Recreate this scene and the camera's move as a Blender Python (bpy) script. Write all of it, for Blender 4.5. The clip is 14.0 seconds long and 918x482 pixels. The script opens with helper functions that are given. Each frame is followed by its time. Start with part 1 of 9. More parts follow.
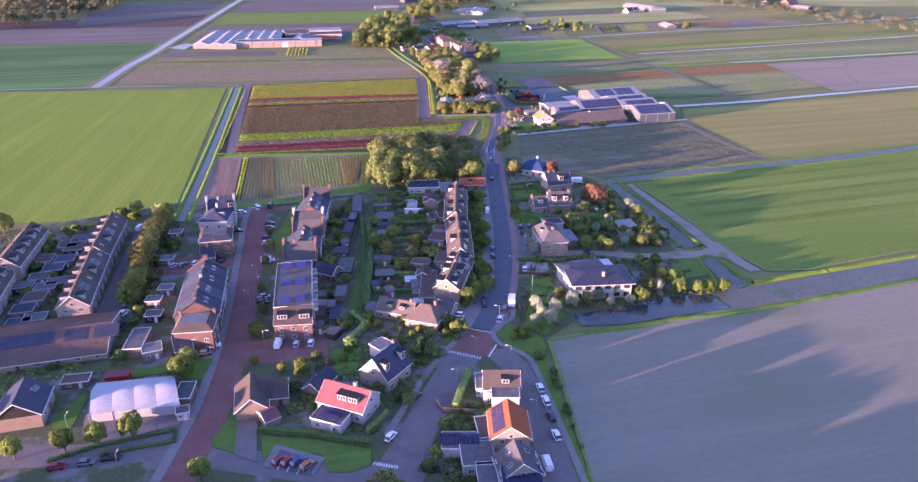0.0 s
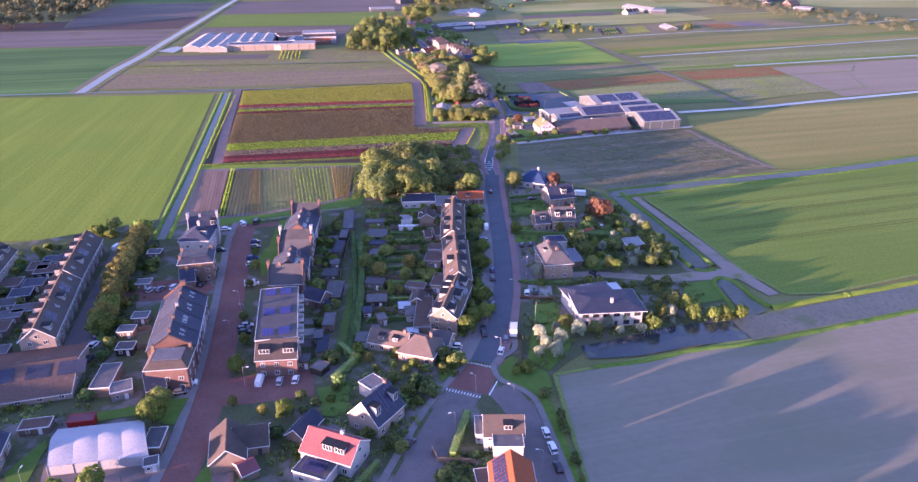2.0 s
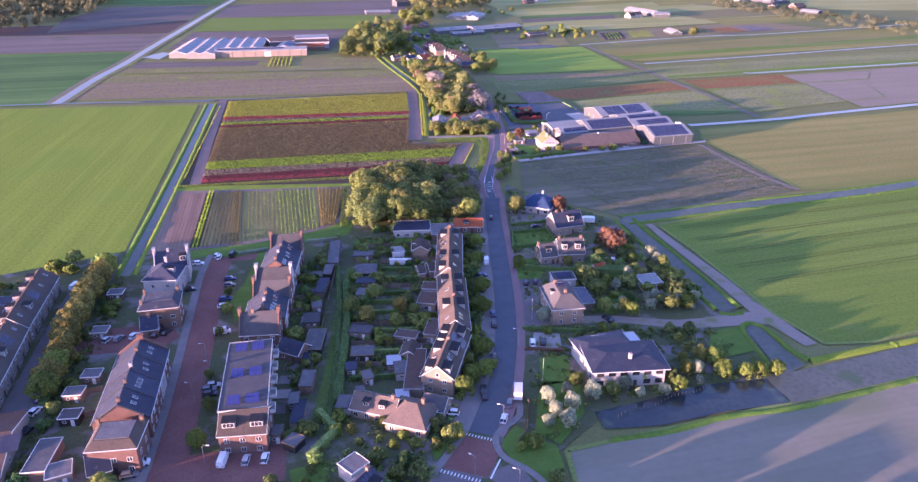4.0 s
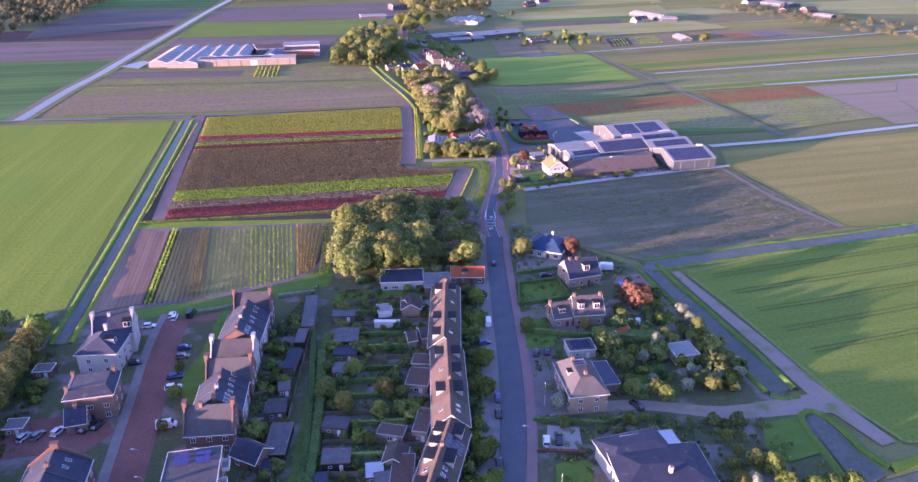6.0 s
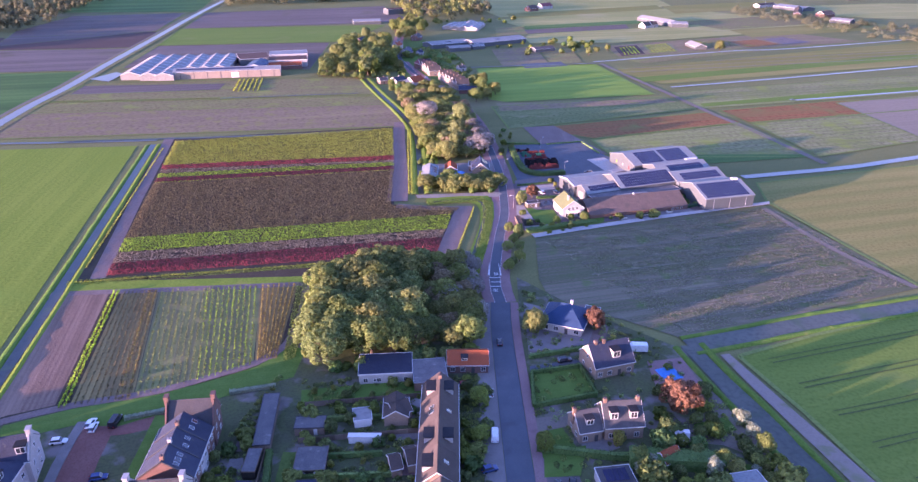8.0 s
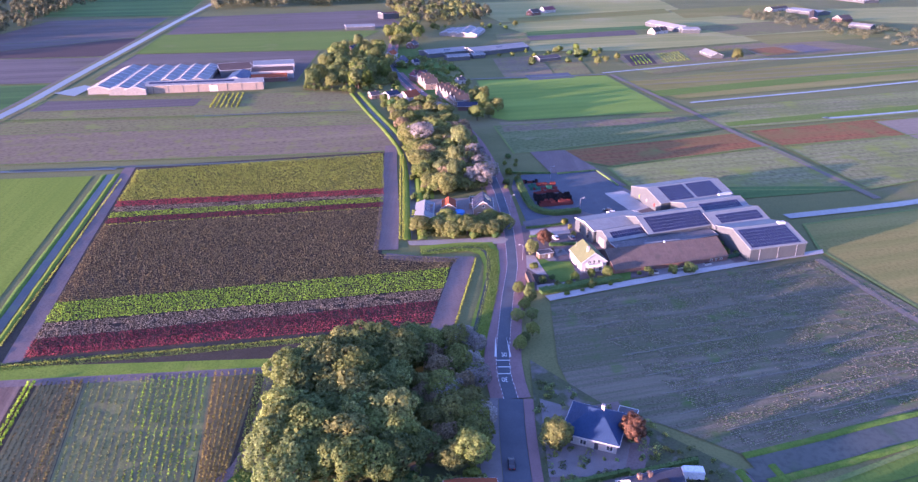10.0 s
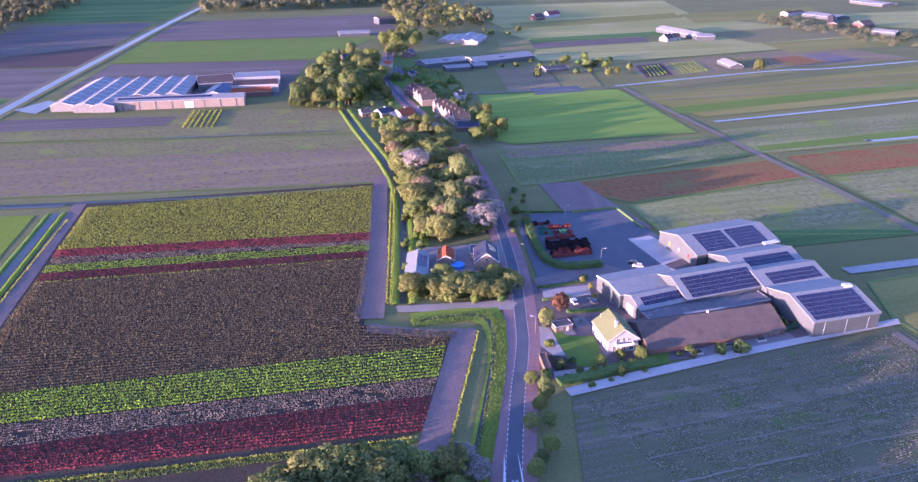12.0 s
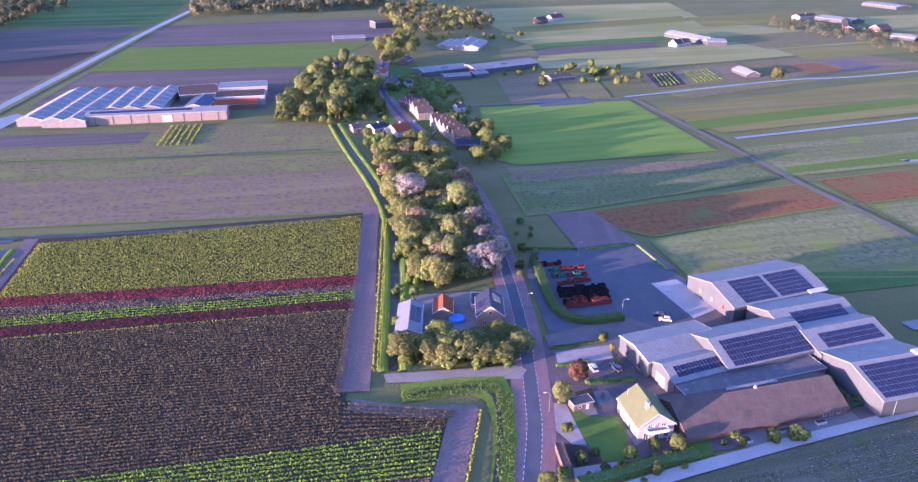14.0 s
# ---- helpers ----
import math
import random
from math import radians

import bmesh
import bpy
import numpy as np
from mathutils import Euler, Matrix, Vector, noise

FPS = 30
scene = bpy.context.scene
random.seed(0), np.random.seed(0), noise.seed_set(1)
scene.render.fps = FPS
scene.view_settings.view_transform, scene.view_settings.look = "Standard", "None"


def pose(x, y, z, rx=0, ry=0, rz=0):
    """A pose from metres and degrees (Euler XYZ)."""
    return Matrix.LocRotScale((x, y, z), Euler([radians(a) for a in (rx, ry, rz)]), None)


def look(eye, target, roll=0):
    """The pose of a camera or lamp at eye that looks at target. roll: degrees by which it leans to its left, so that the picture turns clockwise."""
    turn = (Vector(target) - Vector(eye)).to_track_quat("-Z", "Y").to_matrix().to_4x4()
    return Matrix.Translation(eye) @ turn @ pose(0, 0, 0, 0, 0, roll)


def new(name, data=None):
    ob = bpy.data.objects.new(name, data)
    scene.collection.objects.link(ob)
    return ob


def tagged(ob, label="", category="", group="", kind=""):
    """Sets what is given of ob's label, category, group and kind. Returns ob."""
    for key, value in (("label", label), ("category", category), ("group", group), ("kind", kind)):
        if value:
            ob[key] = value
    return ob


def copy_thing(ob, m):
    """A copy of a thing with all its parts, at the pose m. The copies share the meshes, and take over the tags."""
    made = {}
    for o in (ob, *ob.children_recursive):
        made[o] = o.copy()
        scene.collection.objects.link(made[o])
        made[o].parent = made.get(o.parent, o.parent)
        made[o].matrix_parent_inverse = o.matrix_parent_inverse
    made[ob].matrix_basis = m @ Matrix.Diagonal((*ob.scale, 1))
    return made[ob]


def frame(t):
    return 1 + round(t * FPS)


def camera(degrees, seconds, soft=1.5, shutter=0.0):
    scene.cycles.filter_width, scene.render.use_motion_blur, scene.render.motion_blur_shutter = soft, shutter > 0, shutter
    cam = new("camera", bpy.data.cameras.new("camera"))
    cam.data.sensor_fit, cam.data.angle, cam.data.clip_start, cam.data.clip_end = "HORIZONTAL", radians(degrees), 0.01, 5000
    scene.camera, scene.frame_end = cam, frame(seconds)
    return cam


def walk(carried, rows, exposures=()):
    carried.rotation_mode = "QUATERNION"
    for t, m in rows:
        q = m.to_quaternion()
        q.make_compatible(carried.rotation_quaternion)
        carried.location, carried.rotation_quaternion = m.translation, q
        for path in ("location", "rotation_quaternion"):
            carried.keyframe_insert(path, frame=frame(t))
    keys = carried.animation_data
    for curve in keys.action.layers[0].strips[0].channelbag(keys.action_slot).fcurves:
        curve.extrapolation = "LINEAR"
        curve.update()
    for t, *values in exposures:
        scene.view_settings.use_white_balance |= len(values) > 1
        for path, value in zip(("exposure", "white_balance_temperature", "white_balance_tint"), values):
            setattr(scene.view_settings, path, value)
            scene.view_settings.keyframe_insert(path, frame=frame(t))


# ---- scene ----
# camera: a drone gliding forward over the village at constant height and tilt
cam = camera(66, 14.0, soft=1.4)
walk(cam, [
    (0.0, pose(0.03, 0.05, 116.68, 65.80, 0, -0.22)),
    (0.5, pose(-0.03, 3.99, 116.56, 65.79, 0, -0.31)),
    (1.0, pose(-0.04, 8.25, 116.54, 65.80, 0, -0.37)),
    (1.5, pose(-0.03, 13.44, 116.52, 65.79, 0, -0.42)),
    (2.0, pose(-0.02, 18.93, 116.57, 65.80, 0, -0.48)),
    (2.5, pose(0.04, 25.48, 116.67, 65.80, 0, -0.53)),
    (3.0, pose(0.24, 32.96, 116.79, 65.81, 0, -0.57)),
    (5.5, pose(1.56, 81.30, 117.49, 65.83, 0, -0.67)),
    (6.0, pose(1.79, 94.15, 117.56, 65.83, 0, -0.70)),
    (6.5, pose(2.06, 108.20, 117.60, 65.83, 0, -0.72)),
    (7.0, pose(2.30, 121.58, 117.63, 65.83, 0, -0.75)),
    (7.5, pose(2.44, 135.02, 117.63, 65.83, 0, -0.76)),
    (8.0, pose(2.69, 149.04, 117.64, 65.83, 0, -0.79)),
    (10.5, pose(3.22, 215.77, 117.64, 65.82, 0, -0.93)),
    (11.0, pose(3.48, 229.18, 117.71, 65.83, 0, -0.93)),
    (11.5, pose(3.98, 242.62, 117.75, 65.83, 0, -0.92)),
    (12.0, pose(4.48, 255.68, 117.73, 65.83, 0, -0.89)),
    (12.5, pose(4.87, 267.47, 117.68, 65.83, 0, -0.88)),
    (13.0, pose(5.14, 277.81, 117.66, 65.83, 0, -0.88)),
    (13.5, pose(5.21, 287.24, 117.65, 65.83, 0, -0.90)),
    (14.0, pose(5.25, 295.32, 117.63, 65.82, 0, -0.92)),
], exposures=[(0.0, 2.94, 6080, 68), (6.0, 2.92, 5920, 69), (10.5, 2.85, 5520, 68), (14.0, 2.82, 5430, 66)])

# low evening sun from behind and to the left, blue sky
SUN_ELEV, SUN_AZ = radians(4.5), radians(63)      # azimuth: the way the light travels, from +y towards +x
world = bpy.data.worlds.new("evening_sky")
scene.world = world
world.use_nodes = True
wn = world.node_tree.nodes
sky = wn.new("ShaderNodeTexSky")
sky.sky_type = 'NISHITA'
sky.sun_disc = False
sky.sun_elevation = SUN_ELEV
sky.sun_rotation = SUN_AZ + math.pi
sky.air_density, sky.dust_density, sky.ozone_density = 1.0, 0.6, 2.6
world.node_tree.links.new(sky.outputs[0], wn["Background"].inputs[0])
wn["Background"].inputs[1].default_value = 0.15
sun = new("sun", bpy.data.lights.new("sun", 'SUN'))
sun.data.energy = 3.3
sun.data.angle = radians(0.6)
sun.data.color = (1.0, 0.72, 0.44)
sun.matrix_world = look((0, 0, 50), (math.sin(SUN_AZ) * math.cos(SUN_ELEV) * 50, math.cos(SUN_AZ) * math.cos(SUN_ELEV) * 50, 50 - 50 * math.sin(SUN_ELEV)))


# ---- materials ----
def surface(name, c1, c2, scale=0.5, fine=8.0, rough=0.85, bump=0.3, metal=0.0, spread=0.0, rows=None, stain=None, leaf=0.0, spec=0.04, grainy=0.62):
    """Two colours mixed by broad and fine noise, with relief. rows=(degrees, spacing, strength, colour): lines of planting or of
    wheel tracks; stain=(colour, scale, threshold): blotches; spread: change of brightness from one object to the next."""
    m = bpy.data.materials.new(name)
    m.use_nodes = True
    nt = m.node_tree
    N, L = nt.nodes, nt.links
    b = N["Principled BSDF"]
    co = N.new("ShaderNodeTexCoord").outputs["Object"]

    def noise_of(s, d=4.0):
        n = N.new("ShaderNodeTexNoise")
        n.inputs["Scale"].default_value, n.inputs["Detail"].default_value = s, d
        L.new(co, n.inputs["Vector"])
        return n.outputs["Fac"]

    def ramp(x, lo, hi):
        r = N.new("ShaderNodeMapRange")
        r.inputs["From Min"].default_value, r.inputs["From Max"].default_value = lo, hi
        L.new(x, r.inputs["Value"])
        return r.outputs[0]

    def mix(f, a, c, mode='MIX'):
        x = N.new("ShaderNodeMix")
        x.data_type, x.blend_type = 'RGBA', mode
        for sock, v in ((x.inputs[0], f), (x.inputs[6], a), (x.inputs[7], c)):
            if isinstance(v, (int, float)):
                sock.default_value = v
            elif isinstance(v, tuple):
                sock.default_value = (*v, 1)
            else:
                L.new(v, sock)
        return x.outputs[2]

    broad, grain = noise_of(scale), noise_of(fine, 3.0)
    col = mix(ramp(broad, 0.3, 0.7), tuple(c1), tuple(c2))
    lo = tuple(grainy * v for v in c1)
    col = mix(ramp(grain, 0.45, 0.85 if grainy > 0.6 else 0.66), col, lo)
    if stain:
        col = mix(ramp(noise_of(stain[1], 5.0), stain[2], stain[2] + 0.12), col, tuple(stain[0]))
    if rows:
        mp = N.new("ShaderNodeMapping")
        mp.inputs["Rotation"].default_value = (0, 0, radians(rows[0]))
        L.new(co, mp.inputs["Vector"])
        w = N.new("ShaderNodeTexWave")
        w.inputs["Scale"].default_value = 0.314 / rows[1]
        w.inputs["Distortion"].default_value = 0.6
        w.inputs["Detail"].default_value = 3.0
        w.inputs["Detail Scale"].default_value = 2.0
        L.new(mp.outputs[0], w.inputs["Vector"])
        f = N.new("ShaderNodeMath")
        f.operation = 'MULTIPLY'
        L.new(ramp(w.outputs["Fac"], 0.35, 0.8), f.inputs[0])
        f.inputs[1].default_value = rows[2]
        col = mix(f.outputs[0], col, tuple(rows[3]))
        st = N.new("ShaderNodeMapping")      # long uneven streaks along the rows
        st.inputs["Scale"].default_value = (0.35 / rows[1], 0.012 / rows[1], 1)
        L.new(mp.outputs[0], st.inputs["Vector"])
        sn = N.new("ShaderNodeTexNoise")
        sn.inputs["Scale"].default_value, sn.inputs["Detail"].default_value, sn.inputs["Roughness"].default_value = 1.0, 5.0, 0.7
        L.new(st.outputs[0], sn.inputs["Vector"])
        for lo_, hi_, k, cc in ((0.5, 0.68, 1.0, tuple(rows[3])), (0.5, 0.32, 0.8, tuple(min(1, 1.25 * v) for v in c2))):
            g_ = N.new("ShaderNodeMath")
            g_.operation = 'MULTIPLY'
            L.new(ramp(sn.outputs["Fac"], lo_, hi_), g_.inputs[0])
            g_.inputs[1].default_value = min(0.85, 1.8 * rows[2] * k)
            col = mix(g_.outputs[0], col, cc)
    if spread:
        oi = N.new("ShaderNodeObjectInfo")
        r = N.new("ShaderNodeMapRange")
        r.inputs["To Min"].default_value, r.inputs["To Max"].default_value = 1 - spread, 1 + spread
        L.new(oi.outputs["Random"], r.inputs["Value"])
        hs = N.new("ShaderNodeHueSaturation")
        L.new(r.outputs[0], hs.inputs["Value"])
        L.new(col, hs.inputs["Color"])
        col = hs.outputs[0]
    if leaf:
        g = N.new("ShaderNodeNewGeometry")
        r = N.new("ShaderNodeMapRange")
        r.inputs["To Min"].default_value, r.inputs["To Max"].default_value = 1 - leaf, 1 + leaf
        L.new(g.outputs["Random Per Island"], r.inputs["Value"])
        hs = N.new("ShaderNodeHueSaturation")
        L.new(r.outputs[0], hs.inputs["Value"])
        L.new(col, hs.inputs["Color"])
        col = hs.outputs[0]
    L.new(col, b.inputs["Base Color"])
    if leaf:      # light passes through leaves
        tr = N.new("ShaderNodeBsdfTranslucent")
        mx = N.new("ShaderNodeMixShader")
        mx.inputs[0].default_value = 0.45
        L.new(col, tr.inputs["Color"])
        L.new(b.outputs[0], mx.inputs[1])
        L.new(tr.outputs[0], mx.inputs[2])
        L.new(mx.outputs[0], N["Material Output"].inputs["Surface"])
    b.inputs["Roughness"].default_value = rough
    b.inputs["Metallic"].default_value = metal
    b.inputs["Specular IOR Level"].default_value = spec
    if bump:
        bp = N.new("ShaderNodeBump")
        bp.inputs["Strength"].default_value = bump
        bp.inputs["Distance"].default_value = 0.3
        L.new(grain, bp.inputs["Height"])
        L.new(bp.outputs[0], b.inputs["Normal"])
    return m


ROWDEG = 12          # the lots lie at this angle to the x axis
M = {}
# fields and ground
M["meadow"] = surface("meadow", (0.14, 0.155, 0.06), (0.18, 0.185, 0.075), 0.02, 1.5, rows=(77, 20, 0.3, (0.12, 0.14, 0.055)), stain=((0.20, 0.17, 0.10), 0.012, 0.6))
M["lawn"] = surface("lawn", (0.075, 0.155, 0.032), (0.098, 0.185, 0.042), 0.3, 3, rows=(78, 1.2, 0.2, (0.06, 0.155, 0.022)))
M["bright_grass"] = surface("bright_grass", (0.155, 0.232, 0.03), (0.193, 0.256, 0.04), 0.008, 0.8, rows=(-8, 3.0, 0.28, (0.13, 0.205, 0.028)), stain=((0.15, 0.23, 0.035), 0.02, 0.55))
M["green_crop"] = surface("green_crop", (0.115, 0.19, 0.035), (0.15, 0.215, 0.045), 0.015, 0.9, rows=(76, 5.0, 0.22, (0.092, 0.16, 0.03)), stain=((0.165, 0.20, 0.06), 0.02, 0.6))
M["olive_crop"] = surface("olive_crop", (0.205, 0.19, 0.056), (0.255, 0.228, 0.076), 0.01, 0.8, rows=(76, 12, 0.35, (0.14, 0.17, 0.045)), stain=((0.15, 0.18, 0.05), 0.02, 0.58))
# distance haze is mixed into this lighter green of the far fields
M["far_green_hazy"] = surface("far_green_hazy", (0.255, 0.26, 0.088), (0.32, 0.305, 0.125), 0.006, 0.5, rows=(77, 16.0, 0.4, (0.19, 0.235, 0.075)), stain=((0.33, 0.30, 0.15), 0.012, 0.56))
M["plot_brown"] = surface("plot_brown", (0.20, 0.135, 0.10), (0.24, 0.165, 0.125), 0.1, 2.0, rows=(-13, 1.5, 0.5, (0.14, 0.095, 0.075)))
M["dark_green_crop"] = surface("dark_green_crop", (0.0605, 0.145, 0.0435), (0.093, 0.18, 0.054), 0.015, 0.7, rows=(77, 14, 0.5, (0.0465, 0.105, 0.035)))
M["mauve_soil"] = surface("mauve_soil", (0.135, 0.115, 0.10), (0.165, 0.14, 0.122), 0.01, 0.7, rows=(77, 9, 0.35, (0.105, 0.085, 0.075)), stain=((0.105, 0.10, 0.06), 0.02, 0.6))
M["brown_soil"] = surface("brown_soil", (0.09, 0.064, 0.056), (0.11, 0.08, 0.068), 0.015, 0.8, rows=(77, 8, 0.35, (0.09, 0.066, 0.056)))
M["sown_field"] = surface("sown_field", (0.19, 0.18, 0.135), (0.23, 0.21, 0.165), 0.01, 0.35, bump=0.03, grainy=0.9, rows=(76, 2.2, 0.2, (0.165, 0.165, 0.115)), stain=((0.16, 0.17, 0.11), 0.015, 0.52))
M["dry_field"] = surface("dry_field", (0.14, 0.135, 0.085), (0.175, 0.155, 0.11), 0.03, 1.6, bump=0.3, grainy=0.55, rows=(76, 2.6, 0.55, (0.09, 0.115, 0.055)), stain=((0.07, 0.135, 0.035), 0.13, 0.56))
M["weedy_field"] = surface("weedy_field", (0.22, 0.165, 0.115), (0.215, 0.175, 0.10), 0.02, 0.4, grainy=0.6, rows=(77, 5, 0.4, (0.175, 0.15, 0.08)), stain=((0.20, 0.19, 0.07), 0.12, 0.52))
M["fallow_field"] = surface("fallow_field", (0.185, 0.172, 0.08), (0.175, 0.185, 0.068), 0.02, 0.4, grainy=0.6, rows=(77, 5, 0.4, (0.205, 0.165, 0.09)), stain=((0.18, 0.225, 0.055), 0.06, 0.55))
M["dark_track"] = surface("dark_track", (0.20, 0.165, 0.145), (0.17, 0.16, 0.11), 0.1, 2.0)
M["tyre_track"] = surface("tyre_track", (0.075, 0.115, 0.04), (0.095, 0.13, 0.042), 0.2, 2.0)
M["dry_track"] = surface("dry_track", (0.21, 0.20, 0.16), (0.18, 0.18, 0.13), 0.15, 1.5)
M["orange_crop"] = surface("orange_crop", (0.29, 0.115, 0.05), (0.23, 0.115, 0.052), 0.03, 0.4, grainy=0.6, rows=(77, 7, 0.4, (0.20, 0.135, 0.05)), stain=((0.15, 0.165, 0.05), 0.04, 0.57))
M["pale_crop"] = surface("pale_crop", (0.26, 0.245, 0.135), (0.18, 0.21, 0.07), 0.03, 0.4, grainy=0.5, rows=(77, 7, 0.5, (0.14, 0.17, 0.06)), stain=((0.20, 0.24, 0.055), 0.05, 0.55))
M["rough_green"] = surface("rough_green", (0.13, 0.175, 0.065), (0.17, 0.195, 0.085), 0.03, 0.5, grainy=0.55, rows=(77, 9, 0.3, (0.11, 0.15, 0.055)), stain=((0.21, 0.21, 0.11), 0.05, 0.57))
M["beige_soil"] = surface("beige_soil", (0.225, 0.19, 0.14), (0.255, 0.215, 0.16), 0.01, 0.4, grainy=0.85, bump=0.1, rows=(77, 5, 0.2, (0.20, 0.175, 0.125)))
M["plot_green"] = surface("plot_green", (0.16, 0.18, 0.065), (0.19, 0.20, 0.075), 0.08, 2.0, rows=(-13, 2.4, 0.7, (0.14, 0.13, 0.075)))
M["plot_olive"] = surface("plot_olive", (0.22, 0.17, 0.075), (0.26, 0.20, 0.08), 0.08, 2.0, rows=(-13, 1.6, 0.5, (0.15, 0.12, 0.06)))
M["rough_grass"] = surface("rough_grass", (0.075, 0.135, 0.035), (0.10, 0.165, 0.04), 0.2, 1.6, stain=((0.13, 0.155, 0.06), 0.12, 0.55))
M["far_grass"] = surface("far_grass", (0.15, 0.26, 0.045), (0.185, 0.29, 0.055), 0.01, 1.0, rows=(77, 12, 0.35, (0.115, 0.215, 0.04)))
M["bed_soil"] = surface("bed_soil", (0.06, 0.05, 0.036), (0.08, 0.066, 0.047), 0.1, 2.0)
M["path_soil"] = surface("path_soil", (0.18, 0.135, 0.125), (0.215, 0.165, 0.15), 0.1, 2.0, rows=(0, 2.0, 0.2, (0.15, 0.115, 0.105)))
M["track"] = surface("track", (0.32, 0.28, 0.24), (0.26, 0.24, 0.19), 0.1, 2.0)
M["garden_soil"] = surface("garden_soil", (0.095, 0.105, 0.06), (0.085, 0.115, 0.045), 0.15, 1.5, stain=((0.19, 0.165, 0.155), 0.12, 0.52))
M["bank_grass"] = surface("bank_grass", (0.13, 0.21, 0.03), (0.19, 0.26, 0.04), 0.15, 2.0, stain=((0.21, 0.23, 0.06), 0.1, 0.62))
# paving
M["pond_water"] = surface("pond_water", (0.02, 0.03, 0.035), (0.03, 0.045, 0.04), 0.1, 0.6, rough=0.15, bump=0.02, spec=0.35, stain=((0.06, 0.09, 0.04), 0.12, 0.6))
M["ditch_dark"] = surface("ditch_dark", (0.03, 0.04, 0.035), (0.045, 0.06, 0.045), 0.15, 0.8, rough=0.4, bump=0.02, spec=0.12, stain=((0.07, 0.10, 0.04), 0.2, 0.58))
# grey base colour carries part of the sky's reflection
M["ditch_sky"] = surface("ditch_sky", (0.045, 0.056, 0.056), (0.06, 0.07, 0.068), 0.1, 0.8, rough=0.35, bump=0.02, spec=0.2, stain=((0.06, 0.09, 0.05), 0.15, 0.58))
M["edge_grass"] = surface("edge_grass", (0.14, 0.21, 0.063), (0.177, 0.23, 0.069), 0.05, 1.0)
M["yard_brick"] = surface("yard_brick", (0.125, 0.105, 0.105), (0.155, 0.13, 0.125), 0.2, 3, stain=((0.10, 0.09, 0.09), 0.15, 0.55))
M["asphalt"] = surface("asphalt", (0.095, 0.11, 0.125), (0.115, 0.13, 0.145), 0.2, 6, rough=0.8, bump=0.1, stain=((0.085, 0.09, 0.1), 0.15, 0.6))
M["grey_paving"] = surface("grey_paving", (0.155, 0.135, 0.13), (0.19, 0.165, 0.155), 0.25, 4, bump=0.15, stain=((0.125, 0.11, 0.105), 0.1, 0.58))
M["red_brick_paving"] = surface("red_brick_paving", (0.20, 0.09, 0.075), (0.24, 0.12, 0.10), 0.15, 3, bump=0.15)
M["red_lane"] = surface("red_lane", (0.24, 0.15, 0.145), (0.28, 0.18, 0.17), 0.15, 3, bump=0.1, stain=((0.20, 0.125, 0.12), 0.2, 0.6))
M["slab_paving"] = surface("slab_paving", (0.19, 0.175, 0.165), (0.235, 0.215, 0.20), 0.3, 4, bump=0.1, stain=((0.15, 0.14, 0.13), 0.2, 0.58))
M["concrete"] = surface("concrete", (0.36, 0.35, 0.335), (0.42, 0.405, 0.38), 0.15, 3, bump=0.1, stain=((0.29, 0.28, 0.265), 0.3, 0.6))
M["gravel"] = surface("gravel", (0.30, 0.27, 0.25), (0.36, 0.33, 0.31), 0.4, 5)
M["white_line"] = surface("white_line", (0.75, 0.75, 0.73), (0.65, 0.65, 0.63), 1.0, 6, bump=0.0)
M["field_track"] = surface("field_track", (0.27, 0.22, 0.19), (0.235, 0.20, 0.16), 0.12, 1.5, grainy=0.8, stain=((0.15, 0.175, 0.075), 0.12, 0.57))
M["bank_lush"] = surface("bank_lush", (0.075, 0.16, 0.03), (0.10, 0.19, 0.035), 0.3, 1.6, stain=((0.14, 0.19, 0.05), 0.25, 0.6))
# reflected sky is put into the pale base colour, besides the real gloss
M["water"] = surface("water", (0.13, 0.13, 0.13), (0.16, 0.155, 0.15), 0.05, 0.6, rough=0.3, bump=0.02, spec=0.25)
M["duckweed_water"] = surface("duckweed_water", (0.075, 0.09, 0.075), (0.10, 0.11, 0.09), 0.06, 0.7, rough=0.5, bump=0.04, spec=0.12, stain=((0.05, 0.085, 0.045), 0.09, 0.56))
# buildings
M["white_wall"] = surface("white_wall", (0.42, 0.405, 0.39), (0.37, 0.355, 0.34), 0.4, 5, bump=0.05, stain=((0.36, 0.34, 0.31), 0.5, 0.6))
M["cream_wall"] = surface("cream_wall", (0.31, 0.26, 0.22), (0.27, 0.225, 0.19), 0.4, 6, bump=0.1)
M["brick_red"] = surface("brick_red", (0.165, 0.10, 0.085), (0.20, 0.12, 0.10), 0.6, 9, bump=0.2, stain=((0.14, 0.09, 0.08), 0.4, 0.58))
M["brick_tan"] = surface("brick_tan", (0.26, 0.195, 0.15), (0.30, 0.23, 0.175), 0.6, 9, bump=0.2)
M["brick_brown"] = surface("brick_brown", (0.20, 0.13, 0.10), (0.24, 0.16, 0.12), 0.6, 9, bump=0.2)
M["grey_cladding"] = surface("grey_cladding", (0.10, 0.115, 0.12), (0.088, 0.10, 0.105), 0.3, 4, rough=0.55, bump=0.05)
M["black_boards"] = surface("black_boards", (0.035, 0.033, 0.03), (0.05, 0.045, 0.04), 0.5, 6)
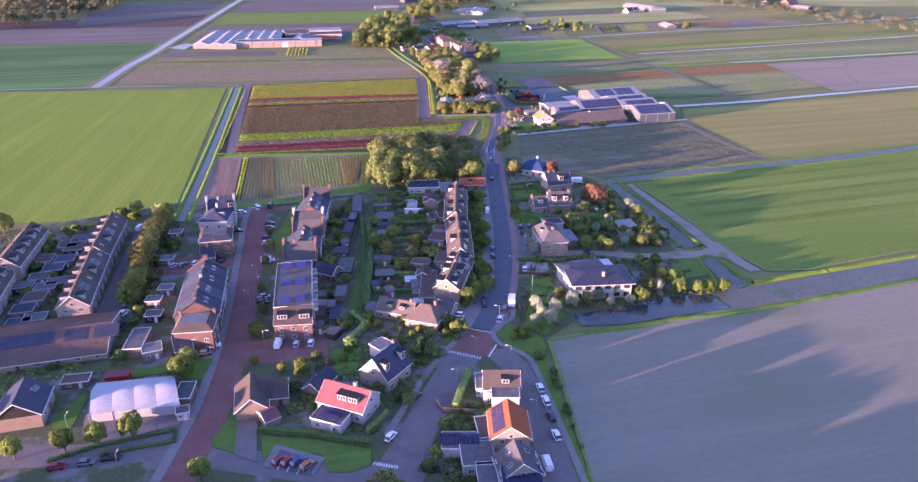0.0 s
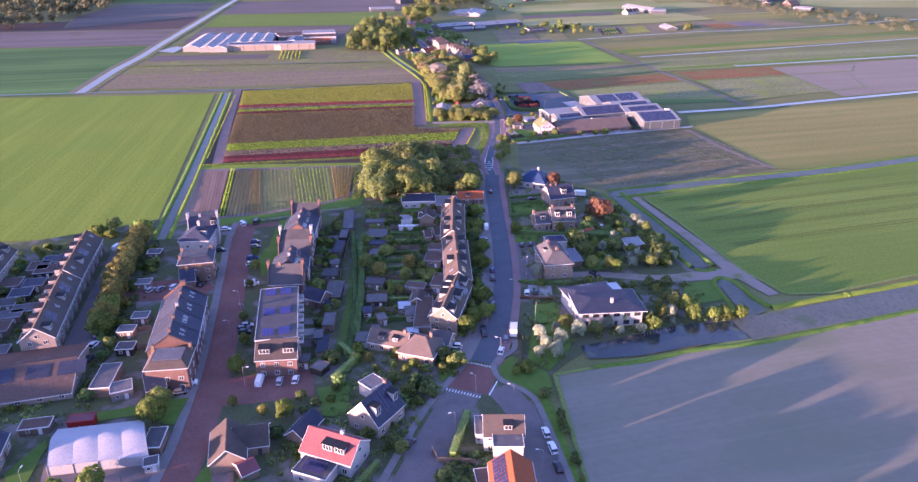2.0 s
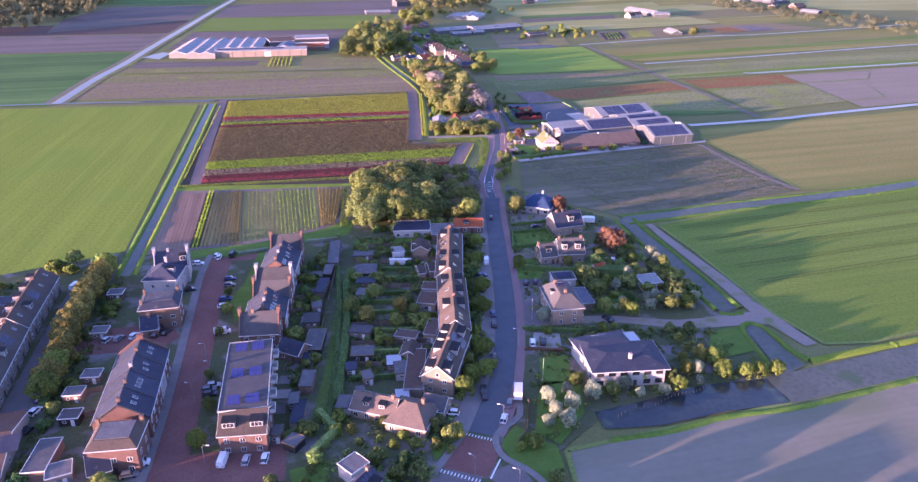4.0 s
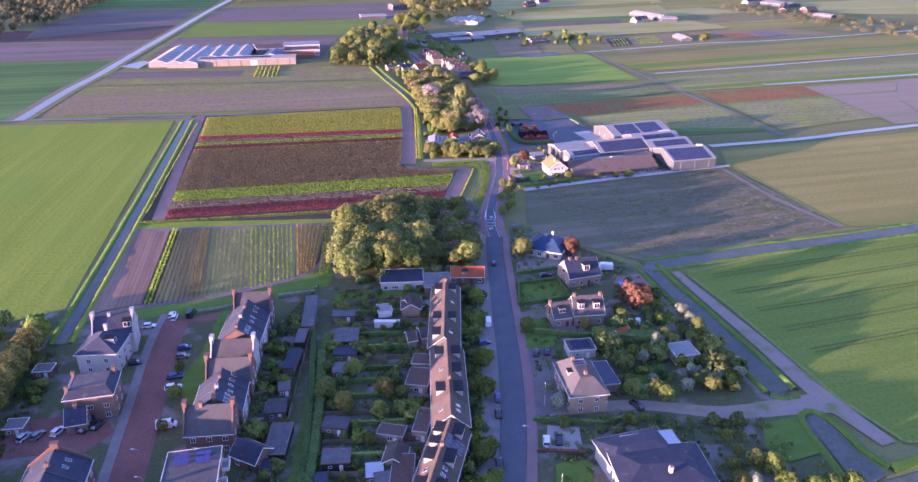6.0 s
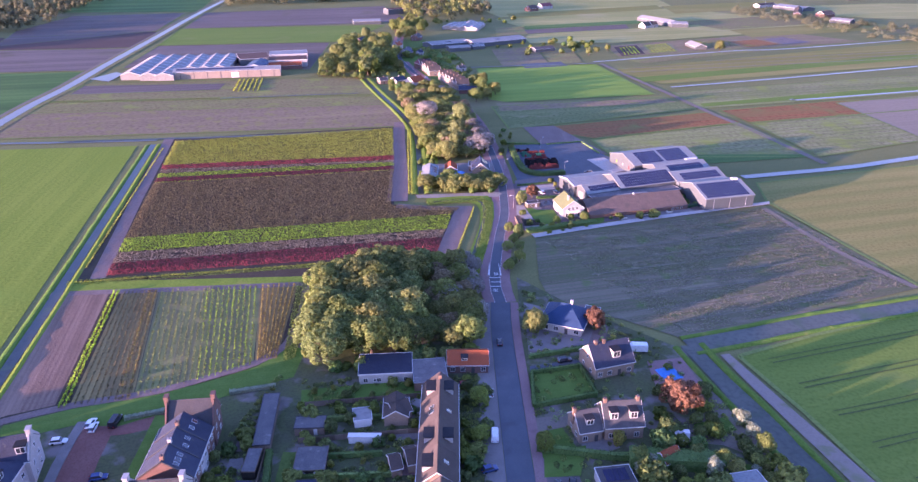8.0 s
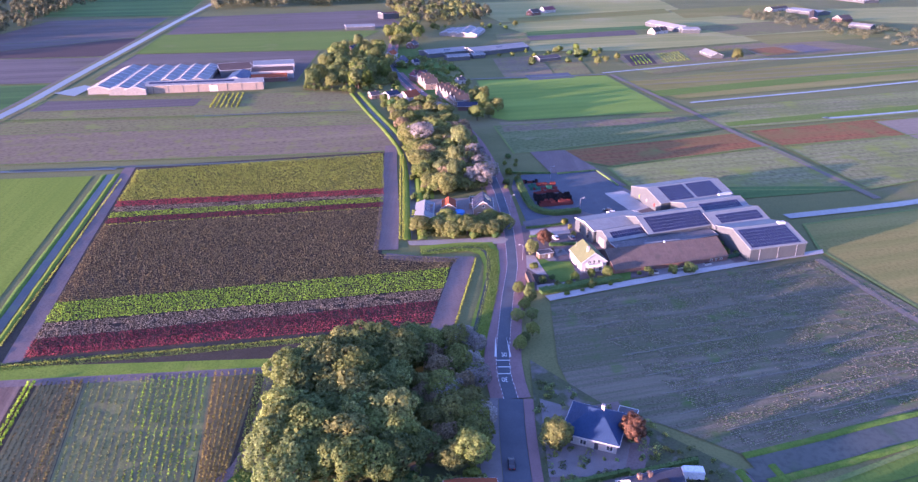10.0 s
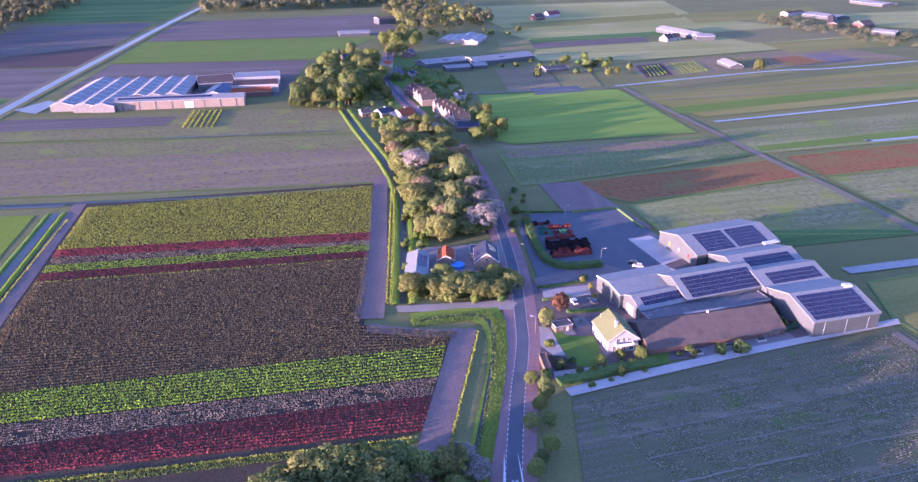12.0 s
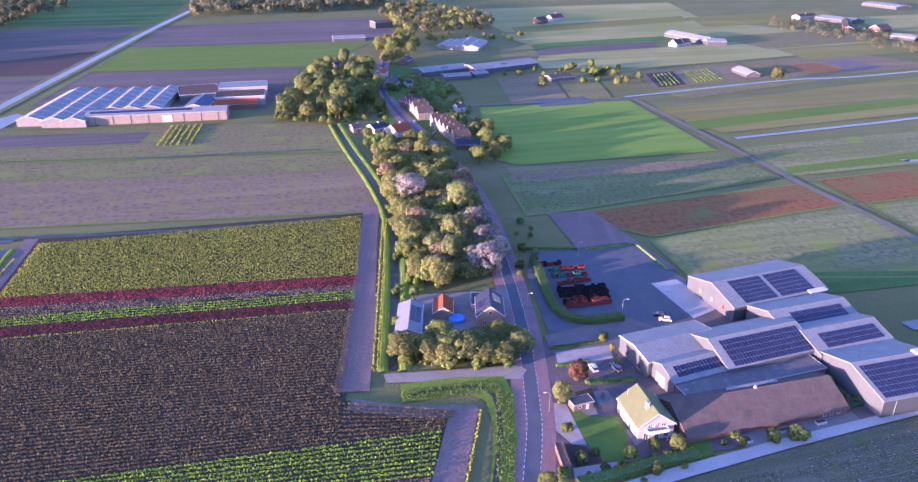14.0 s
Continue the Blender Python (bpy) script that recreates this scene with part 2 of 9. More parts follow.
M["shed_wood"] = surface("shed_wood", (0.16, 0.12, 0.09), (0.22, 0.17, 0.13), 0.6, 7, spread=0.3)
M["roof_grey"] = surface("roof_grey", (0.07, 0.072, 0.078), (0.09, 0.091, 0.096), 0.3, 5, rough=0.75, bump=0.4, spread=0.12, stain=((0.10, 0.10, 0.092), 0.5, 0.62))
M["roof_slate"] = surface("roof_slate", (0.032, 0.04, 0.065), (0.045, 0.055, 0.082), 0.3, 5, rough=0.6, spec=0.12, bump=0.35, spread=0.15, stain=((0.09, 0.09, 0.085), 0.5, 0.62))
M["roof_blue"] = surface("roof_blue", (0.026, 0.055, 0.115), (0.035, 0.068, 0.135), 0.3, 5, rough=0.4, bump=0.35)
M["roof_brown"] = surface("roof_brown", (0.082, 0.068, 0.06), (0.105, 0.087, 0.076), 0.3, 5, rough=0.8, bump=0.4, spread=0.12, stain=((0.095, 0.085, 0.066), 0.4, 0.6))
M["roof_pink"] = surface("roof_pink", (0.18, 0.07, 0.078), (0.21, 0.085, 0.09), 0.4, 5, rough=0.7, bump=0.3, stain=((0.18, 0.08, 0.08), 0.5, 0.6))
M["roof_orange"] = surface("roof_orange", (0.33, 0.09, 0.042), (0.285, 0.082, 0.038), 0.5, 5, rough=0.75, bump=0.4)
M["roof_thatch"] = surface("roof_thatch", (0.13, 0.105, 0.09), (0.16, 0.125, 0.108), 0.5, 4, rough=0.95, bump=0.5, stain=((0.13, 0.105, 0.09), 0.3, 0.56))
# darker than roof_thatch: shade on the old shed is put into the tile colour
M["roof_old_tile"] = surface("roof_old_tile", (0.115, 0.09, 0.082), (0.145, 0.115, 0.10), 0.4, 4, rough=0.9, bump=0.5, rows=(0, 1.2, 0.2, (0.095, 0.08, 0.07)), stain=((0.09, 0.08, 0.072), 0.3, 0.55))
M["dormer_felt"] = surface("dormer_felt", (0.028, 0.03, 0.034), (0.04, 0.042, 0.046), 0.5, 5, rough=0.8, bump=0.1)
M["dormer_board"] = surface("dormer_board", (0.40, 0.39, 0.385), (0.35, 0.34, 0.335), 0.6, 6, rough=0.6, bump=0.05)
M["roof_felt"] = surface("roof_felt", (0.10, 0.10, 0.105), (0.14, 0.135, 0.135), 0.4, 4, rough=0.85, bump=0.1, spread=0.3, stain=((0.2, 0.19, 0.18), 0.5, 0.6))
M["roof_bitumen_brown"] = surface("roof_bitumen_brown", (0.105, 0.072, 0.06), (0.13, 0.09, 0.075), 0.15, 2, rough=0.9, bump=0.1, spread=0.1, stain=((0.15, 0.11, 0.09), 0.2, 0.6))
M["roof_white"] = surface("roof_white", (0.20, 0.22, 0.225), (0.235, 0.255, 0.255), 0.2, 2, rough=0.55, bump=0.05, stain=((0.22, 0.24, 0.25), 0.3, 0.6))
M["roof_moss"] = surface("roof_moss", (0.15, 0.175, 0.085), (0.13, 0.155, 0.075), 0.4, 5, bump=0.4, stain=((0.16, 0.15, 0.09), 0.6, 0.6))
M["tent_white"] = surface("tent_white", (0.34, 0.36, 0.385), (0.31, 0.325, 0.345), 0.3, 3, rough=0.45, bump=0.03)
M["zinc"] = surface("zinc", (0.42, 0.44, 0.47), (0.36, 0.38, 0.41), 0.4, 4, rough=0.4, metal=0.3, bump=0.05)
M["white_paint"] = surface("white_paint", (0.66, 0.66, 0.65), (0.6, 0.6, 0.59), 1.0, 8, rough=0.45, bump=0.0)
M["dark_frame"] = surface("dark_frame", (0.06, 0.06, 0.065), (0.08, 0.08, 0.08), 1.0, 8, rough=0.5, bump=0.0)
M["glass"] = surface("glass", (0.03, 0.035, 0.045), (0.05, 0.055, 0.06), 0.3, 1, rough=0.06, bump=0.0, spec=0.8)
M["greenhouse_glass"] = surface("greenhouse_glass", (0.23, 0.225, 0.22), (0.27, 0.26, 0.25), 0.1, 1, rough=0.6, bump=0.02, spec=0.1)
M["solar"] = surface("solar", (0.02, 0.021, 0.055), (0.028, 0.028, 0.066), 0.5, 3, rough=0.25, bump=0.0, spec=0.35, spread=0.2)
M["solar_bright"] = surface("solar_bright", (0.03, 0.042, 0.15), (0.04, 0.05, 0.17), 0.5, 3, rough=0.2, bump=0.0, spec=0.5)
M["metal"] = surface("metal", (0.45, 0.46, 0.47), (0.38, 0.39, 0.4), 1, 8, rough=0.4, metal=0.7, bump=0.0)
M["tyre"] = surface("tyre", (0.02, 0.02, 0.02), (0.03, 0.03, 0.03), 3, 20, bump=0.0)
M["red_plastic"] = surface("red_plastic", (0.4, 0.04, 0.03), (0.34, 0.03, 0.03), 1, 8, rough=0.4, bump=0.0)
M["bin_green"] = surface("bin_green", (0.02, 0.07, 0.045), (0.03, 0.085, 0.055), 1, 8, rough=0.5, bump=0.0)
M["crate"] = surface("crate", (0.13, 0.06, 0.05), (0.17, 0.08, 0.06), 0.5, 5, spread=0.5)
M["blue_tarp"] = surface("blue_tarp", (0.05, 0.22, 0.55), (0.08, 0.28, 0.6), 0.5, 3, rough=0.4, bump=0.1)
# plants
M["bark"] = surface("bark", (0.13, 0.10, 0.075), (0.17, 0.13, 0.10), 1.0, 8, bump=0.4)
LEAVES = {
    "crop_stubble": ((0.32, 0.29, 0.20), (0.36, 0.32, 0.225)),
    "crop_weed": ((0.11, 0.20, 0.05), (0.15, 0.225, 0.065)),
    "leaf_dark": ((0.145, 0.205, 0.068), (0.18, 0.24, 0.075)),
    "leaf_mid": ((0.19, 0.255, 0.07), (0.24, 0.29, 0.08)),
    "leaf_lime": ((0.175, 0.25, 0.052), (0.215, 0.28, 0.06)),
    "leaf_yellow": ((0.245, 0.27, 0.065), (0.29, 0.29, 0.075)),
    "leaf_olive": ((0.205, 0.245, 0.075), (0.25, 0.265, 0.085)),
    "leaf_copper": ((0.215, 0.115, 0.07), (0.27, 0.15, 0.085)),
    "leaf_blossom": ((0.39, 0.375, 0.35), (0.33, 0.32, 0.285)),
    "leaf_poplar": ((0.225, 0.285, 0.105), (0.265, 0.31, 0.12)),
    "leaf_gold": ((0.28, 0.26, 0.07), (0.325, 0.285, 0.08)),
    "leaf_russet": ((0.265, 0.215, 0.125), (0.30, 0.245, 0.14)),
    "leaf_far": ((0.175, 0.195, 0.105), (0.21, 0.22, 0.115)),
    "leaf_silver": ((0.278, 0.342, 0.235), (0.357, 0.416, 0.299)),
    "crop_yellowgreen": ((0.31, 0.37, 0.055), (0.365, 0.395, 0.066)),
    "crop_green": ((0.235, 0.42, 0.032), (0.29, 0.45, 0.042)),
    "crop_red": ((0.36, 0.075, 0.085), (0.29, 0.075, 0.08)),
    "crop_darkred": ((0.22, 0.05, 0.065), (0.16, 0.06, 0.06)),
    "crop_brown": ((0.18, 0.152, 0.073), (0.218, 0.18, 0.087)),
    "crop_mauve": ((0.26, 0.22, 0.165), (0.30, 0.25, 0.185)),
    "crop_orange": ((0.25, 0.20, 0.055), (0.22, 0.205, 0.06)),
    "crop_greygreen": ((0.20, 0.235, 0.075), (0.24, 0.265, 0.085)),
    "grass_tuft": ((0.17, 0.265, 0.06), (0.23, 0.30, 0.07)),
    "leaf_hedge": ((0.115, 0.225, 0.07), (0.15, 0.27, 0.085)),
    "leaf_hedge_lime": ((0.196, 0.333, 0.11), (0.278, 0.386, 0.127)),
}
for k, (a, b_) in LEAVES.items():
    M[k] = surface(k, a, b_, 0.25, 2.0, rough=0.75, bump=0.0, leaf=0.42 if k.startswith("leaf") else 0.45, spread=0.25 if k.startswith("leaf") else 0.0, spec=0.2)
CAR_PAINT = {"white": (0.75, 0.76, 0.78), "black": (0.02, 0.02, 0.025), "grey": (0.16, 0.165, 0.18), "silver": (0.45, 0.46, 0.48),
             "blue": (0.03, 0.06, 0.18), "red": (0.30, 0.02, 0.02), "orange": (0.45, 0.13, 0.04)}
for k, c in CAR_PAINT.items():
    M["paint_" + k] = surface("paint_" + k, c, tuple(0.92 * v for v in c), 0.5, 3, rough=0.25, bump=0.0, spec=0.6)


# ---- builders ----
def mesh_from(name, verts, faces, material):
    me = bpy.data.meshes.new(name)
    me.from_pydata([tuple(v) for v in verts], [], faces)
    me.materials.append(M[material])
    me.update()
    return me


def part(name, data, parent, label="", at=None):
    """Links a mesh as one part under a thing or a part."""
    ob = new(name, data)
    ob.parent = parent
    if at is not None:
        ob.matrix_basis = at
    if label:
        ob["label"] = label
    return ob


def thing(name, m, label, category, group=""):
    ob = new(name)
    ob.empty_display_size = 0.5
    ob.matrix_basis = m
    return tagged(ob, label, category, group)


class Solid:
    """Collects boxes, prisms and sheets into one mesh."""

    def __init__(self):
        self.v, self.f = [], []

    def add(self, verts, faces):
        n = len(self.v)
        self.v += [tuple(p) for p in verts]
        self.f += [tuple(n + i for i in f) for f in faces]
        return self

    def box(self, x0, x1, y0, y1, z0, z1, taper=0.0):
        t = taper
        v = [(x0, y0, z0), (x1, y0, z0), (x1, y1, z0), (x0, y1, z0), (x0 + t, y0 + t, z1), (x1 - t, y0 + t, z1), (x1 - t, y1 - t, z1), (x0 + t, y1 - t, z1)]
        return self.add(v, [(3, 2, 1, 0), (4, 5, 6, 7), (0, 1, 5, 4), (1, 2, 6, 5), (2, 3, 7, 6), (3, 0, 4, 7)])

    def prism(self, outline, z0, z1):
        n = len(outline)
        v = [(x, y, z0) for x, y in outline] + [(x, y, z1) for x, y in outline]
        return self.add(v, [tuple(range(n - 1, -1, -1)), tuple(range(n, 2 * n))] + [(i, (i + 1) % n, n + (i + 1) % n, n + i) for i in range(n)])

    def loft(self, rings, closed=True, caps=True):
        n, k = len(rings[0]), len(rings)
        v = [p for r in rings for p in r]
        f = [(a * n + i, a * n + (i + 1) % n, (a + 1) * n + (i + 1) % n, (a + 1) * n + i) for a in range(k - 1) for i in range(n if closed else n - 1)]
        if caps:
            f += [tuple(range(n - 1, -1, -1)), tuple((k - 1) * n + i for i in range(n))]
        return self.add(v, f)

    def tube(self, pts, radii, sides=6):
        rings = []
        for i, p in enumerate(pts):
            a, b_ = Vector(pts[max(i - 1, 0)]), Vector(pts[min(i + 1, len(pts) - 1)])
            d = (b_ - a).normalized()
            s = d.cross(Vector((0.31, 0.95, 0.05))).normalized()
            t = d.cross(s)
            rings.append([Vector(p) + radii[i] * (math.cos(6.2832 * j / sides) * s + math.sin(6.2832 * j / sides) * t) for j in range(sides)])
        return self.loft(rings)

    def mesh(self, name, material):
        me = mesh_from(name, self.v, self.f, material)
        bm = bmesh.new()
        bm.from_mesh(me)
        bmesh.ops.recalc_face_normals(bm, faces=bm.faces)
        bm.to_mesh(me)
        bm.free()
        return me


def structure(name, data, label="", category=""):
    return tagged(new(name, data), label, category, kind="structure")


def smooth_line(pts, step=6.0):
    """A Catmull-Rom curve through pts, sampled about every step metres."""
    p = [np.array(q, float) for q in pts]
    p = [2 * p[0] - p[1]] + p + [2 * p[-1] - p[-2]]
    out = []
    for i in range(1, len(p) - 2):
        n = max(2, int(np.linalg.norm(p[i + 1] - p[i]) / step))
        for j in range(n):
            t = j / n
            a, b_, c, d = p[i - 1:i + 3]
            out.append(0.5 * (2 * b_ + (c - a) * t + (2 * a - 5 * b_ + 4 * c - d) * t * t + (3 * b_ - a - 3 * c + d) * t ** 3))
    return out + [p[-2]]


def normals_of(line):
    out = []
    for i in range(len(line)):
        d = line[min(i + 1, len(line) - 1)] - line[max(i - 1, 0)]
        d = d / (np.linalg.norm(d) + 1e-9)
        out.append(np.array((-d[1], d[0])))
    return out


def ribbon(name, pts, width, z, material, label, category, offset=0.0, thick=0.0, curved=True, widths=None):
    """A road, path or water surface along a line. offset to the left of its way."""
    line = smooth_line(pts) if curved else [np.array(p, float) for p in pts]
    nn = normals_of(line)
    v, f = [], []
    for i, (p, n) in enumerate(zip(line, nn)):
        w = width if widths is None else np.interp(i / (len(line) - 1), np.linspace(0, 1, len(widths)), widths)
        a, b_ = p + n * (offset + w / 2), p + n * (offset - w / 2)
        v += [(*a, z), (*b_, z)]
        if i:
            k = 2 * i
            f.append((k - 2, k - 1, k + 1, k))
    if thick:
        k = len(v)
        v += [(x, y, z - thick) for x, y, _ in v]
        for i in range(0, k - 2, 2):
            f += [(i, i + 2, k + i + 2, k + i), (i + 1, k + i + 1, k + i + 3, i + 3)]
    return structure(name, mesh_from(name, v, f, material), label, category)


def dashes(name, pts, offset, length, gap, width, z, parent):
    line = smooth_line(pts, 1.0)
    nn = normals_of(line)
    s, v, f, on, start = 0.0, [], [], False, 0
    acc = [0.0]
    for a, b_ in zip(line, line[1:]):
        acc.append(acc[-1] + np.linalg.norm(b_ - a))
    acc = np.array(acc)
    xy = np.array([p + n * offset for p, n in zip(line, nn)])
    while s + length < acc[-1]:
        q = [np.array((np.interp(u, acc, xy[:, 0]), np.interp(u, acc, xy[:, 1]))) for u in (s, s + length)]
        d = (q[1] - q[0]) / np.linalg.norm(q[1] - q[0])
        n = np.array((-d[1], d[0])) * width / 2
        k = len(v)
        v += [(*(q[0] + n), z), (*(q[0] - n), z), (*(q[1] - n), z), (*(q[1] + n), z)]
        f.append((k, k + 1, k + 2, k + 3))
        s += length + gap
    ob = part(name, mesh_from(name, v, f, "white_line"), parent, "white dashed lane marking")
    return ob


def field(name, corners, z, material, label, category="field", thick=0.0):
    s = Solid()
    n = len(corners)
    if thick:
        s.prism(corners, z - thick, z)
    else:
        s.add([(x, y, z) for x, y in corners], [tuple(range(n))])
    return structure(name, s.mesh(name, material), label, category)


def bank(name, pts, width, height, material="bank_grass", label="grassy ditch bank", offset=0.0):
    """A low uneven grass ridge beside water or a path."""
    rng = np.random.default_rng(len(pts) * 7 + int(abs(pts[0][0])))
    line = smooth_line(pts, 4.0)
    nn = normals_of(line)
    prof = [(-0.5, -0.05), (-0.25, 0.75), (0.05, 1.0), (0.3, 0.7), (0.5, -0.05)]
    rings = []
    for p, n in zip(line, nn):
        w, h = width * rng.uniform(0.85, 1.15), height * rng.uniform(0.7, 1.3)
        rings.append([(*(p + n * (offset + a * w)), b_ * h) for a, b_ in prof])
    s = Solid().loft(rings, closed=False, caps=False)
    return structure(name, s.mesh(name, material), label, "bank")


# leaf clumps: small three-cornered leaf sprays, thrown on a set of points with a normal each
def leaf_cards(points, normals, size, rng, spread=0.9, soft=0.0):
    """Corners of the sprays, and for soft > 0 the rounded shading normals of the clump that they belong to."""
    n = len(points)
    a = normals + rng.normal(0, spread, (n, 3))
    a /= np.linalg.norm(a, axis=1)[:, None] + 1e-9
    r = rng.normal(0, 1, (n, 3))
    u = np.cross(a, r)
    u /= np.linalg.norm(u, axis=1)[:, None] + 1e-9
    w = np.cross(a, u)
    s = (size * rng.uniform(0.6, 1.4, n))[:, None]
    q = np.stack([points + u * s, points - u * s * 0.5 + w * s * 0.8, points - u * s * 0.5 - w * s * 0.8], 1).reshape(-1, 3)
    if not soft:
        return q, None
    c = normals * soft + a * (1 - soft)
    c /= np.linalg.norm(c, axis=1)[:, None] + 1e-9
    return q, np.repeat(c, 3, axis=0)


def cards_mesh(name, cards, material):
    verts, shade = cards
    me = bpy.data.meshes.new(name)
    n = len(verts) // 3
    me.vertices.add(3 * n)
    me.vertices.foreach_set("co", np.asarray(verts, np.float32).ravel())
    me.loops.add(3 * n)
    me.loops.foreach_set("vertex_index", np.arange(3 * n, dtype=np.int32))
    me.polygons.add(n)
    me.polygons.foreach_set("loop_start", np.arange(0, 3 * n, 3, dtype=np.int32))
    me.materials.append(M[material])
    me.update(calc_edges=True)
    if shade is not None:
        me.normals_split_custom_set_from_vertices(shade.tolist())
    return me


def make_tree(name, height, radius, leaf, seed, label, cards=1800, card=0.42, squash=0.85, base=0.05, lobes=15, group=""):
    """A tapered trunk with limbs, and a crown of leaf clumps with gaps between them."""
    rng = np.random.default_rng(seed)
    t = thing(name, pose(0, 0, -500), label, "tree" if height > 3.5 else "shrub", group)
    s = Solid()
    tips = []
    zc = height - radius * squash
    s.tube([(0, 0, -0.2), (0.1, 0.05, height * 0.3), (0.0, 0.1, height * 0.72)], [0.05 * radius + 0.1, 0.04 * radius + 0.06, 0.04], 5)
    for i in range(6):
        a = 6.28 * i / 6 + rng.uniform(-0.4, 0.4)
        r = radius * rng.uniform(0.45, 0.75)
        z0 = height * rng.uniform(0.22, 0.5)
        s.tube([(0, 0, z0), (0.5 * r * math.cos(a), 0.5 * r * math.sin(a), z0 + 0.3 * radius), (r * math.cos(a), r * math.sin(a), zc + rng.uniform(-0.2, 0.5) * radius * squash)], [0.03 * radius + 0.04, 0.03 * radius, 0.03], 3)
    zmin = height * base
    half = (height - zmin) / 2
    mid_z = zmin + half
    # the crown: many leafy tufts of uneven size on an uneven body, with gaps between them
    o = Vector((seed * 3.7, seed * 1.3, 0))
    tufts = 14 + 2 * lobes if height > 3.5 else 12
    k = np.arange(tufts)
    cz = 1 - (1.62 if height > 3.5 else 1.9) * (k + 0.5) / tufts
    ang = k * 2.39996 + rng.normal(0, 0.25, tufts)
    c = np.stack([np.sqrt(1 - cz * cz) * np.cos(ang), np.sqrt(1 - cz * cz) * np.sin(ang), cz], 1)
    swell = np.array([0.86 + 0.42 * noise.noise(Vector(q) * 1.3 + o) for q in c])
    tr = rng.uniform(0.2, 0.36, tufts) * (28 / tufts) ** 0.33
    belly = np.where(c[:, 2] < 0, 1.0, 1.0 - 0.15 * c[:, 2])
    c = c * ((swell - 0.75 * tr) * belly)[:, None]
    which = rng.choice(tufts, cards * 2, p=tr ** 2 / np.sum(tr ** 2))
    d = rng.normal(0, 1, (cards * 2, 3))
    d /= np.linalg.norm(d, axis=1)[:, None]
    out = c[which] / (np.linalg.norm(c[which], axis=1)[:, None] + 1e-9)
    d = np.where((np.sum(d * out, 1) < -0.25)[:, None], -d, d)
    p = c[which] + d * (tr[which] * rng.uniform(0.75, 1.12, cards * 2))[:, None]
    hidden = np.zeros(len(p), bool)
    for j in range(tufts):
        hidden |= (which != j) & (np.linalg.norm(p - c[j], axis=1) < 0.82 * tr[j])
    p, d, out = p[~hidden][:cards], d[~hidden][:cards], out[~hidden][:cards]
    core = rng.normal(0, 1, (cards // 8, 3))      # inner leaves that close the crown
    core /= np.linalg.norm(core, axis=1)[:, None]
    pts = np.concatenate([p, core * 0.6]) * np.array((radius, radius, half)) + np.array((0, 0, mid_z))
    nor = np.concatenate([d + 0.45 * out, core])
    nor /= np.linalg.norm(nor, axis=1)[:, None] + 1e-9
    quads = leaf_cards(pts, nor, card, rng, 0.6, 0.55)
    if height < 3.5:      # a shrub is one leafy mesh
        bpy.data.objects.remove(t)
        t = new(name, cards_mesh(name, quads, leaf))
        t.matrix_basis = pose(0, 0, -500)
        return tagged(t, label, "shrub", group)
    part("trunk", s.mesh("trunk", "bark"), t)
    part("crown", cards_mesh("crown", quads, leaf), t)
    return t


def plant(proto, x, y, scale, rng, z=0.0, wide=1.0):
    return copy_thing(proto, pose(x, y, z, 0, 0, rng.uniform(0, 360)) @ Matrix.Diagonal((scale * wide, scale * wide, scale, 1)))


def hedge(pts, width, height, leaf, label, curved=False, dens=9.0):
    """A clipped hedge: a leafy box along a line."""
    rng = np.random.default_rng(int(abs(pts[0][0] * 13 + pts[0][1] * 7)))
    line = smooth_line(pts, 3.0) if curved else [np.array(p, float) for p in pts]
    P_, Nn = [], []
    core = Solid()
    nn = normals_of(line)
    core.loft([[(*(p + n * width * 0.42), 0), (*(p + n * width * 0.42), height * 0.93), (*(p - n * width * 0.42), height * 0.93), (*(p - n * width * 0.42), 0)] for p, n in zip(line, nn)])
    for a, b_ in zip(line, line[1:]):
        d = b_ - a
        ln = np.linalg.norm(d)
        if ln < 0.01:
            continue
        nrm = np.array((-d[1], d[0])) / ln
        m = int(ln * dens * (width + 2 * height))
        u = rng.uniform(0, 1, m)
        k = rng.uniform(0, width + 2 * height, m)
        side = np.where(k < height, -1, np.where(k > height + width, 1, 0))
        off = np.where(side == 0, k - height - width / 2, side * width / 2)
        zz = np.where(side == -1, k, np.where(side == 1, k - height - width, height))
        xy = a + u[:, None] * d + off[:, None] * nrm
        P_.append(np.c_[xy, zz])
        Nn.append(np.stack([nrm[0] * side, nrm[1] * side, (side == 0) * 1.0], 1))
    pts3 = np.concatenate(P_)
    pts3 += rng.normal(0, 0.07, pts3.shape)
    o = np.array((*line[0], 0.0))
    t = thing("hedge", pose(*o), label, "hedge")
    core.v = [tuple(np.array(v) - o) for v in core.v]
    part("hedge_core", core.mesh("hedge_core", leaf), t)
    part("foliage", cards_mesh("foliage", leaf_cards(pts3 - o, np.concatenate(Nn), 0.2, rng, 0.5), leaf), t)
    return t


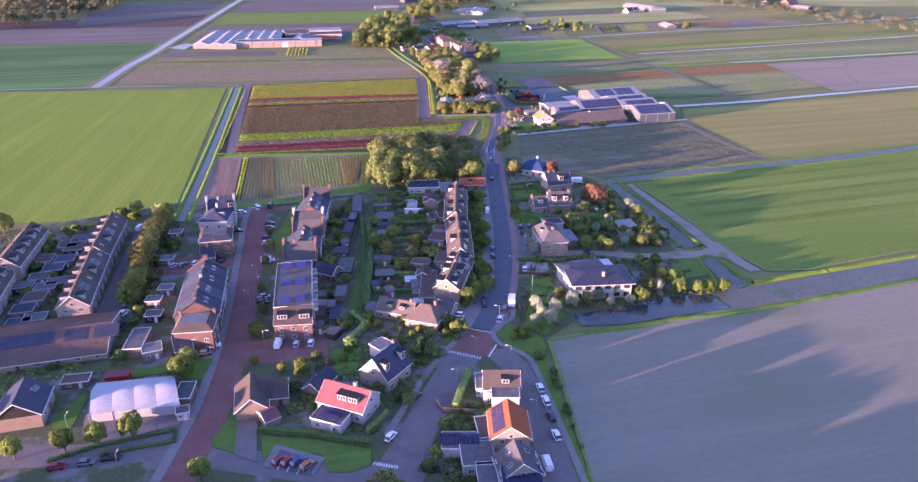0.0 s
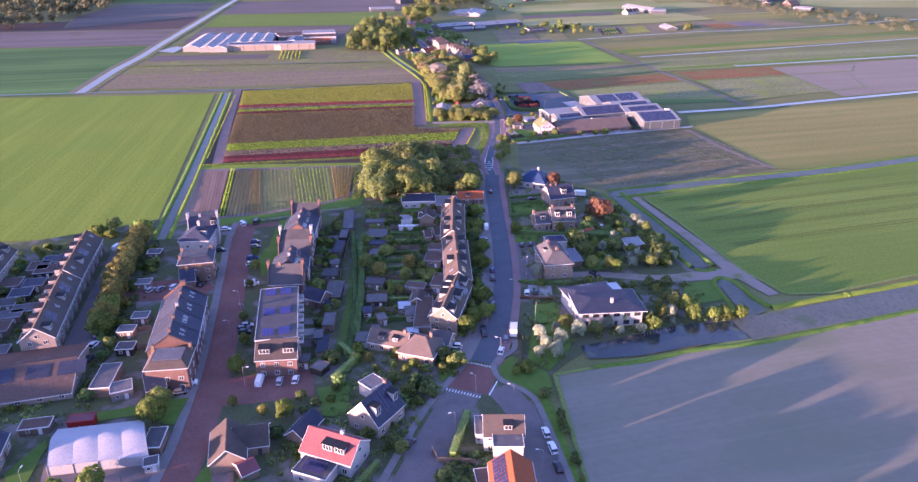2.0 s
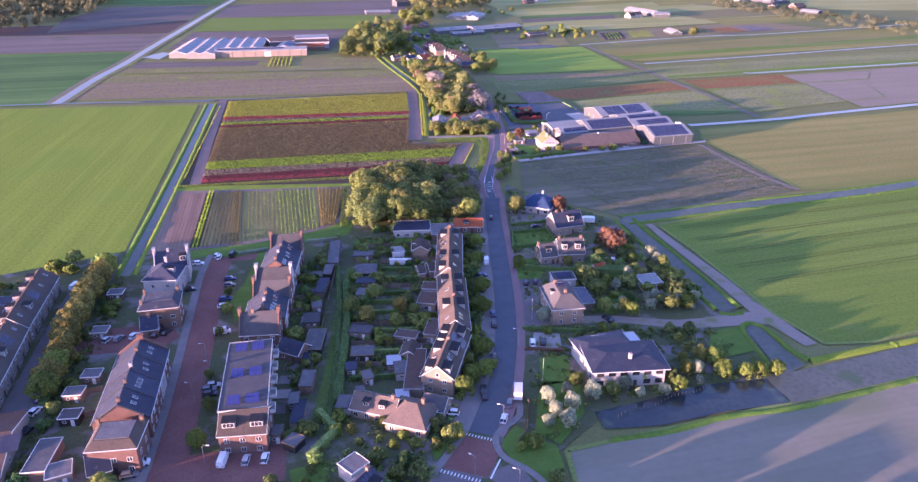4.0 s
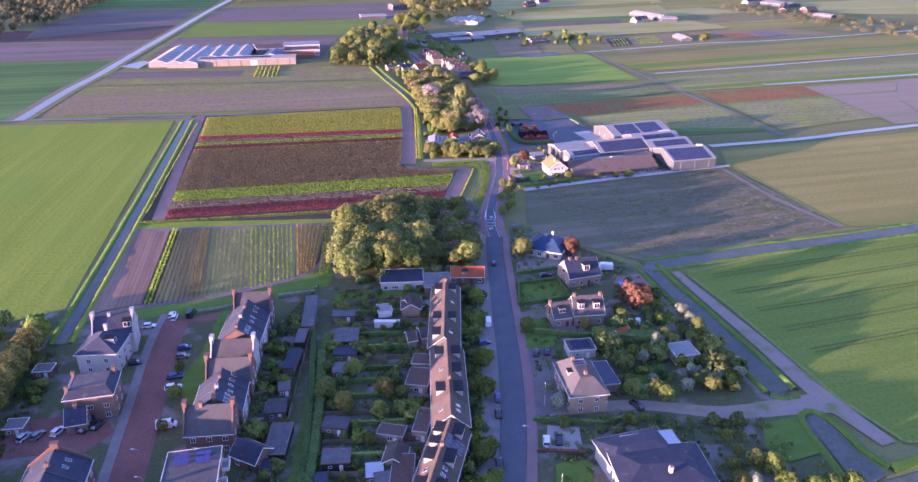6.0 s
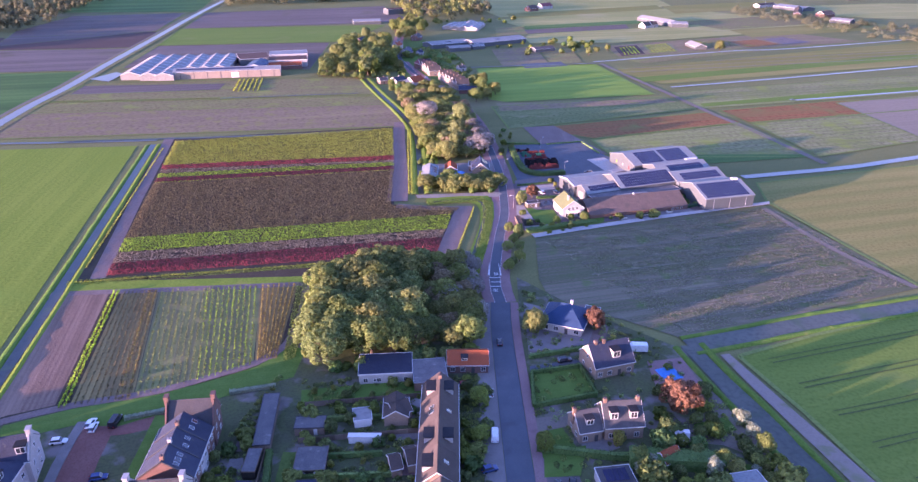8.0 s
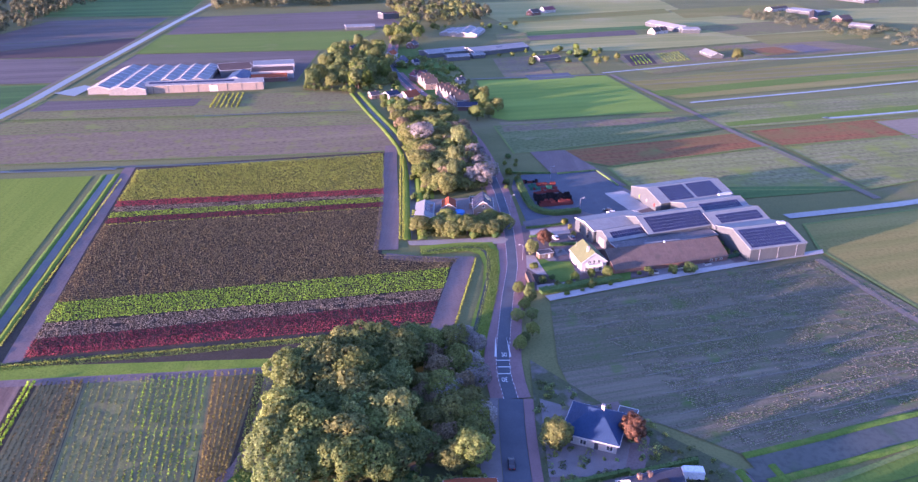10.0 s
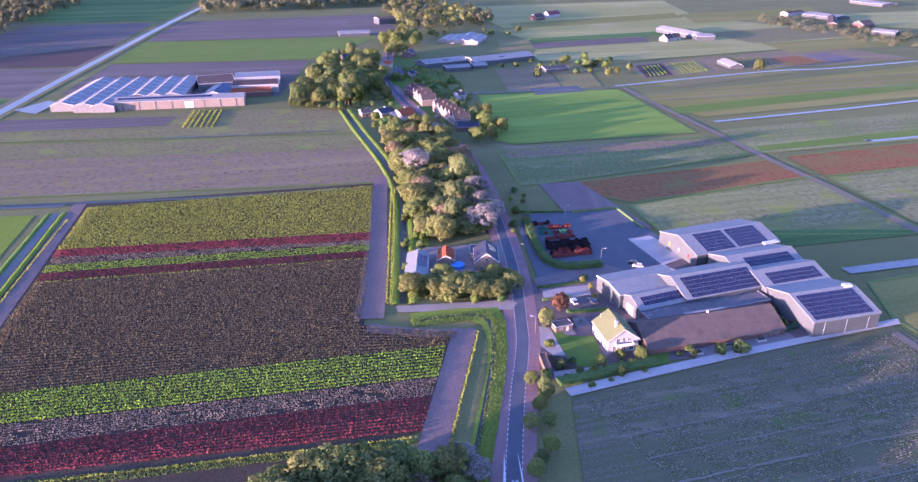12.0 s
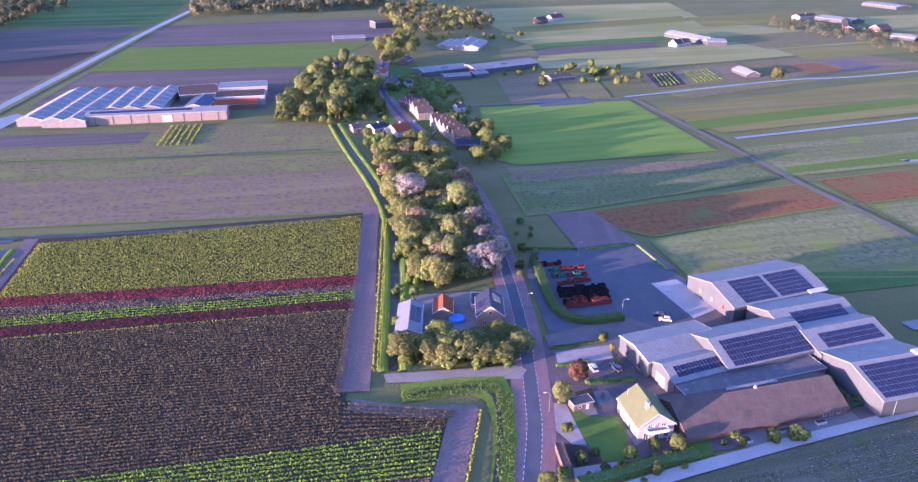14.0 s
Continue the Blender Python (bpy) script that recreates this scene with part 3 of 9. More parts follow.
def crop(name, quad, spacing, gap, height, leaf, label, size=0.3, cover=1.0, bare=0.0, lay=0.55):
    """Rows of plants on a four-cornered bed; the rows run from the first corner to the second."""
    a, b_, c, d = (np.array(p, float) for p in quad)
    rng = np.random.default_rng(int(abs(a[0] * 31 + a[1] * 17 + d[1] * 3)))
    nr = max(1, int(0.5 * (np.linalg.norm(d - a) + np.linalg.norm(c - b_)) / spacing))
    npl = int(0.5 * (np.linalg.norm(b_ - a) + np.linalg.norm(c - d)) / gap)
    v = np.repeat((np.arange(nr) + 0.5) / nr, npl)
    u = np.tile((np.arange(npl) + 0.5) / npl, nr) + rng.uniform(-0.5, 0.5, nr * npl) / npl
    x = a + (b_ - a) * u[:, None]
    y = d + (c - d) * u[:, None]
    p = x + (y - x) * v[:, None] + rng.normal(0, 0.08 * spacing, (len(u), 2))
    keep = rng.uniform(0, 1, len(p)) < cover
    if bare:
        g = np.array([noise.noise((q[0] * 0.12, q[1] * 0.3, 3.1)) for q in p])
        keep &= g > -0.5 + bare
    p = p[keep]
    z = height * rng.uniform(0.55, 1.15, len(p))
    pts = np.c_[p, z]
    nor = np.tile((0.0, 0.0, 0.9), (len(p), 1))
    q1 = leaf_cards(pts, nor, size, rng, lay)
    q2 = leaf_cards(pts * np.array((1, 1, 0.6)) + rng.normal(0, 0.15, pts.shape) * np.array((1, 1, 0.3)), nor, size, rng, 2.2 * lay)
    ob = new(name, cards_mesh(name, (np.concatenate([q1[0], q2[0]]), None), leaf))
    return tagged(ob, label, "crop", kind="stuff")


def inside(x, y, poly):
    r, j = False, len(poly) - 1
    for i in range(len(poly)):
        (xi, yi), (xj, yj) = poly[i], poly[j]
        if (yi > y) != (yj > y) and x < (xj - xi) * (y - yi) / (yj - yi) + xi:
            r = not r
        j = i
    return r


def wheel_tracks(poly, start, deg, count, step, z, material, label, gauge=2.0, width=0.45, reach=900, inset=6.0):
    """Pairs of sprayer tracks across a field, from a first one and then every step metres to the left of it."""
    d = np.array((math.cos(radians(deg)), math.sin(radians(deg))))
    n = np.array((-d[1], d[0]))
    rng = np.random.default_rng(count)
    for i in range(count):
        for side in ((-0.5, 0.5) if gauge else (0.5,)):
            o = np.array(start) + n * (i * step + side * gauge)
            u = [k for k in np.arange(-reach, reach, 4.0) if inside(*(o + d * k), poly) and inside(*(o + d * (k - inset)), poly) and inside(*(o + d * (k + inset)), poly)]
            if len(u) > 4:
                pts = [tuple(o + d * k + n * rng.normal(0, 0.12)) for k in np.linspace(u[0], u[-1], 24)]
                ribbon("wheel_track", pts, width, z, material, label, "track", widths=list(width * rng.uniform(0.5, 1.3, 12)))


# ---- houses ----
CACHE = {}


def cached(key, make):
    if key not in CACHE:
        CACHE[key] = make()
    return CACHE[key]


def window(parent, m, w=1.3, h=1.3, frame_mat="white_paint", panes=2, name="window", fine=True):
    """A window: a frame with one or more panes set in it. m: its centre on the wall, z outwards, y up."""
    def frame_mesh():
        s = Solid()
        t = 0.09
        s.box(-w / 2, w / 2, -h / 2, -h / 2 + t, -0.05, 0.07).box(-w / 2, w / 2, h / 2 - t, h / 2, -0.05, 0.07)
        for i in range(panes + 1):
            x = -w / 2 + t / 2 + i * (w - t) / panes
            s.box(x - t / 2, x + t / 2, -h / 2 + t, h / 2 - t, -0.05, 0.07)
        if fine:
            return s.mesh("window_frame", frame_mat)
        # small windows: one sheet bent round the edges, with the glass set back in it
        step = (w - t) / panes
        xs = [-w / 2] + [q for i in range(panes) for q in (-w / 2 + t + i * step, -w / 2 + (i + 1) * step)] + [w / 2]
        ys = [-h / 2, -h / 2 + t, h / 2 - t, h / 2]
        v = [(x, y, 0.07) for x in xs for y in ys]
        f, glass = [], []
        for i in range(len(xs) - 1):
            for j in range(3):
                q = (i * 4 + j, i * 4 + 4 + j, i * 4 + 5 + j, i * 4 + 1 + j)
                if j == 1 and i % 2:
                    k = len(v)
                    v += [(v[c][0], v[c][1], 0.015) for c in q]
                    f += [(q[c], q[(c + 1) % 4], k + (c + 1) % 4, k + c) for c in range(4)]
                    glass.append(len(f))
                    f.append((k, k + 1, k + 2, k + 3))
                else:
                    f.append(q)
        n = len(xs) * 4
        rim = [i * 4 for i in range(len(xs))] + [n - 3, n - 2] + [i * 4 + 3 for i in range(len(xs) - 1, -1, -1)] + [2, 1]
        k = len(v)
        v += [(v[c][0], v[c][1], -0.05) for c in rim]
        f += [(rim[(c + 1) % len(rim)], rim[c], k + c, k + (c + 1) % len(rim)) for c in range(len(rim))]
        me = Solid().add(v, f).mesh("window_frame", frame_mat)
        me.materials.append(M["glass"])
        for q in glass:
            me.polygons[q].material_index = 1
        return me
    ob = part(name, cached(("wf", w, h, frame_mat, panes, fine), frame_mesh), parent, "", m)
    if not fine:
        return ob
    part("pane", cached(("wp", w, h), lambda: Solid().box(-w / 2 + 0.05, w / 2 - 0.05, -h / 2 + 0.05, h / 2 - 0.05, -0.04, 0.02).mesh("pane", "glass")), ob)
    return ob


def wall_pose(x, y, z, deg):
    """On a wall: z axis outwards in the direction deg, y axis up."""
    return pose(x, y, z, 90, 0, deg + 90)


def line_frame(ridge):
    (x0, y0), (x1, y1) = ridge
    return (x0 + x1) / 2, (y0 + y1) / 2, math.hypot(x1 - x0, y1 - y0), math.degrees(math.atan2(y1 - y0, x1 - x0))


def slope_pose(side, u, k, depth, eave, top, lift=0.0):
    """A place on a roof slope: u along the ridge, k from ridge (0) to eave (1); y axis up the slope, z outwards."""
    a, b_ = depth / 2, top - eave
    ln = math.hypot(a, b_)
    ex, ey, n = Vector((-side, 0, 0)), Vector((0, -side * a / ln, b_ / ln)), Vector((0, side * b_ / ln, a / ln))
    m = Matrix((ex, ey, n)).transposed().to_4x4()
    m.translation = Vector((u, side * k * a, top - k * b_)) + n * lift
    return m


def solar_field(parent, side, u, k, cols, rows_, depth, eave, top, pw=1.08, ph=1.82):
    """Solar panels, each one a part, on a roof slope round the place (u, k)."""
    me = cached(("solar", pw, ph), lambda: Solid().box(-pw / 2 + 0.085, pw / 2 - 0.085, -ph / 2 + 0.085, ph / 2 - 0.085, 0, 0.06).mesh("solar_panel", "solar"))
    base = slope_pose(side, u, k, depth, eave, top, 0.2)
    for i in range(cols):
        for j in range(rows_):
            part("solar_panel", me, parent, "", base @ pose((i - (cols - 1) / 2) * pw, (j - (rows_ - 1) / 2) * ph, 0))


def house(name, ridge, depth, eave, top, wall, roof, label, category="house", group="", hip=0.0, flat=0.0, over=0.35, gables=(1, 1), dormers=(),
          skylights=(), chimneys=(), solar=(), window_w=1.3, frame_mat="white_paint", windows=True, door=True, ends=True, verge="white_paint", fine=True, bay=2.9, parapet=False):
    """A house with its ridge from one point of the plan to another. hip: how far the ridge stops short of each end; flat: half width of a flat
    crown on the roof; dormers: (u, side, width); skylights: (u, side, k); chimneys: (u, y); solar: (side, u, k, cols, rows)."""
    cx, cy, L, deg = line_frame(ridge)
    t = thing(name, pose(cx, cy, 0, 0, 0, deg), label, category, group)
    h, d = L / 2 - 0.01, depth / 2
    s = Solid()
    if hip or flat:
        s.prism([(-h, -d), (h, -d), (h, d), (-h, d)], -0.1, eave)
    else:
        prof = [(-d, -0.1), (d, -0.1), (d, eave), (0, top - 0.08), (-d, eave)]
        s.loft([[(x, y, z) for y, z in prof] for x in (-h, h)])
    part("wall", s.mesh("wall", wall), t)
    if hip or flat:
        o, hp = over, hip or (top - eave)
        e = eave - 0.05
        r = Solid()
        f = max(flat, 0.05)
        low = [(-h - o, -d - o, e), (h + o, -d - o, e), (h + o, d + o, e), (-h - o, d + o, e)]
        mid = [(x, y, z + 0.22) for x, y, z in low]
        up = [(-h + hp, -f, top), (h - hp, -f, top), (h - hp, f, top), (-h + hp, f, top)]
        r.loft([low, mid, up])
        part("roof", r.mesh("roof", roof), t)
        if flat > 0.5:
            part("roof_crown", Solid().box(-h + hp + 0.4, h - hp - 0.4, -f + 0.4, f - 0.4, top - 0.1, top + 0.12).mesh("roof_crown", "roof_felt"), t, "dark felt flat roof crown")
        part("gutter", Solid().box(-h - o - 0.1, h + o + 0.1, -d - o - 0.12, -d - o, e, e + 0.16).box(-h - o - 0.1, h + o + 0.1, d + o, d + o + 0.12, e, e + 0.16)
             .box(-h - o - 0.12, -h - o, -d - o, d + o, e, e + 0.16).box(h + o, h + o + 0.12, -d - o, d + o, e, e + 0.16).mesh("gutter", verge), t)
    else:
        sl = (top - eave) / d
        for side in (-1, 1):
            x0, x1 = -h - (0.25 if gables[0] else -0.01), h + (0.25 if gables[1] else -0.01)
            yo = d + over
            zo = top - sl * yo
            th = 0.2
            sec = [(0, top + th), (side * yo, zo + th), (side * yo, zo), (0, top)]
            part("roof_slope", Solid().loft([[(x, y, z) for y, z in sec] for x in (x0, x1)]).mesh("roof_slope", roof), t)
            part("gutter", Solid().box(x0, x1, side * yo - 0.07 + 0.07 * side, side * yo + 0.07 + 0.07 * side, zo - 0.02, zo + 0.12).mesh("gutter", verge), t)
        part("ridge_cap", Solid().box(-h - 0.2, h + 0.2, -0.16, 0.16, top + 0.12, top + 0.27, 0.05).mesh("ridge_cap", roof), t)
        for gi, sx in enumerate((-1, 1)):
            if gables[gi] == 2:      # raised gable wall with end stacks
                g = [(-d - 0.2, eave - 0.6), (d + 0.2, eave - 0.6), (d + 0.2, eave + 0.6), (0.7, top + 0.7), (-0.7, top + 0.7), (-d - 0.2, eave + 0.6)]
                part("gable_wall", Solid().loft([[(sx * (h + a), y, z) for y, z in g] for a in (-0.15, 0.22)]).mesh("gable_wall", wall), t)
                part("chimney", Solid().box(sx * h - 0.5, sx * h + 0.5, -0.8, 0.8, top - 0.6, top + 1.5).box(sx * h - 0.6, sx * h + 0.6, -0.9, 0.9, top + 1.5, top + 1.7).mesh("chimney", wall), t)
            elif gables[gi] == 1 and verge:
                for side in (-1, 1):
                    yo = d + over
                    if math.sin(radians(deg + (0 if sx > 0 else 180))) > 0.6:
                        continue
                    a = [(0, top + 0.22), (side * yo, top - sl * yo + 0.22), (side * yo, top - sl * yo - 0.08), (0, top - 0.08)]
                    part("bargeboard", Solid().loft([[(x, y, z) for y, z in a] for x in (sx * (h + 0.25), sx * (h + 0.31))]).mesh("bargeboard", verge), t)
    if parapet:      # the party wall stands a little above the tiles
        for side in (-1, 1):
            a = [(0, top + 0.42), (side * d, eave + 0.42), (side * d, eave + 0.1), (0, top + 0.1)]
            part("party_wall", Solid().loft([[(x, y, z) for y, z in a] for x in (h - 0.18, h + 0.12)]).mesh("party_wall", "roof_grey"), t)
    if windows:
        floors = [1.5] if eave < 4.4 else [1.5, 4.3]
        if eave > 8:
            floors.append(7.1)
        n = max(1, int(L / bay))
        for side in (-1, 1):
            if math.sin(radians(deg + 90 * side)) > 0.4:      # blind back walls
                continue
            for fz in floors:
                for i in range(n):
                    u = -h + (i + 0.5) * 2 * h / n
                    if door and fz == floors[0] and i == n // 2 and side == -1:
                        dm = cached(("door", frame_mat), lambda: Solid().box(-0.48, 0.48, -1.05, 1.05, -0.04, 0.06).mesh("door", "dark_frame"))
                        part("door", dm, t, "", wall_pose(u, side * d, 1.05, 90 * side))
                    else:
                        window(t, wall_pose(u, side * d, fz, 90 * side), window_w, 1.45 if fz == floors[0] else 1.3, frame_mat, 2, fine=fine)
        for gi, sx in enumerate((-1, 1)):
            if gables[gi] and ends and math.sin(radians(deg + (0 if sx > 0 else 180))) < 0.4:
                for fz in floors:
                    for y in (-depth * 0.22, depth * 0.22):
                        window(t, wall_pose(sx * h, y, fz, 0 if sx > 0 else 180), 1.2, 1.3, frame_mat, 2, fine=fine)
                if top - eave > 2.6 and not (hip or flat):
                    window(t, wall_pose(sx * (h + (0.22 if gables[gi] == 2 else 0)), 0, eave + 0.9, 0 if sx > 0 else 180), 1.0, 1.2, frame_mat, 1)
    for u, y in chimneys:
        zt = top + 1.0
        c = part("chimney", Solid().box(u - 0.4, u + 0.4, y - 0.4, y + 0.4, eave, zt).box(u - 0.48, u + 0.48, y - 0.48, y + 0.48, zt, zt + 0.15).mesh("chimney", "brick_brown" if wall != "white_wall" else "white_wall"), t)
        part("chimney_pot", Solid().tube([(u, y, zt + 0.1), (u, y, zt + 0.55)], [0.14, 0.12], 8).mesh("chimney_pot", "roof_slate"), c)
    for u, side, w in dormers:
        k0, k1 = 0.2, 0.74
        zt = top - k0 * (top - eave)
        zb = top - k1 * (top - eave)
        b_ = part("dormer", Solid().box(u - w / 2, u + w / 2, min(side * k0 * d * 0.6, side * k1 * d), max(side * k0 * d * 0.6, side * k1 * d), zb - 0.2, zt).mesh("dormer", "dormer_board"), t, "pale boarded dormer with a flat roof")
        y0, y1 = sorted((side * k0 * d * 0.5, side * (k1 * d + 0.25)))
        part("dormer_roof", Solid().box(u - w / 2 - 0.2, u + w / 2 + 0.2, y0, y1, zt, zt + 0.15).mesh("dormer_roof", "dormer_felt"), b_)
        window(b_, wall_pose(u, side * k1 * d, (zb + zt) / 2 + 0.05, 90 * side), w - 0.3, max(0.6, (zt - zb) * 0.75), "white_paint", max(2, int(w / 0.8)), "dormer_window", fine=fine)
    for u, side, k in skylights:
        sk = part("skylight", cached("skyl", lambda: Solid().box(-0.5, 0.5, -0.7, 0.7, -0.02, 0.1).mesh("skylight", "zinc")), t, "", slope_pose(side, u, k, depth, eave, top, 0.18))
        part("pane", cached("skylp", lambda: Solid().box(-0.4, 0.4, -0.6, 0.6, 0.06, 0.125).mesh("pane", "glass")), sk)
    for side, u, k, cols, rows_ in solar:
        solar_field(t, side, u, k, cols, rows_, depth, eave, top)
    return t


def terrace(n, ridge, label, **kw):
    """A row of n houses under one ridge, each a house of its own."""
    (x0, y0), (x1, y1) = ridge
    every = kw.pop("every", {})
    rng = random.Random(int(abs(x0 * 10)))
    out = []
    for i in range(n):
        a = (x0 + (x1 - x0) * i / n, y0 + (y1 - y0) * i / n)
        b_ = (x0 + (x1 - x0) * (i + 1) / n, y0 + (y1 - y0) * (i + 1) / n)
        k = dict(kw)
        e = kw.get("gables", (1, 1))
        k["gables"] = (e[0] if i == 0 else 0, e[1] if i == n - 1 else 0)
        k.update(every.get(i, {}))
        out.append(house("terraced_house", (a, b_), label=label, group="terraced houses in rows", fine=False, **k))
    return out


def flat_block(name, ends, depth, height, wall, label, category="shed", roof="roof_felt", edge="white_paint", doors=1, windows=0, group="", solar=None):
    """A flat-roofed block along a line of the plan, with a roof edge, a door and windows."""
    cx, cy, L, deg = line_frame(ends)
    t = thing(name, pose(cx, cy, 0, 0, 0, deg), label, category, group)
    h, d = L / 2, depth / 2
    part("wall", Solid().box(-h, h, -d, d, -0.1, height).mesh("wall", wall), t)
    part("roof", Solid().box(-h - 0.1, h + 0.1, -d - 0.1, d + 0.1, height, height + 0.12).mesh("roof", roof), t)
    e = Solid()
    for x0, x1, y0, y1 in ((-h - 0.18, h + 0.18, -d - 0.18, -d - 0.06), (-h - 0.18, h + 0.18, d + 0.06, d + 0.18), (-h - 0.18, -h - 0.06, -d - 0.06, d + 0.06), (h + 0.06, h + 0.18, -d - 0.06, d + 0.06)):
        e.box(x0, x1, y0, y1, height - 0.12, height + 0.2)
    part("roof_edge", e.mesh("roof_edge", edge), t)
    if doors:
        part("door", cached("sd", lambda: Solid().box(-0.45, 0.45, -1.0, 1.0, -0.03, 0.05).mesh("door", "white_paint")), t, "", wall_pose(0.2 * L, -d, 1.0, -90))
        window(t, wall_pose(-0.2 * L, -d, min(1.5, height - 0.8), -90), 0.9, 0.8, "white_paint", 1, fine=False)
    for i in range(windows):
        for side in (-1, 1):
            if math.sin(radians(deg + 90 * side)) < 0.4:
                window(t, wall_pose(-h + (i + 0.5) * L / windows, side * d, 1.5, 90 * side))
    if solar:
        me = cached(("solar", 1.05, 1.7), lambda: Solid().box(-0.5, 0.5, -0.82, 0.82, 0, 0.06).mesh("solar_panel", "solar"))
        for i in range(solar[0]):
            for j in range(solar[1]):
                part("solar_panel", me, t, "", pose((i - (solar[0] - 1) / 2) * 1.1, (j - (solar[1] - 1) / 2) * 1.9, height + 0.45, 12))
    return t


# ---- cars ----
def make_car(colour, style, label):
    L, W, H = {"hatchback": (4.1, 1.76, 1.48), "estate": (4.6, 1.82, 1.47), "van": (5.2, 2.0, 2.1)}[style]
    t = thing("van" if style == "van" else "car", pose(0, 0, -500), label, "van" if style == "van" else "car")
    h, w = L / 2, W / 2
    hood = {"hatchback": 0.86, "estate": 0.88, "van": 1.15}[style]
    def ring(x, wf, z0, z1):
        a = w * wf
        return [(x, -a, z0 + 0.12), (x, -a * 0.94, z0), (x, a * 0.94, z0), (x, a, z0 + 0.12), (x, a, z1 - 0.12), (x, a * 0.86, z1), (x, -a * 0.86, z1), (x, -a, z1 - 0.12)]
    s = Solid().loft([ring(-h, 0.82, 0.35, 0.75), ring(-h + 0.12, 0.95, 0.24, hood), ring(-h + 0.7, 1, 0.2, hood + 0.03), ring(0.2, 1, 0.2, hood + 0.03),
                      ring(h - 0.9, 1, 0.2, hood - 0.05), ring(h - 0.2, 0.95, 0.24, hood - 0.18), ring(h, 0.8, 0.35, hood - 0.3)])
    part("body", s.mesh("body", "paint_" + colour), t)
    back, front, fr = {"hatchback": (-h + 0.12, 0.95, 0.35), "estate": (-h + 0.2, 1.05, 0.4), "van": (-h + 0.08, h - 0.75, h - 1.35)}[style]
    rb = back + (0.5 if style != "van" else 0.1)
    wf = 0.88 if style != "van" else 0.98
    g = Solid().loft([[(back, -w * wf, hood), (back, w * wf, hood), (front, w * wf, hood), (front, -w * wf, hood)],
                      [(rb, -w * 0.74, H - 0.05), (rb, w * 0.74, H - 0.05), (fr, w * 0.74, H - 0.05), (fr, -w * 0.74, H - 0.05)]])
    part("cabin", g.mesh("cabin", "glass" if style != "van" else "paint_" + colour), t, "dark glass" if style != "van" else "")
    part("roof", Solid().box(rb - 0.04, fr + 0.04, -w * 0.76, w * 0.76, H - 0.06, H + 0.02, 0.05).mesh("roof", "paint_" + colour), t)
    if style == "van":
        part("windscreen", Solid().add([(front + 0.02, -w * 0.8, hood + 0.08), (front + 0.02, w * 0.8, hood + 0.08), (fr + 0.1, w * 0.68, H - 0.12), (fr + 0.1, -w * 0.68, H - 0.12)], [(0, 1, 2, 3)]).mesh("windscreen", "glass"), t)
    wh = cached("wheel", lambda: Solid().tube([(0, -0.11, 0), (0, 0.11, 0)], [0.32, 0.32], 12).mesh("wheel", "tyre"))
    for x in (-h + 0.8, h - 0.85):
        for y in (-w + 0.1, w - 0.1):
            part("wheel", wh, t, "", pose(x, y, 0.32))
    for y in (-w * 0.62, w * 0.62):
        part("headlight", cached("hl", lambda: Solid().box(-0.05, 0.06, -0.2, 0.2, -0.07, 0.07).mesh("headlight", "zinc")), t, "", pose(h - 0.1, y, hood - 0.3))
        part("tail_light", cached("tl", lambda: Solid().box(-0.05, 0.04, -0.16, 0.16, -0.1, 0.1).mesh("tail_light", "red_plastic")), t, "", pose(-h + 0.02, y, 0.78))
    return t


CAR_PROTOS = {}


def park(colour, style, x, y, deg):
    key = (colour, style)
    if key not in CAR_PROTOS:
        CAR_PROTOS[key] = make_car(colour, style, {"hatchback": "%s hatchback car parked on the street", "estate": "%s estate car parked on the street", "van": "%s panel van parked by the kerb"}[style] % colour)
    tagged(copy_thing(CAR_PROTOS[key], pose(x, y, 0.12, 0, 0, deg)), group="parked cars")


def drop_protos(protos):
    for p in protos:
        for o in (*p.children_recursive, p):
            bpy.data.objects.remove(o)


def street_lamp(x, y, deg, height=6.0):
    t = thing("street_lamp", pose(x, y, 0, 0, 0, deg), "slim grey street lamp beside the road", "street lamp", "street lamps")
    part("pole", cached(("pole", height), lambda: Solid().tube([(0, 0, 0), (0, 0, height), (0.3, 0, height + 0.35), (1.1, 0, height + 0.45)], [0.09, 0.06, 0.05, 0.045], 6).mesh("pole", "metal")), t)
    part("lamp_head", cached(("head", height), lambda: Solid().box(1.0, 1.75, -0.14, 0.14, height + 0.38, height + 0.52, 0.04).mesh("lamp_head", "white_paint")), t)
    return t


# ---- ground, water, roads ----
field("ground", [(-4000, -900), (4000, -900), (4000, 4500), (-4000, 4500)], -0.12, "meadow", "flat polder grassland reaching the horizon", "ground")

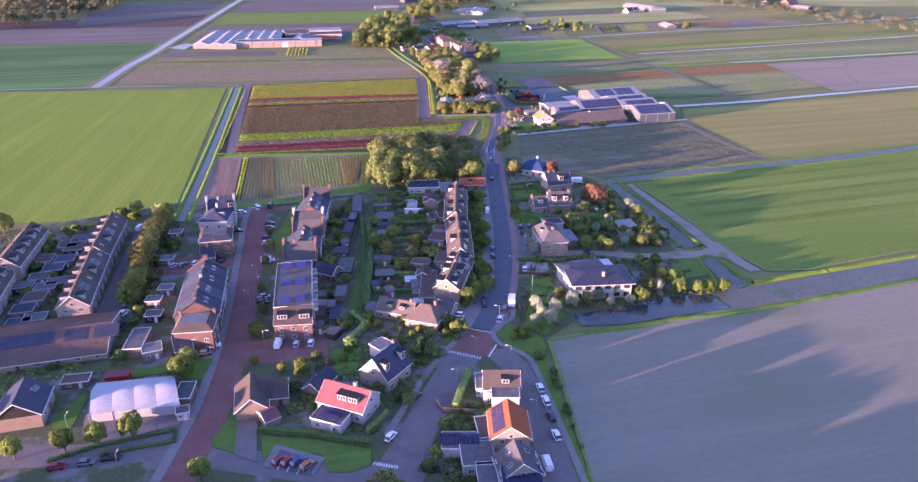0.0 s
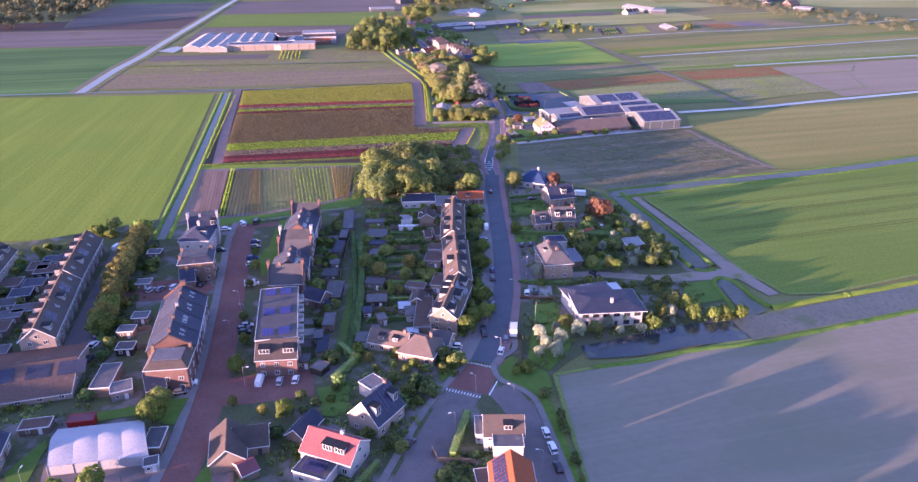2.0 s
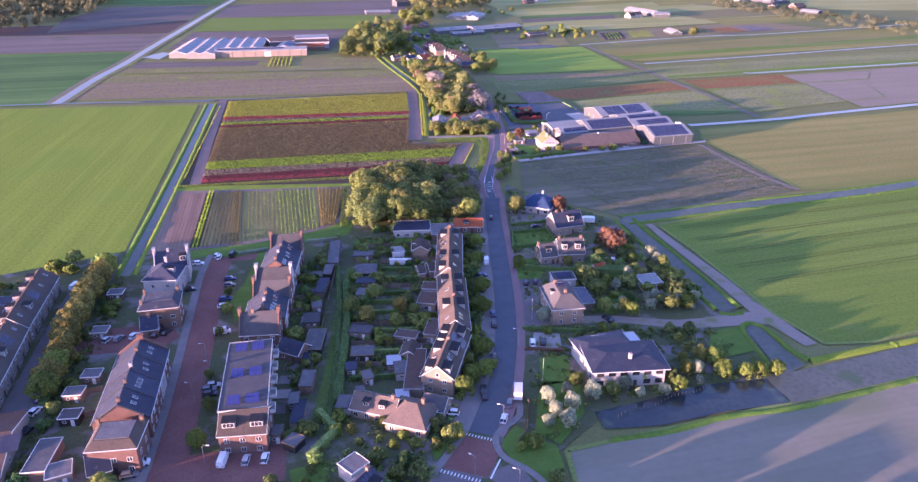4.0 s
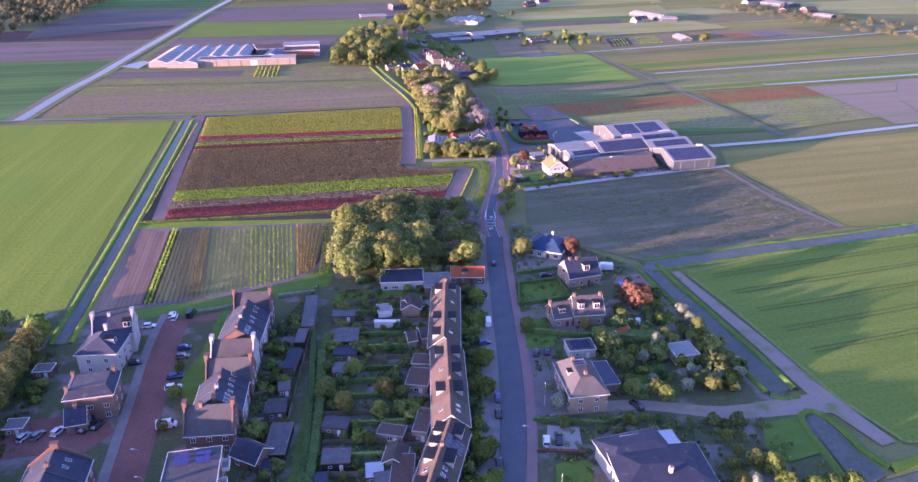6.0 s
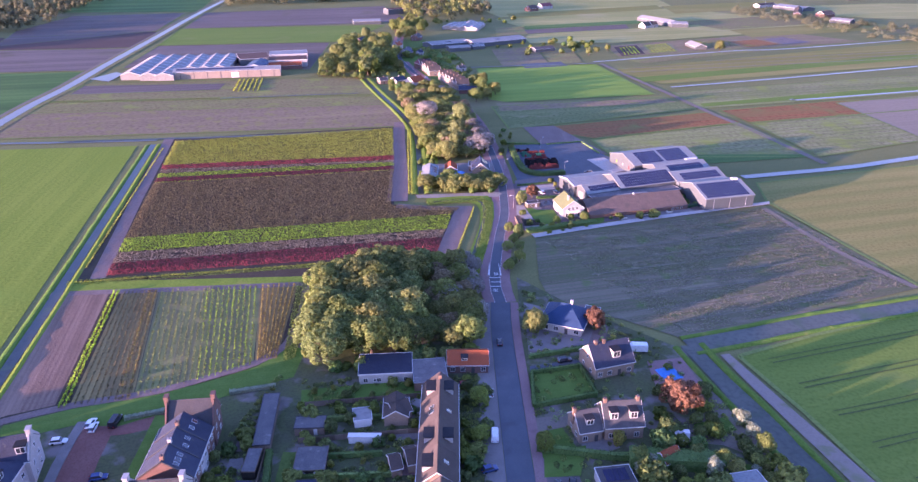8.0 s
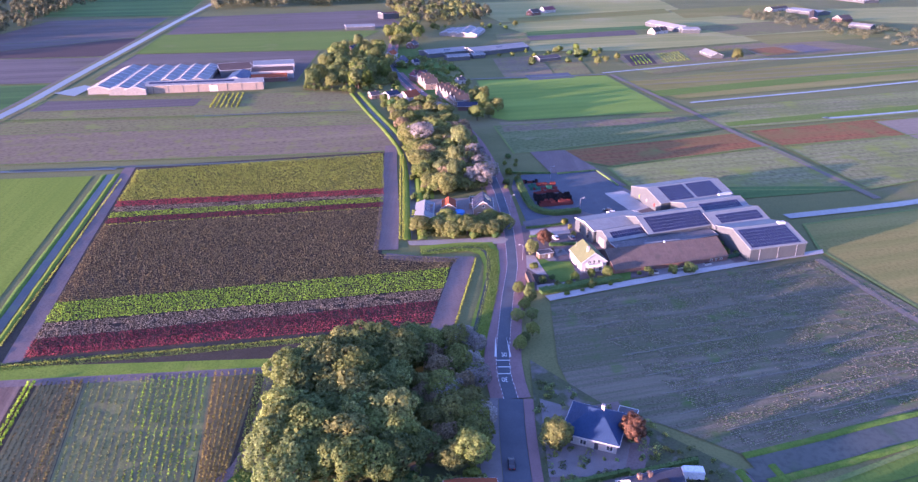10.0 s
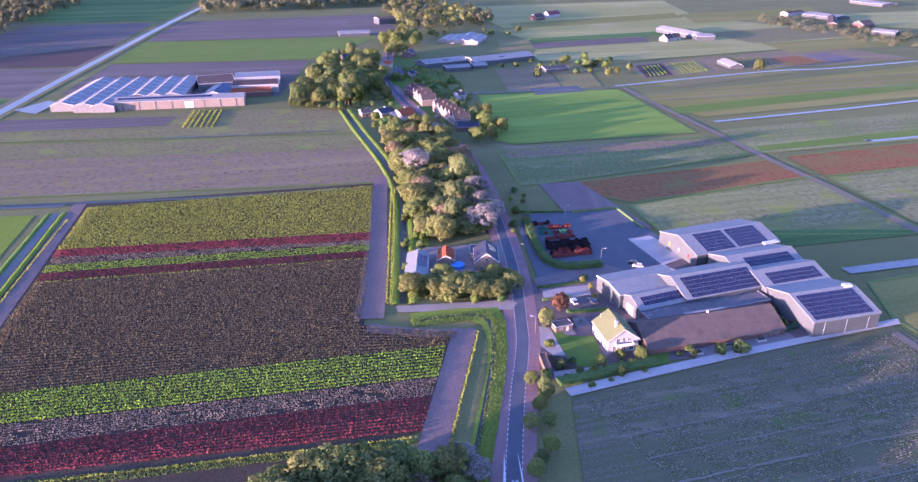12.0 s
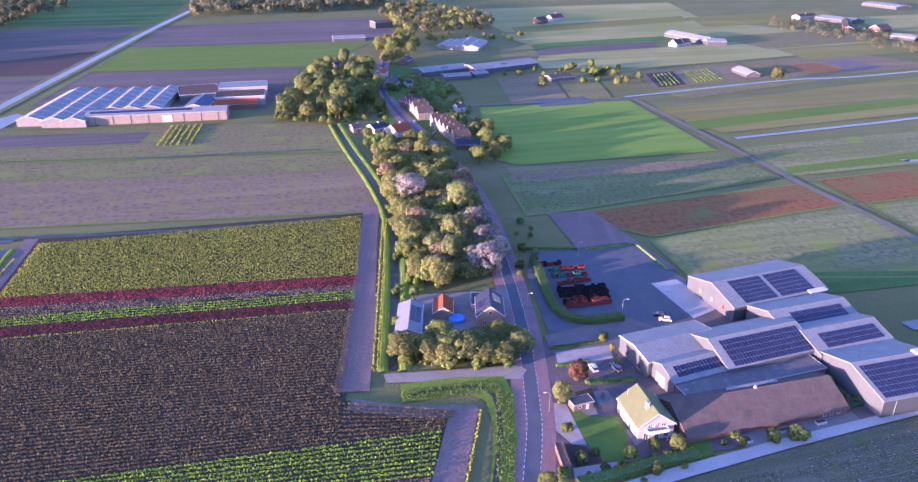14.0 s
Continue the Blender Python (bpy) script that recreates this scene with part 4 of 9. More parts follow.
# fields west of the road
FIELDS = [
    ("meadow_west", [(-680.2, 503.5), (-178.6, 548.4), (-123.9, 284.9), (-198.9, 277.5), (-240.3, 258.4), (-338.5, 230.8)], "bright_grass", "bright green grass field in evening sun"),
    ("field_dark_green", [(-642.9, 736.5), (-303.1, 776.2), (-283.4, 543.9), (-565.3, 512.4)], "dark_green_crop", "dark green striped crop field"),
    ("field_mauve", [(-809.1, 850.2), (-318.4, 904.1), (-303.0, 782.3), (-691.2, 734.6)], "mauve_soil", "bare mauve-brown field"),
    ("field_brown", [(-785.8, 887.5), (-346.6, 1029.1), (-318.7, 908.3), (-749.6, 849.3)], "brown_soil", "dark brown ploughed field"),
    ("field_mauve", [(-516.9, 1032.1), (-522.3, 1185.1), (-378.3, 1220.6), (-348.6, 1034.7), (-474.1, 915.1)], "mauve_soil", "bare mauve-brown field"),
    ("field_green", [(-628.2, 1228.6), (-363.7, 1236.1), (-425.6, 1551.9), (-669.3, 1556.4)], "dark_green_crop", "green crop field by the wood"),
    ("field_mauve", [(-350.1, 1223.6), (-99.4, 1311.2), (-47.3, 1125.2), (-126.0, 1093.0), (-323.9, 1052.6)], "mauve_soil", "bare mauve field beyond the canal"),
    ("field_green", [(-326.4, 1052.6), (-78.2, 1083.0), (-110.2, 946.2), (-305.6, 921.7)], "green_crop", "green field behind the greenhouses"),
    ("field_mauve", [(-304.3, 918.7), (-125.9, 940.1), (-120.1, 783.2), (-289.3, 792.0)], "mauve_soil", "bare soil round the greenhouse"),
    ("field_weedy", [(-291.0, 723.0), (-68.5, 749.1), (-49.0, 683.0), (-287.0, 662.0)], "fallow_field", "weedy fallow strip in front of the greenhouse"),
    ("field_weedy", [(-287.0, 659.0), (-48.5, 679.0), (-26.1, 600.2), (-32.3, 589.5), (-277.0, 563.0)], "weedy_field", "rough mauve-brown fallow field"),
    ("field_fallow", [(-286.6, 657.0), (-50.4, 676.4), (-40.7, 650.2), (-284.5, 626.0)], "fallow_field", "olive weedy strip of the fallow field"),
    ("plot_dark", [(-288.0, 717.0), (-177.4, 724.8), (-175.9, 699.5), (-284.0, 684.0)], "mauve_soil", "small bare plot in front of the greenhouse"),
    # east of the road
    ("field_sown", [(28.5, 185.6), (87.9, 202.8), (165.8, 225.3), (397.2, 291.8), (263.5, 111.1), (31.7, 111.7)], "sown_field", "pale sown field with wheel tracks"),
    ("field_green_east", [(88.4, 326.0), (118.0, 338.0), (260.4, 383.6), (660.0, 519.5), (482.3, 278.1), (176.2, 249.7), (130.0, 233.5), (114.5, 232.5), (106.5, 251.0), (96.0, 299.0)], "green_crop", "green crop field with long evening shadows"),
    ("field_dry", [(37.6, 413.3), (60.8, 421.6), (88.5, 431.0), (111.4, 438.3), (147.0, 449.2), (171.0, 369.0), (122.0, 351.5), (75.0, 336.0), (57.5, 348.6), (38.1, 354.0), (34.9, 376.6)], "dry_field", "dry grey-green stubble field with faint rows"),
    ("field_olive", [(149.7, 453.4), (155.1, 479.3), (281.3, 514.5), (703.8, 653.1), (592.4, 452.7), (194.0, 371.4), (169.4, 368.8)], "olive_crop", "olive green field in low sun"),
    ("field_pale", [(87.4, 557.0), (188.3, 593.0), (205.4, 522.8), (156.1, 522.4), (93.2, 524.6)], "pale_crop", "pale flowering crop field"),
    ("field_pale", [(197.6, 593.8), (337.8, 632.6), (322.0, 568.6), (207.9, 522.8)], "pale_crop", "pale yellow-green crop field"),
    ("field_orange", [(53.6, 584.6), (179.1, 623.4), (192.1, 596.6), (89.4, 560.0)], "orange_crop", "orange-red flowering field"),
    ("field_orange", [(189.1, 628.5), (278.1, 654.5), (365.4, 668.2), (344.3, 632.5), (197.5, 596.5)], "orange_crop", "orange-red flowering field"),
    ("field_mixed", [(32.5, 642.1), (160.9, 671.6), (174.3, 633.1), (55.2, 588.1), (40.1, 583.2)], "rough_green", "rough grey-green meadow"),
    ("field_green", [(26.9, 786.6), (136.9, 805.5), (158.1, 679.5), (43.7, 656.0), (32.5, 663.5)], "far_grass", "bright green grass field"),
    ("field_rough", [(172.7, 684.7), (327.6, 730.5), (794.4, 871.5), (729.9, 778.8), (285.4, 661.8), (180.1, 635.2)], "pale_crop", "rough grey-green crop field"),
    ("field_green", [(144.2, 778.7), (431.7, 900.2), (1164.8, 1184.8), (862.9, 929.5), (355.0, 775.2), (174.2, 717.0)], "olive_crop", "broad olive-green field strip"),
    ("field_beige", [(281.0, 650.0), (288.0, 535.0), (450.0, 588.0), (720.0, 677.0), (740.0, 780.0), (440.0, 697.0)], "beige_soil", "broad bare beige field"),
    ("field_plots", [(165.6, 910.6), (270.8, 956.1), (282.4, 885.8), (167.3, 843.7)], "weedy_field", "small brown nursery plots"),
    ("field_plots", [(276.5, 956.0), (406.2, 1007.8), (454.0, 936.5), (280.1, 880.3)], "weedy_field", "brown nursery plots"),
    ("field_green", [(85.6, 994.5), (453.8, 1131.5), (477.7, 1047.0), (274.4, 966.3), (178.7, 931.7), (89.9, 930.1)], "far_green_hazy", "green field strip, paled for haze"),
    ("field_green", [(65.0, 1138.4), (343.0, 1275.3), (458.8, 1141.8), (229.4, 1086.8), (92.6, 1062.3)], "far_green_hazy", "green meadow by the far farm"),
    ("field_green", [(18.8, 1402.4), (366.4, 1506.4), (351.8, 1303.1), (73.6, 1159.2)], "far_green_hazy", "far green meadow"),
    ("field_mauve_east", [(83.3, 1033.1), (229.4, 1086.8), (224.7, 1043.0), (86.0, 998.2)], "mauve_soil", "thin bare strip"),
    ("field_strip", [(96.8, 1071.0), (301.6, 1144.6), (302.4, 1114.1), (96.3, 1037.0)], "dark_green_crop", "narrow dark green strip"),
    ("field_strip", [(84.5, 1204.0), (331.0, 1318.0), (326.7, 1262.2), (87.2, 1148.4)], "olive_crop", "narrow olive strip"),
    ("field_strip", [(335.1, 1303.4), (562.1, 1392.5), (552.1, 1299.5), (326.7, 1199.7)], "olive_crop", "narrow olive strip"),
    ("field_strip", [(305.9, 1114.0), (479.9, 1185.4), (507.8, 1100.8), (336.0, 1032.8)], "fallow_field", "weedy strip"),
    ("field_strip", [(342.3, 1032.7), (554.7, 1109.7), (567.6, 1045.5), (347.0, 972.0)], "olive_crop", "olive strip"),
    ("field_strip", [(552.1, 1299.5), (702.6, 1341.5), (891.8, 1322.8), (744.2, 1136.8), (601.6, 1139.3), (533.5, 1173.1)], "far_green_hazy", "far green meadow"),
    ("field_strip", [(165.5, 836.5), (305.2, 902.4), (334.2, 884.9), (181.6, 809.0)], "fallow_field", "weedy strip beside the canal"),
    ("field_strip", [(153.7, 741.9), (387.4, 828.1), (710.7, 948.5), (672.2, 907.9), (371.1, 801.5), (156.5, 723.6)], "green_crop", "greener strip in the grass"),
    ("field_strip", [(36.5, 651.3), (161.8, 663.9), (167.0, 653.9), (38.0, 628.9)], "weedy_field", "brownish strip"),
    ("field_strip", [(182.3, 648.9), (299.8, 685.4), (461.1, 728.3), (447.2, 712.4), (290.0, 669.4), (181.9, 639.7)], "green_crop", "green strip beside the canal"),
    ("field_strip", [(93.2, 524.6), (160.9, 527.2), (202.3, 526.6), (205.4, 522.8), (128.3, 508.3), (91.9, 511.7)], "dark_green_crop", "dark green crop behind the barns"),
    ("plot_small", [(46.1, 889.8), (92.4, 906.0), (94.2, 810.5), (51.4, 794.3)], "weedy_field", "kitchen garden plot"),
    ("plot_small", [(95.5, 889.0), (128.6, 899.6), (127.3, 814.3), (95.8, 806.2)], "fallow_field", "kitchen garden plot"),
    ("plot_small", [(68.4, 806.6), (107.2, 819.1), (110.3, 797.5), (70.6, 785.9)], "asphalt", "grey hard standing"),
    ("plot_small", [(174.9, 904.6), (202.1, 916.0), (196.7, 860.6), (171.0, 848.5)], "brown_soil", "dark nursery plot"),
    ("plot_small", [(208.4, 918.9), (239.5, 930.7), (234.5, 875.7), (202.5, 863.1)], "pale_crop", "pale nursery plot"),
    ("plot_small", [(243.3, 933.8), (262.2, 939.8), (259.0, 886.2), (240.6, 878.3)], "weedy_field", "nursery plot"),
    ("plot_small", [(309.7, 939.0), (345.1, 954.8), (356.5, 919.4), (314.6, 899.3)], "orange_crop", "reddish nursery plot"),
    ("plot_small", [(352.4, 958.1), (382.1, 971.4), (397.5, 934.3), (361.9, 919.3)], "grey_paving", "grey hard standing"),
    ("field_strip", [(59.5, 1054.3), (93.5, 1071.1), (95.0, 998.0), (81.7, 930.3), (56.0, 918.5)], "fallow_field", "rough ground by the village"),
]
for i, (nm, pts, mt, lab) in enumerate(FIELDS):
    field(nm, pts, 0.01 + 0.0025 * i, mt, lab)
    if i and nm not in ("field_strip", "plot_small", "field_dry"):
        ribbon("field_edge", pts + pts[:1], 1.4, 0.152 + 0.0008 * i, "edge_grass", "grassy field edge", "verge", curved=False)

# flower field: soil sheet and paths
field("flower_soil", [(-167.2, 562.2), (-29.7, 588.5), (-23.0, 452.2), (11.1, 446.3), (1.6, 401.9), (-47.0, 380.9), (-46.4, 376.6), (-130.5, 373.0), (-132.5, 379.0)], 0.2, "bed_soil", "dark soil of the flower beds")
ribbon("soil_path", [(-165.6, 565.2), (-143.0, 457.7), (-125.2, 378.9)], 5.5, 0.225, "path_soil", "bare soil path along the flower field", "path", curved=False)
ribbon("soil_path", [(-29.7, 600.2), (-28.0, 566.5), (-23.3, 492.6), (-21.8, 456.1)], 6.0, 0.225, "path_soil", "bare soil path along the flower field", "path", widths=[7, 7.5, 9, 10])
ribbon("soil_path", [(-21.6, 450.6), (-8.1, 447.6), (4.9, 446.7), (12.6, 447.2)], 5.0, 0.228, "path_soil", "bare soil path along the flower field", "path")
ribbon("soil_path", [(9.4, 449.4), (6.3, 430.4), (3.0, 411.0), (-0.6, 388.5), (-2.6, 377.1)], 7.5, 0.231, "path_soil", "bare soil path along the flower field", "path")
field("grass_strip", [(-135.4, 379.1), (-131.9, 376.6), (-45.7, 380.2), (-44.8, 374.2), (-48.1, 371.9), (-130.9, 368.4), (-134.7, 371.9)], 0.232, "bank_grass", "grass strip below the flower field", "verge")
field("plot_soil", [(-134.7, 370.8), (-48.3, 376.6), (-46.8, 340.3), (-49.3, 333.7), (-55.4, 325.6), (-64.5, 319.7), (-77.6, 312.6), (-97.4, 306.4), (-114.4, 299.4), (-118.0, 296.0)], 0.22, "bed_soil", "soil of the striped plot")
field("plot_green", [(-99.8, 370.8), (-83.4, 307.4), (-54.9, 322.6), (-64.9, 375.0)], 0.224, "plot_green", "pale green strip with fine rows")
field("plot_olive", [(-112.4, 369.9), (-99.0, 303.9), (-83.5, 307.0), (-100.0, 370.9)], 0.2245, "plot_olive", "olive-brown strip with fine rows")
field("plot_olive", [(-65.3, 374.5), (-54.8, 324.3), (-48.8, 326.8), (-51.8, 375.5)], 0.2245, "plot_olive", "olive-brown strip with fine rows")
field("plot_brown", [(-133.0, 369.0), (-116.5, 369.4), (-103.2, 304.9), (-113.8, 300.6), (-118.6, 297.0)], 0.226, "plot_brown", "bare brown strip with fine ridges")

# canals and ditches
CANAL = [(-280.6, 551.0), (-283.4, 572.0), (-293.2, 643.6), (-298.6, 713.0), (-310.3, 807.7), (-329.3, 976.8), (-357.2, 1220.2), (-387.4, 1542.8)]
ribbon("canal_verge", CANAL, 16, 0.2, "fallow_field", "rough grassy canal banks", "verge")
ribbon("track", CANAL, 3.0, 0.21, "dark_track", "earth track along the canal", "road", offset=7.5)
ribbon("canal_water", CANAL, 7.2, 0.26, "water", "straight canal with the sky's pale tone in its colour", "water")
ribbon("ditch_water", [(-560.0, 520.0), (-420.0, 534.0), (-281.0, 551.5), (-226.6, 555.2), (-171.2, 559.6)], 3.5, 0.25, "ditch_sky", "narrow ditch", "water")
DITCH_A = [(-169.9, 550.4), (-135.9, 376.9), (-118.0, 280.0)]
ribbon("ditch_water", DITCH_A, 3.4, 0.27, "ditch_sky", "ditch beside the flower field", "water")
bank("ditch_bank", DITCH_A, 2.6, 0.6, "bank_lush", offset=-3.1)
bank("ditch_bank", DITCH_A, 2.4, 0.6, offset=2.9)
ribbon("ditch_water", [(-225.0, 557.0), (-149.3, 564.6), (-83.6, 572.9), (-45.8, 581.2)], 2.6, 0.25, "ditch_dark", "narrow ditch", "water")
ribbon("ditch_water", [(-166.2, 670.6), (-112.1, 678.7), (-66.7, 686.0)], 2.0, 0.25, "ditch_dark", "narrow ditch", "water")
DITCH_B = [(-67.4, 740.5), (-50.2, 684.3), (-33.0, 632.2), (-21.9, 591.1), (-16.2, 551.5), (-10.9, 465.7)]
ribbon("ditch_water", DITCH_B, 2.6, 0.25, "ditch_dark", "curved ditch beside the wood", "water")
bank("ditch_bank", DITCH_B, 4.0, 0.6, offset=3.3)
bank("ditch_bank", DITCH_B, 3.0, 0.5, offset=-2.8)
POND = [(38.7, 196.8), (53.5, 199.8), (70.3, 205.5), (90.1, 209.1), (111.6, 215.7), (171.4, 234.7), (423.1, 314.3)]
ribbon("pond_water", POND[:4], 12, 0.24, "pond_water", "dark still pond in front of the villa", "water", widths=[7, 11, 12, 11])
ribbon("canal_water", POND[3:], 11, 0.236, "duckweed_water", "wide still canal with duckweed", "water", widths=[12, 13, 12, 12])
CANAL_E = [(75.2, 331.6), (98.0, 338.2), (120.4, 345.2), (180.0, 361.0), (262.4, 388.0), (671.4, 530.4)]
ribbon("canal_water", CANAL_E, 7.0, 0.25, "duckweed_water", "canal between the fields", "water")
DITCH_E = [(75.3, 332.0), (78.6, 316.0), (82.9, 298.0), (86.0, 283.0), (89.6, 267.0), (92.4, 253.4)]
ribbon("ditch_water", DITCH_E, 7.0, 0.26, "duckweed_water", "dead-end ditch with duckweed by the gardens", "water", widths=[5.2, 5.2, 6.4, 6.8, 7.0, 6.6])
bank("ditch_bank", DITCH_E, 2.6, 0.8, "bank_lush", offset=4.3)
bank("ditch_bank", [(88.4, 251.6), (92.0, 250.4), (96.2, 251.4)], 2.2, 0.7, "bank_lush")
bank("ditch_bank", DITCH_E, 2.4, 0.8, "bank_lush", offset=-4.3)
field("pond_arm", [(93.6, 240.6), (94.6, 242.8), (96.7, 243.4), (98.4, 241.5), (99.4, 238.0), (100.5, 230.0), (103.0, 221.0), (94.6, 216.0), (94.0, 229.0)], 0.242, "duckweed_water", "short arm of the pond beside a lawn", "water")
bank("ditch_bank", [(92.6, 218.0), (92.4, 230.0), (92.2, 241.0), (95.4, 244.8), (98.8, 243.6), (101.0, 238.0), (102.4, 230.0), (105.6, 223.6)], 2.0, 0.8, "bank_lush", "lush grass bank round the pond arm")
bank("ditch_bank", POND, 2.4, 0.5, "bank_lush", offset=-7.6)
bank("ditch_bank", [(105.4, 223.4), (130.0, 230.6), (171.4, 243.2), (423.1, 322.5)], 3.0, 0.7, "bank_grass")
bank("ditch_bank", CANAL_E, 2.2, 0.7, "bank_lush", offset=-4.4)
bank("ditch_bank", CANAL_E, 2.5, 0.7, "bank_lush", offset=4.6)
ribbon("canal_water", [(151.7, 488.1), (217.3, 504.4), (290.7, 529.9), (729.7, 675.1)], 5.0, 0.25, "water", "straight canal with the sky's pale tone in its colour", "water")
ribbon("canal_water", [(177.8, 704.7), (260.0, 731.7), (346.8, 761.9), (901.8, 962.4)], 3.2, 0.25, "water", "straight canal with the sky's pale tone in its colour", "water")
ribbon("canal_water", [(137.0, 816.4), (283.0, 874.9), (446.3, 924.0), (1237.1, 1245.9)], 3.2, 0.25, "water", "straight canal with the sky's pale tone in its colour", "water")
ribbon("canal_water", [(252.0, 660.0), (298.0, 670.0), (685.6, 779.6)], 3.2, 0.25, "water", "straight canal with the sky's pale tone in its colour", "water")
ribbon("ditch_water", [(20.0, 790.8), (137.9, 809.8)], 3.0, 0.25, "ditch_dark", "narrow ditch", "water")

# tracks
ribbon("track", [(84.6, 327.0), (87.4, 315.0), (91.4, 299.0), (97.0, 277.0), (101.4, 256.0), (104.6, 246.0), (110.0, 232.0)], 5.0, 0.155, "field_track", "mauve-brown earth track between ditch and crop", "road", widths=[3.0, 4.0, 4.6, 5.4, 6.0, 6.5, 4.5])
ribbon("track", [(144.8, 445.2), (154.5, 401.2), (167.6, 368.2)], 3.0, 0.15, "dark_track", "pale farm track along the field", "road")
ribbon("track", [(142.5, 809.7), (158.4, 730.1), (170.7, 674.0), (180.8, 621.2), (191.7, 579.0), (199.3, 537.6), (204.4, 509.9)], 4.5, 0.16, "dark_track", "pale farm track between the lots", "road")
LANE = [(27.1, 245.6), (50.1, 248.2), (74.0, 244.6), (90.0, 246.8), (103.5, 248.6)]
ribbon("track", LANE, 4.5, 0.16, "field_track", "pale gravel lane between two gardens", "road", widths=[4.2, 4.2, 4.5, 6.0, 9.0])
ribbon("garden_path", [(-119.0, 293.0), (-113.0, 298.4), (-97.0, 305.3), (-88.1, 307.7), (-76.9, 311.4), (-63.7, 318.5), (-54.6, 324.2), (-47.6, 334.0), (-46.4, 350.0), (-48.5, 374.8)], 2.8, 0.24, "path_soil", "mauve soil path round the striped plot", "path")
field("verge", [(-113.0, 291.0), (-112.0, 296.6), (-97.0, 303.6), (-88.1, 306.0), (-76.4, 309.6), (-63.0, 316.6), (-53.6, 322.4), (-46.4, 332.6), (-41.0, 332.0), (-42.0, 317.0), (-52.0, 311.5), (-71.6, 302.0), (-82.6, 296.0), (-94.3, 296.4), (-101.3, 293.5)], 0.215, "lawn", "mown grass strip between path and houses", "verge")

# village ground
field("village_ground", [(-127.9, 301.2), (-60.9, 314.9), (-41.4, 340.4), (13.5, 340.3), (13.0, 192.6), (24.9, 167.1), (27.3, 111.7), (-133.8, 112.2), (-225.6, 225.1), (-189.3, 269.7), (-149.3, 289.1)], 0.14, "garden_soil", "gardens and yards of the village", "ground")
field("village_ground_east", [(26.9, 378.3), (46.3, 354.4), (76.2, 327.0), (94.5, 251.9), (93.4, 215.7), (38.9, 197.9), (27.1, 185.6), (16.7, 192.6)], 0.13, "garden_soil", "gardens of the detached houses", "ground")

# roads
MAIN = [(8.0, 191.9), (11.7, 203.7), (14.7, 215.9), (17.5, 238.9), (18.7, 266.4), (18.7, 299.5), (18.8, 340.3)] + [(19.7, 359.6)] + [(18.8, 376.9)] + [(22.5, 410.7), (26.4, 436.3), (27.5, 449.8), (28.5, 482.2), (27.8, 507.2), (26.1, 533.9), (22.6, 573.5), (16.9, 613.8), (8.0, 651.8), (-7.0, 701.9), (-27.6, 768.2), (-43.7, 835.4), (-50.7, 899.9), (-53.4, 996.9), (-46.0, 1100.9), (-31.1, 1268.6), (-13.7, 1465.0)]
ribbon("road", MAIN[:8], 6.6, 0.2, "asphalt", "blue-grey asphalt village street", "road")
ribbon("road", MAIN[7:], 11.0, 0.19, "red_lane", "red-brown road with bicycle lanes", "road")
mid = ribbon("road_lane", MAIN[7:], 3.7, 0.21, "asphalt", "grey asphalt middle lane", "road")
for o in (-1.95, 1.95):
    dashes("lane_marking", MAIN[7:], o, 1.0, 1.0, 0.15, 0.225, mid)
ribbon("pavement", MAIN[:8], 2.6, 0.3, "red_lane", "red-brown brick pavement", "pavement", offset=-4.7, thick=0.2)
ribbon("pavement", MAIN[:8], 5.0, 0.22, "slab_paving", "grey paved parking strip", "pavement", offset=5.9, thick=0.1)
STREET = [(-63.8, 123.9), (-63.4, 138.8), (-63.5, 154.0), (-65.8, 176.2), (-68.8, 196.3), (-74.2, 224.8), (-79.2, 249.5), (-85.8, 282.3), (-87.2, 298.2)]
ribbon("brick_street", STREET, 8.0, 0.2, "red_brick_paving", "red brick residential street", "road")
ribbon("brick_street", [(-88.5, 294.6), (-80.0, 295.2), (-69.7, 299.6)], 5.0, 0.205, "red_brick_paving", "red brick residential street", "road")
ribbon("pavement", STREET, 2.5, 0.28, "slab_paving", "grey slab pavement", "pavement", offset=5.3, thick=0.15)
YARD = [(-65.6, 177.8), (-55.9, 179.3), (-39.0, 182.5)]
ribbon("brick_yard", YARD, 13, 0.207, "red_brick_paving", "red brick parking yard", "pavement")
STREET_SOUTH = [(-133.0, 127.9), (-109.0, 133.1), (-88.6, 134.1), (-73.7, 135.7), (-61.8, 134.0), (-48.6, 131.6), (-32.8, 128.6), (-18.9, 126.6), (-8.0, 123.8)]
ribbon("road", STREET_SOUTH, 8.0, 0.195, "grey_paving", "grey-brown brick road", "road")
STREET_MID = [(-15.9, 123.8), (-12.6, 133.5), (-6.9, 151.3), (-1.6, 167.2), (3.6, 179.2)]
ribbon("road", STREET_MID, 9.5, 0.19, "grey_paving", "grey brick street", "road")
STREET_EAST = [(26.6, 115.0), (24.1, 129.4), (22.1, 141.9), (19.8, 156.3), (17.6, 168.6), (12.3, 179.8)]
ribbon("road", STREET_EAST, 8.0, 0.185, "grey_paving", "grey brick street with parked cars", "road")
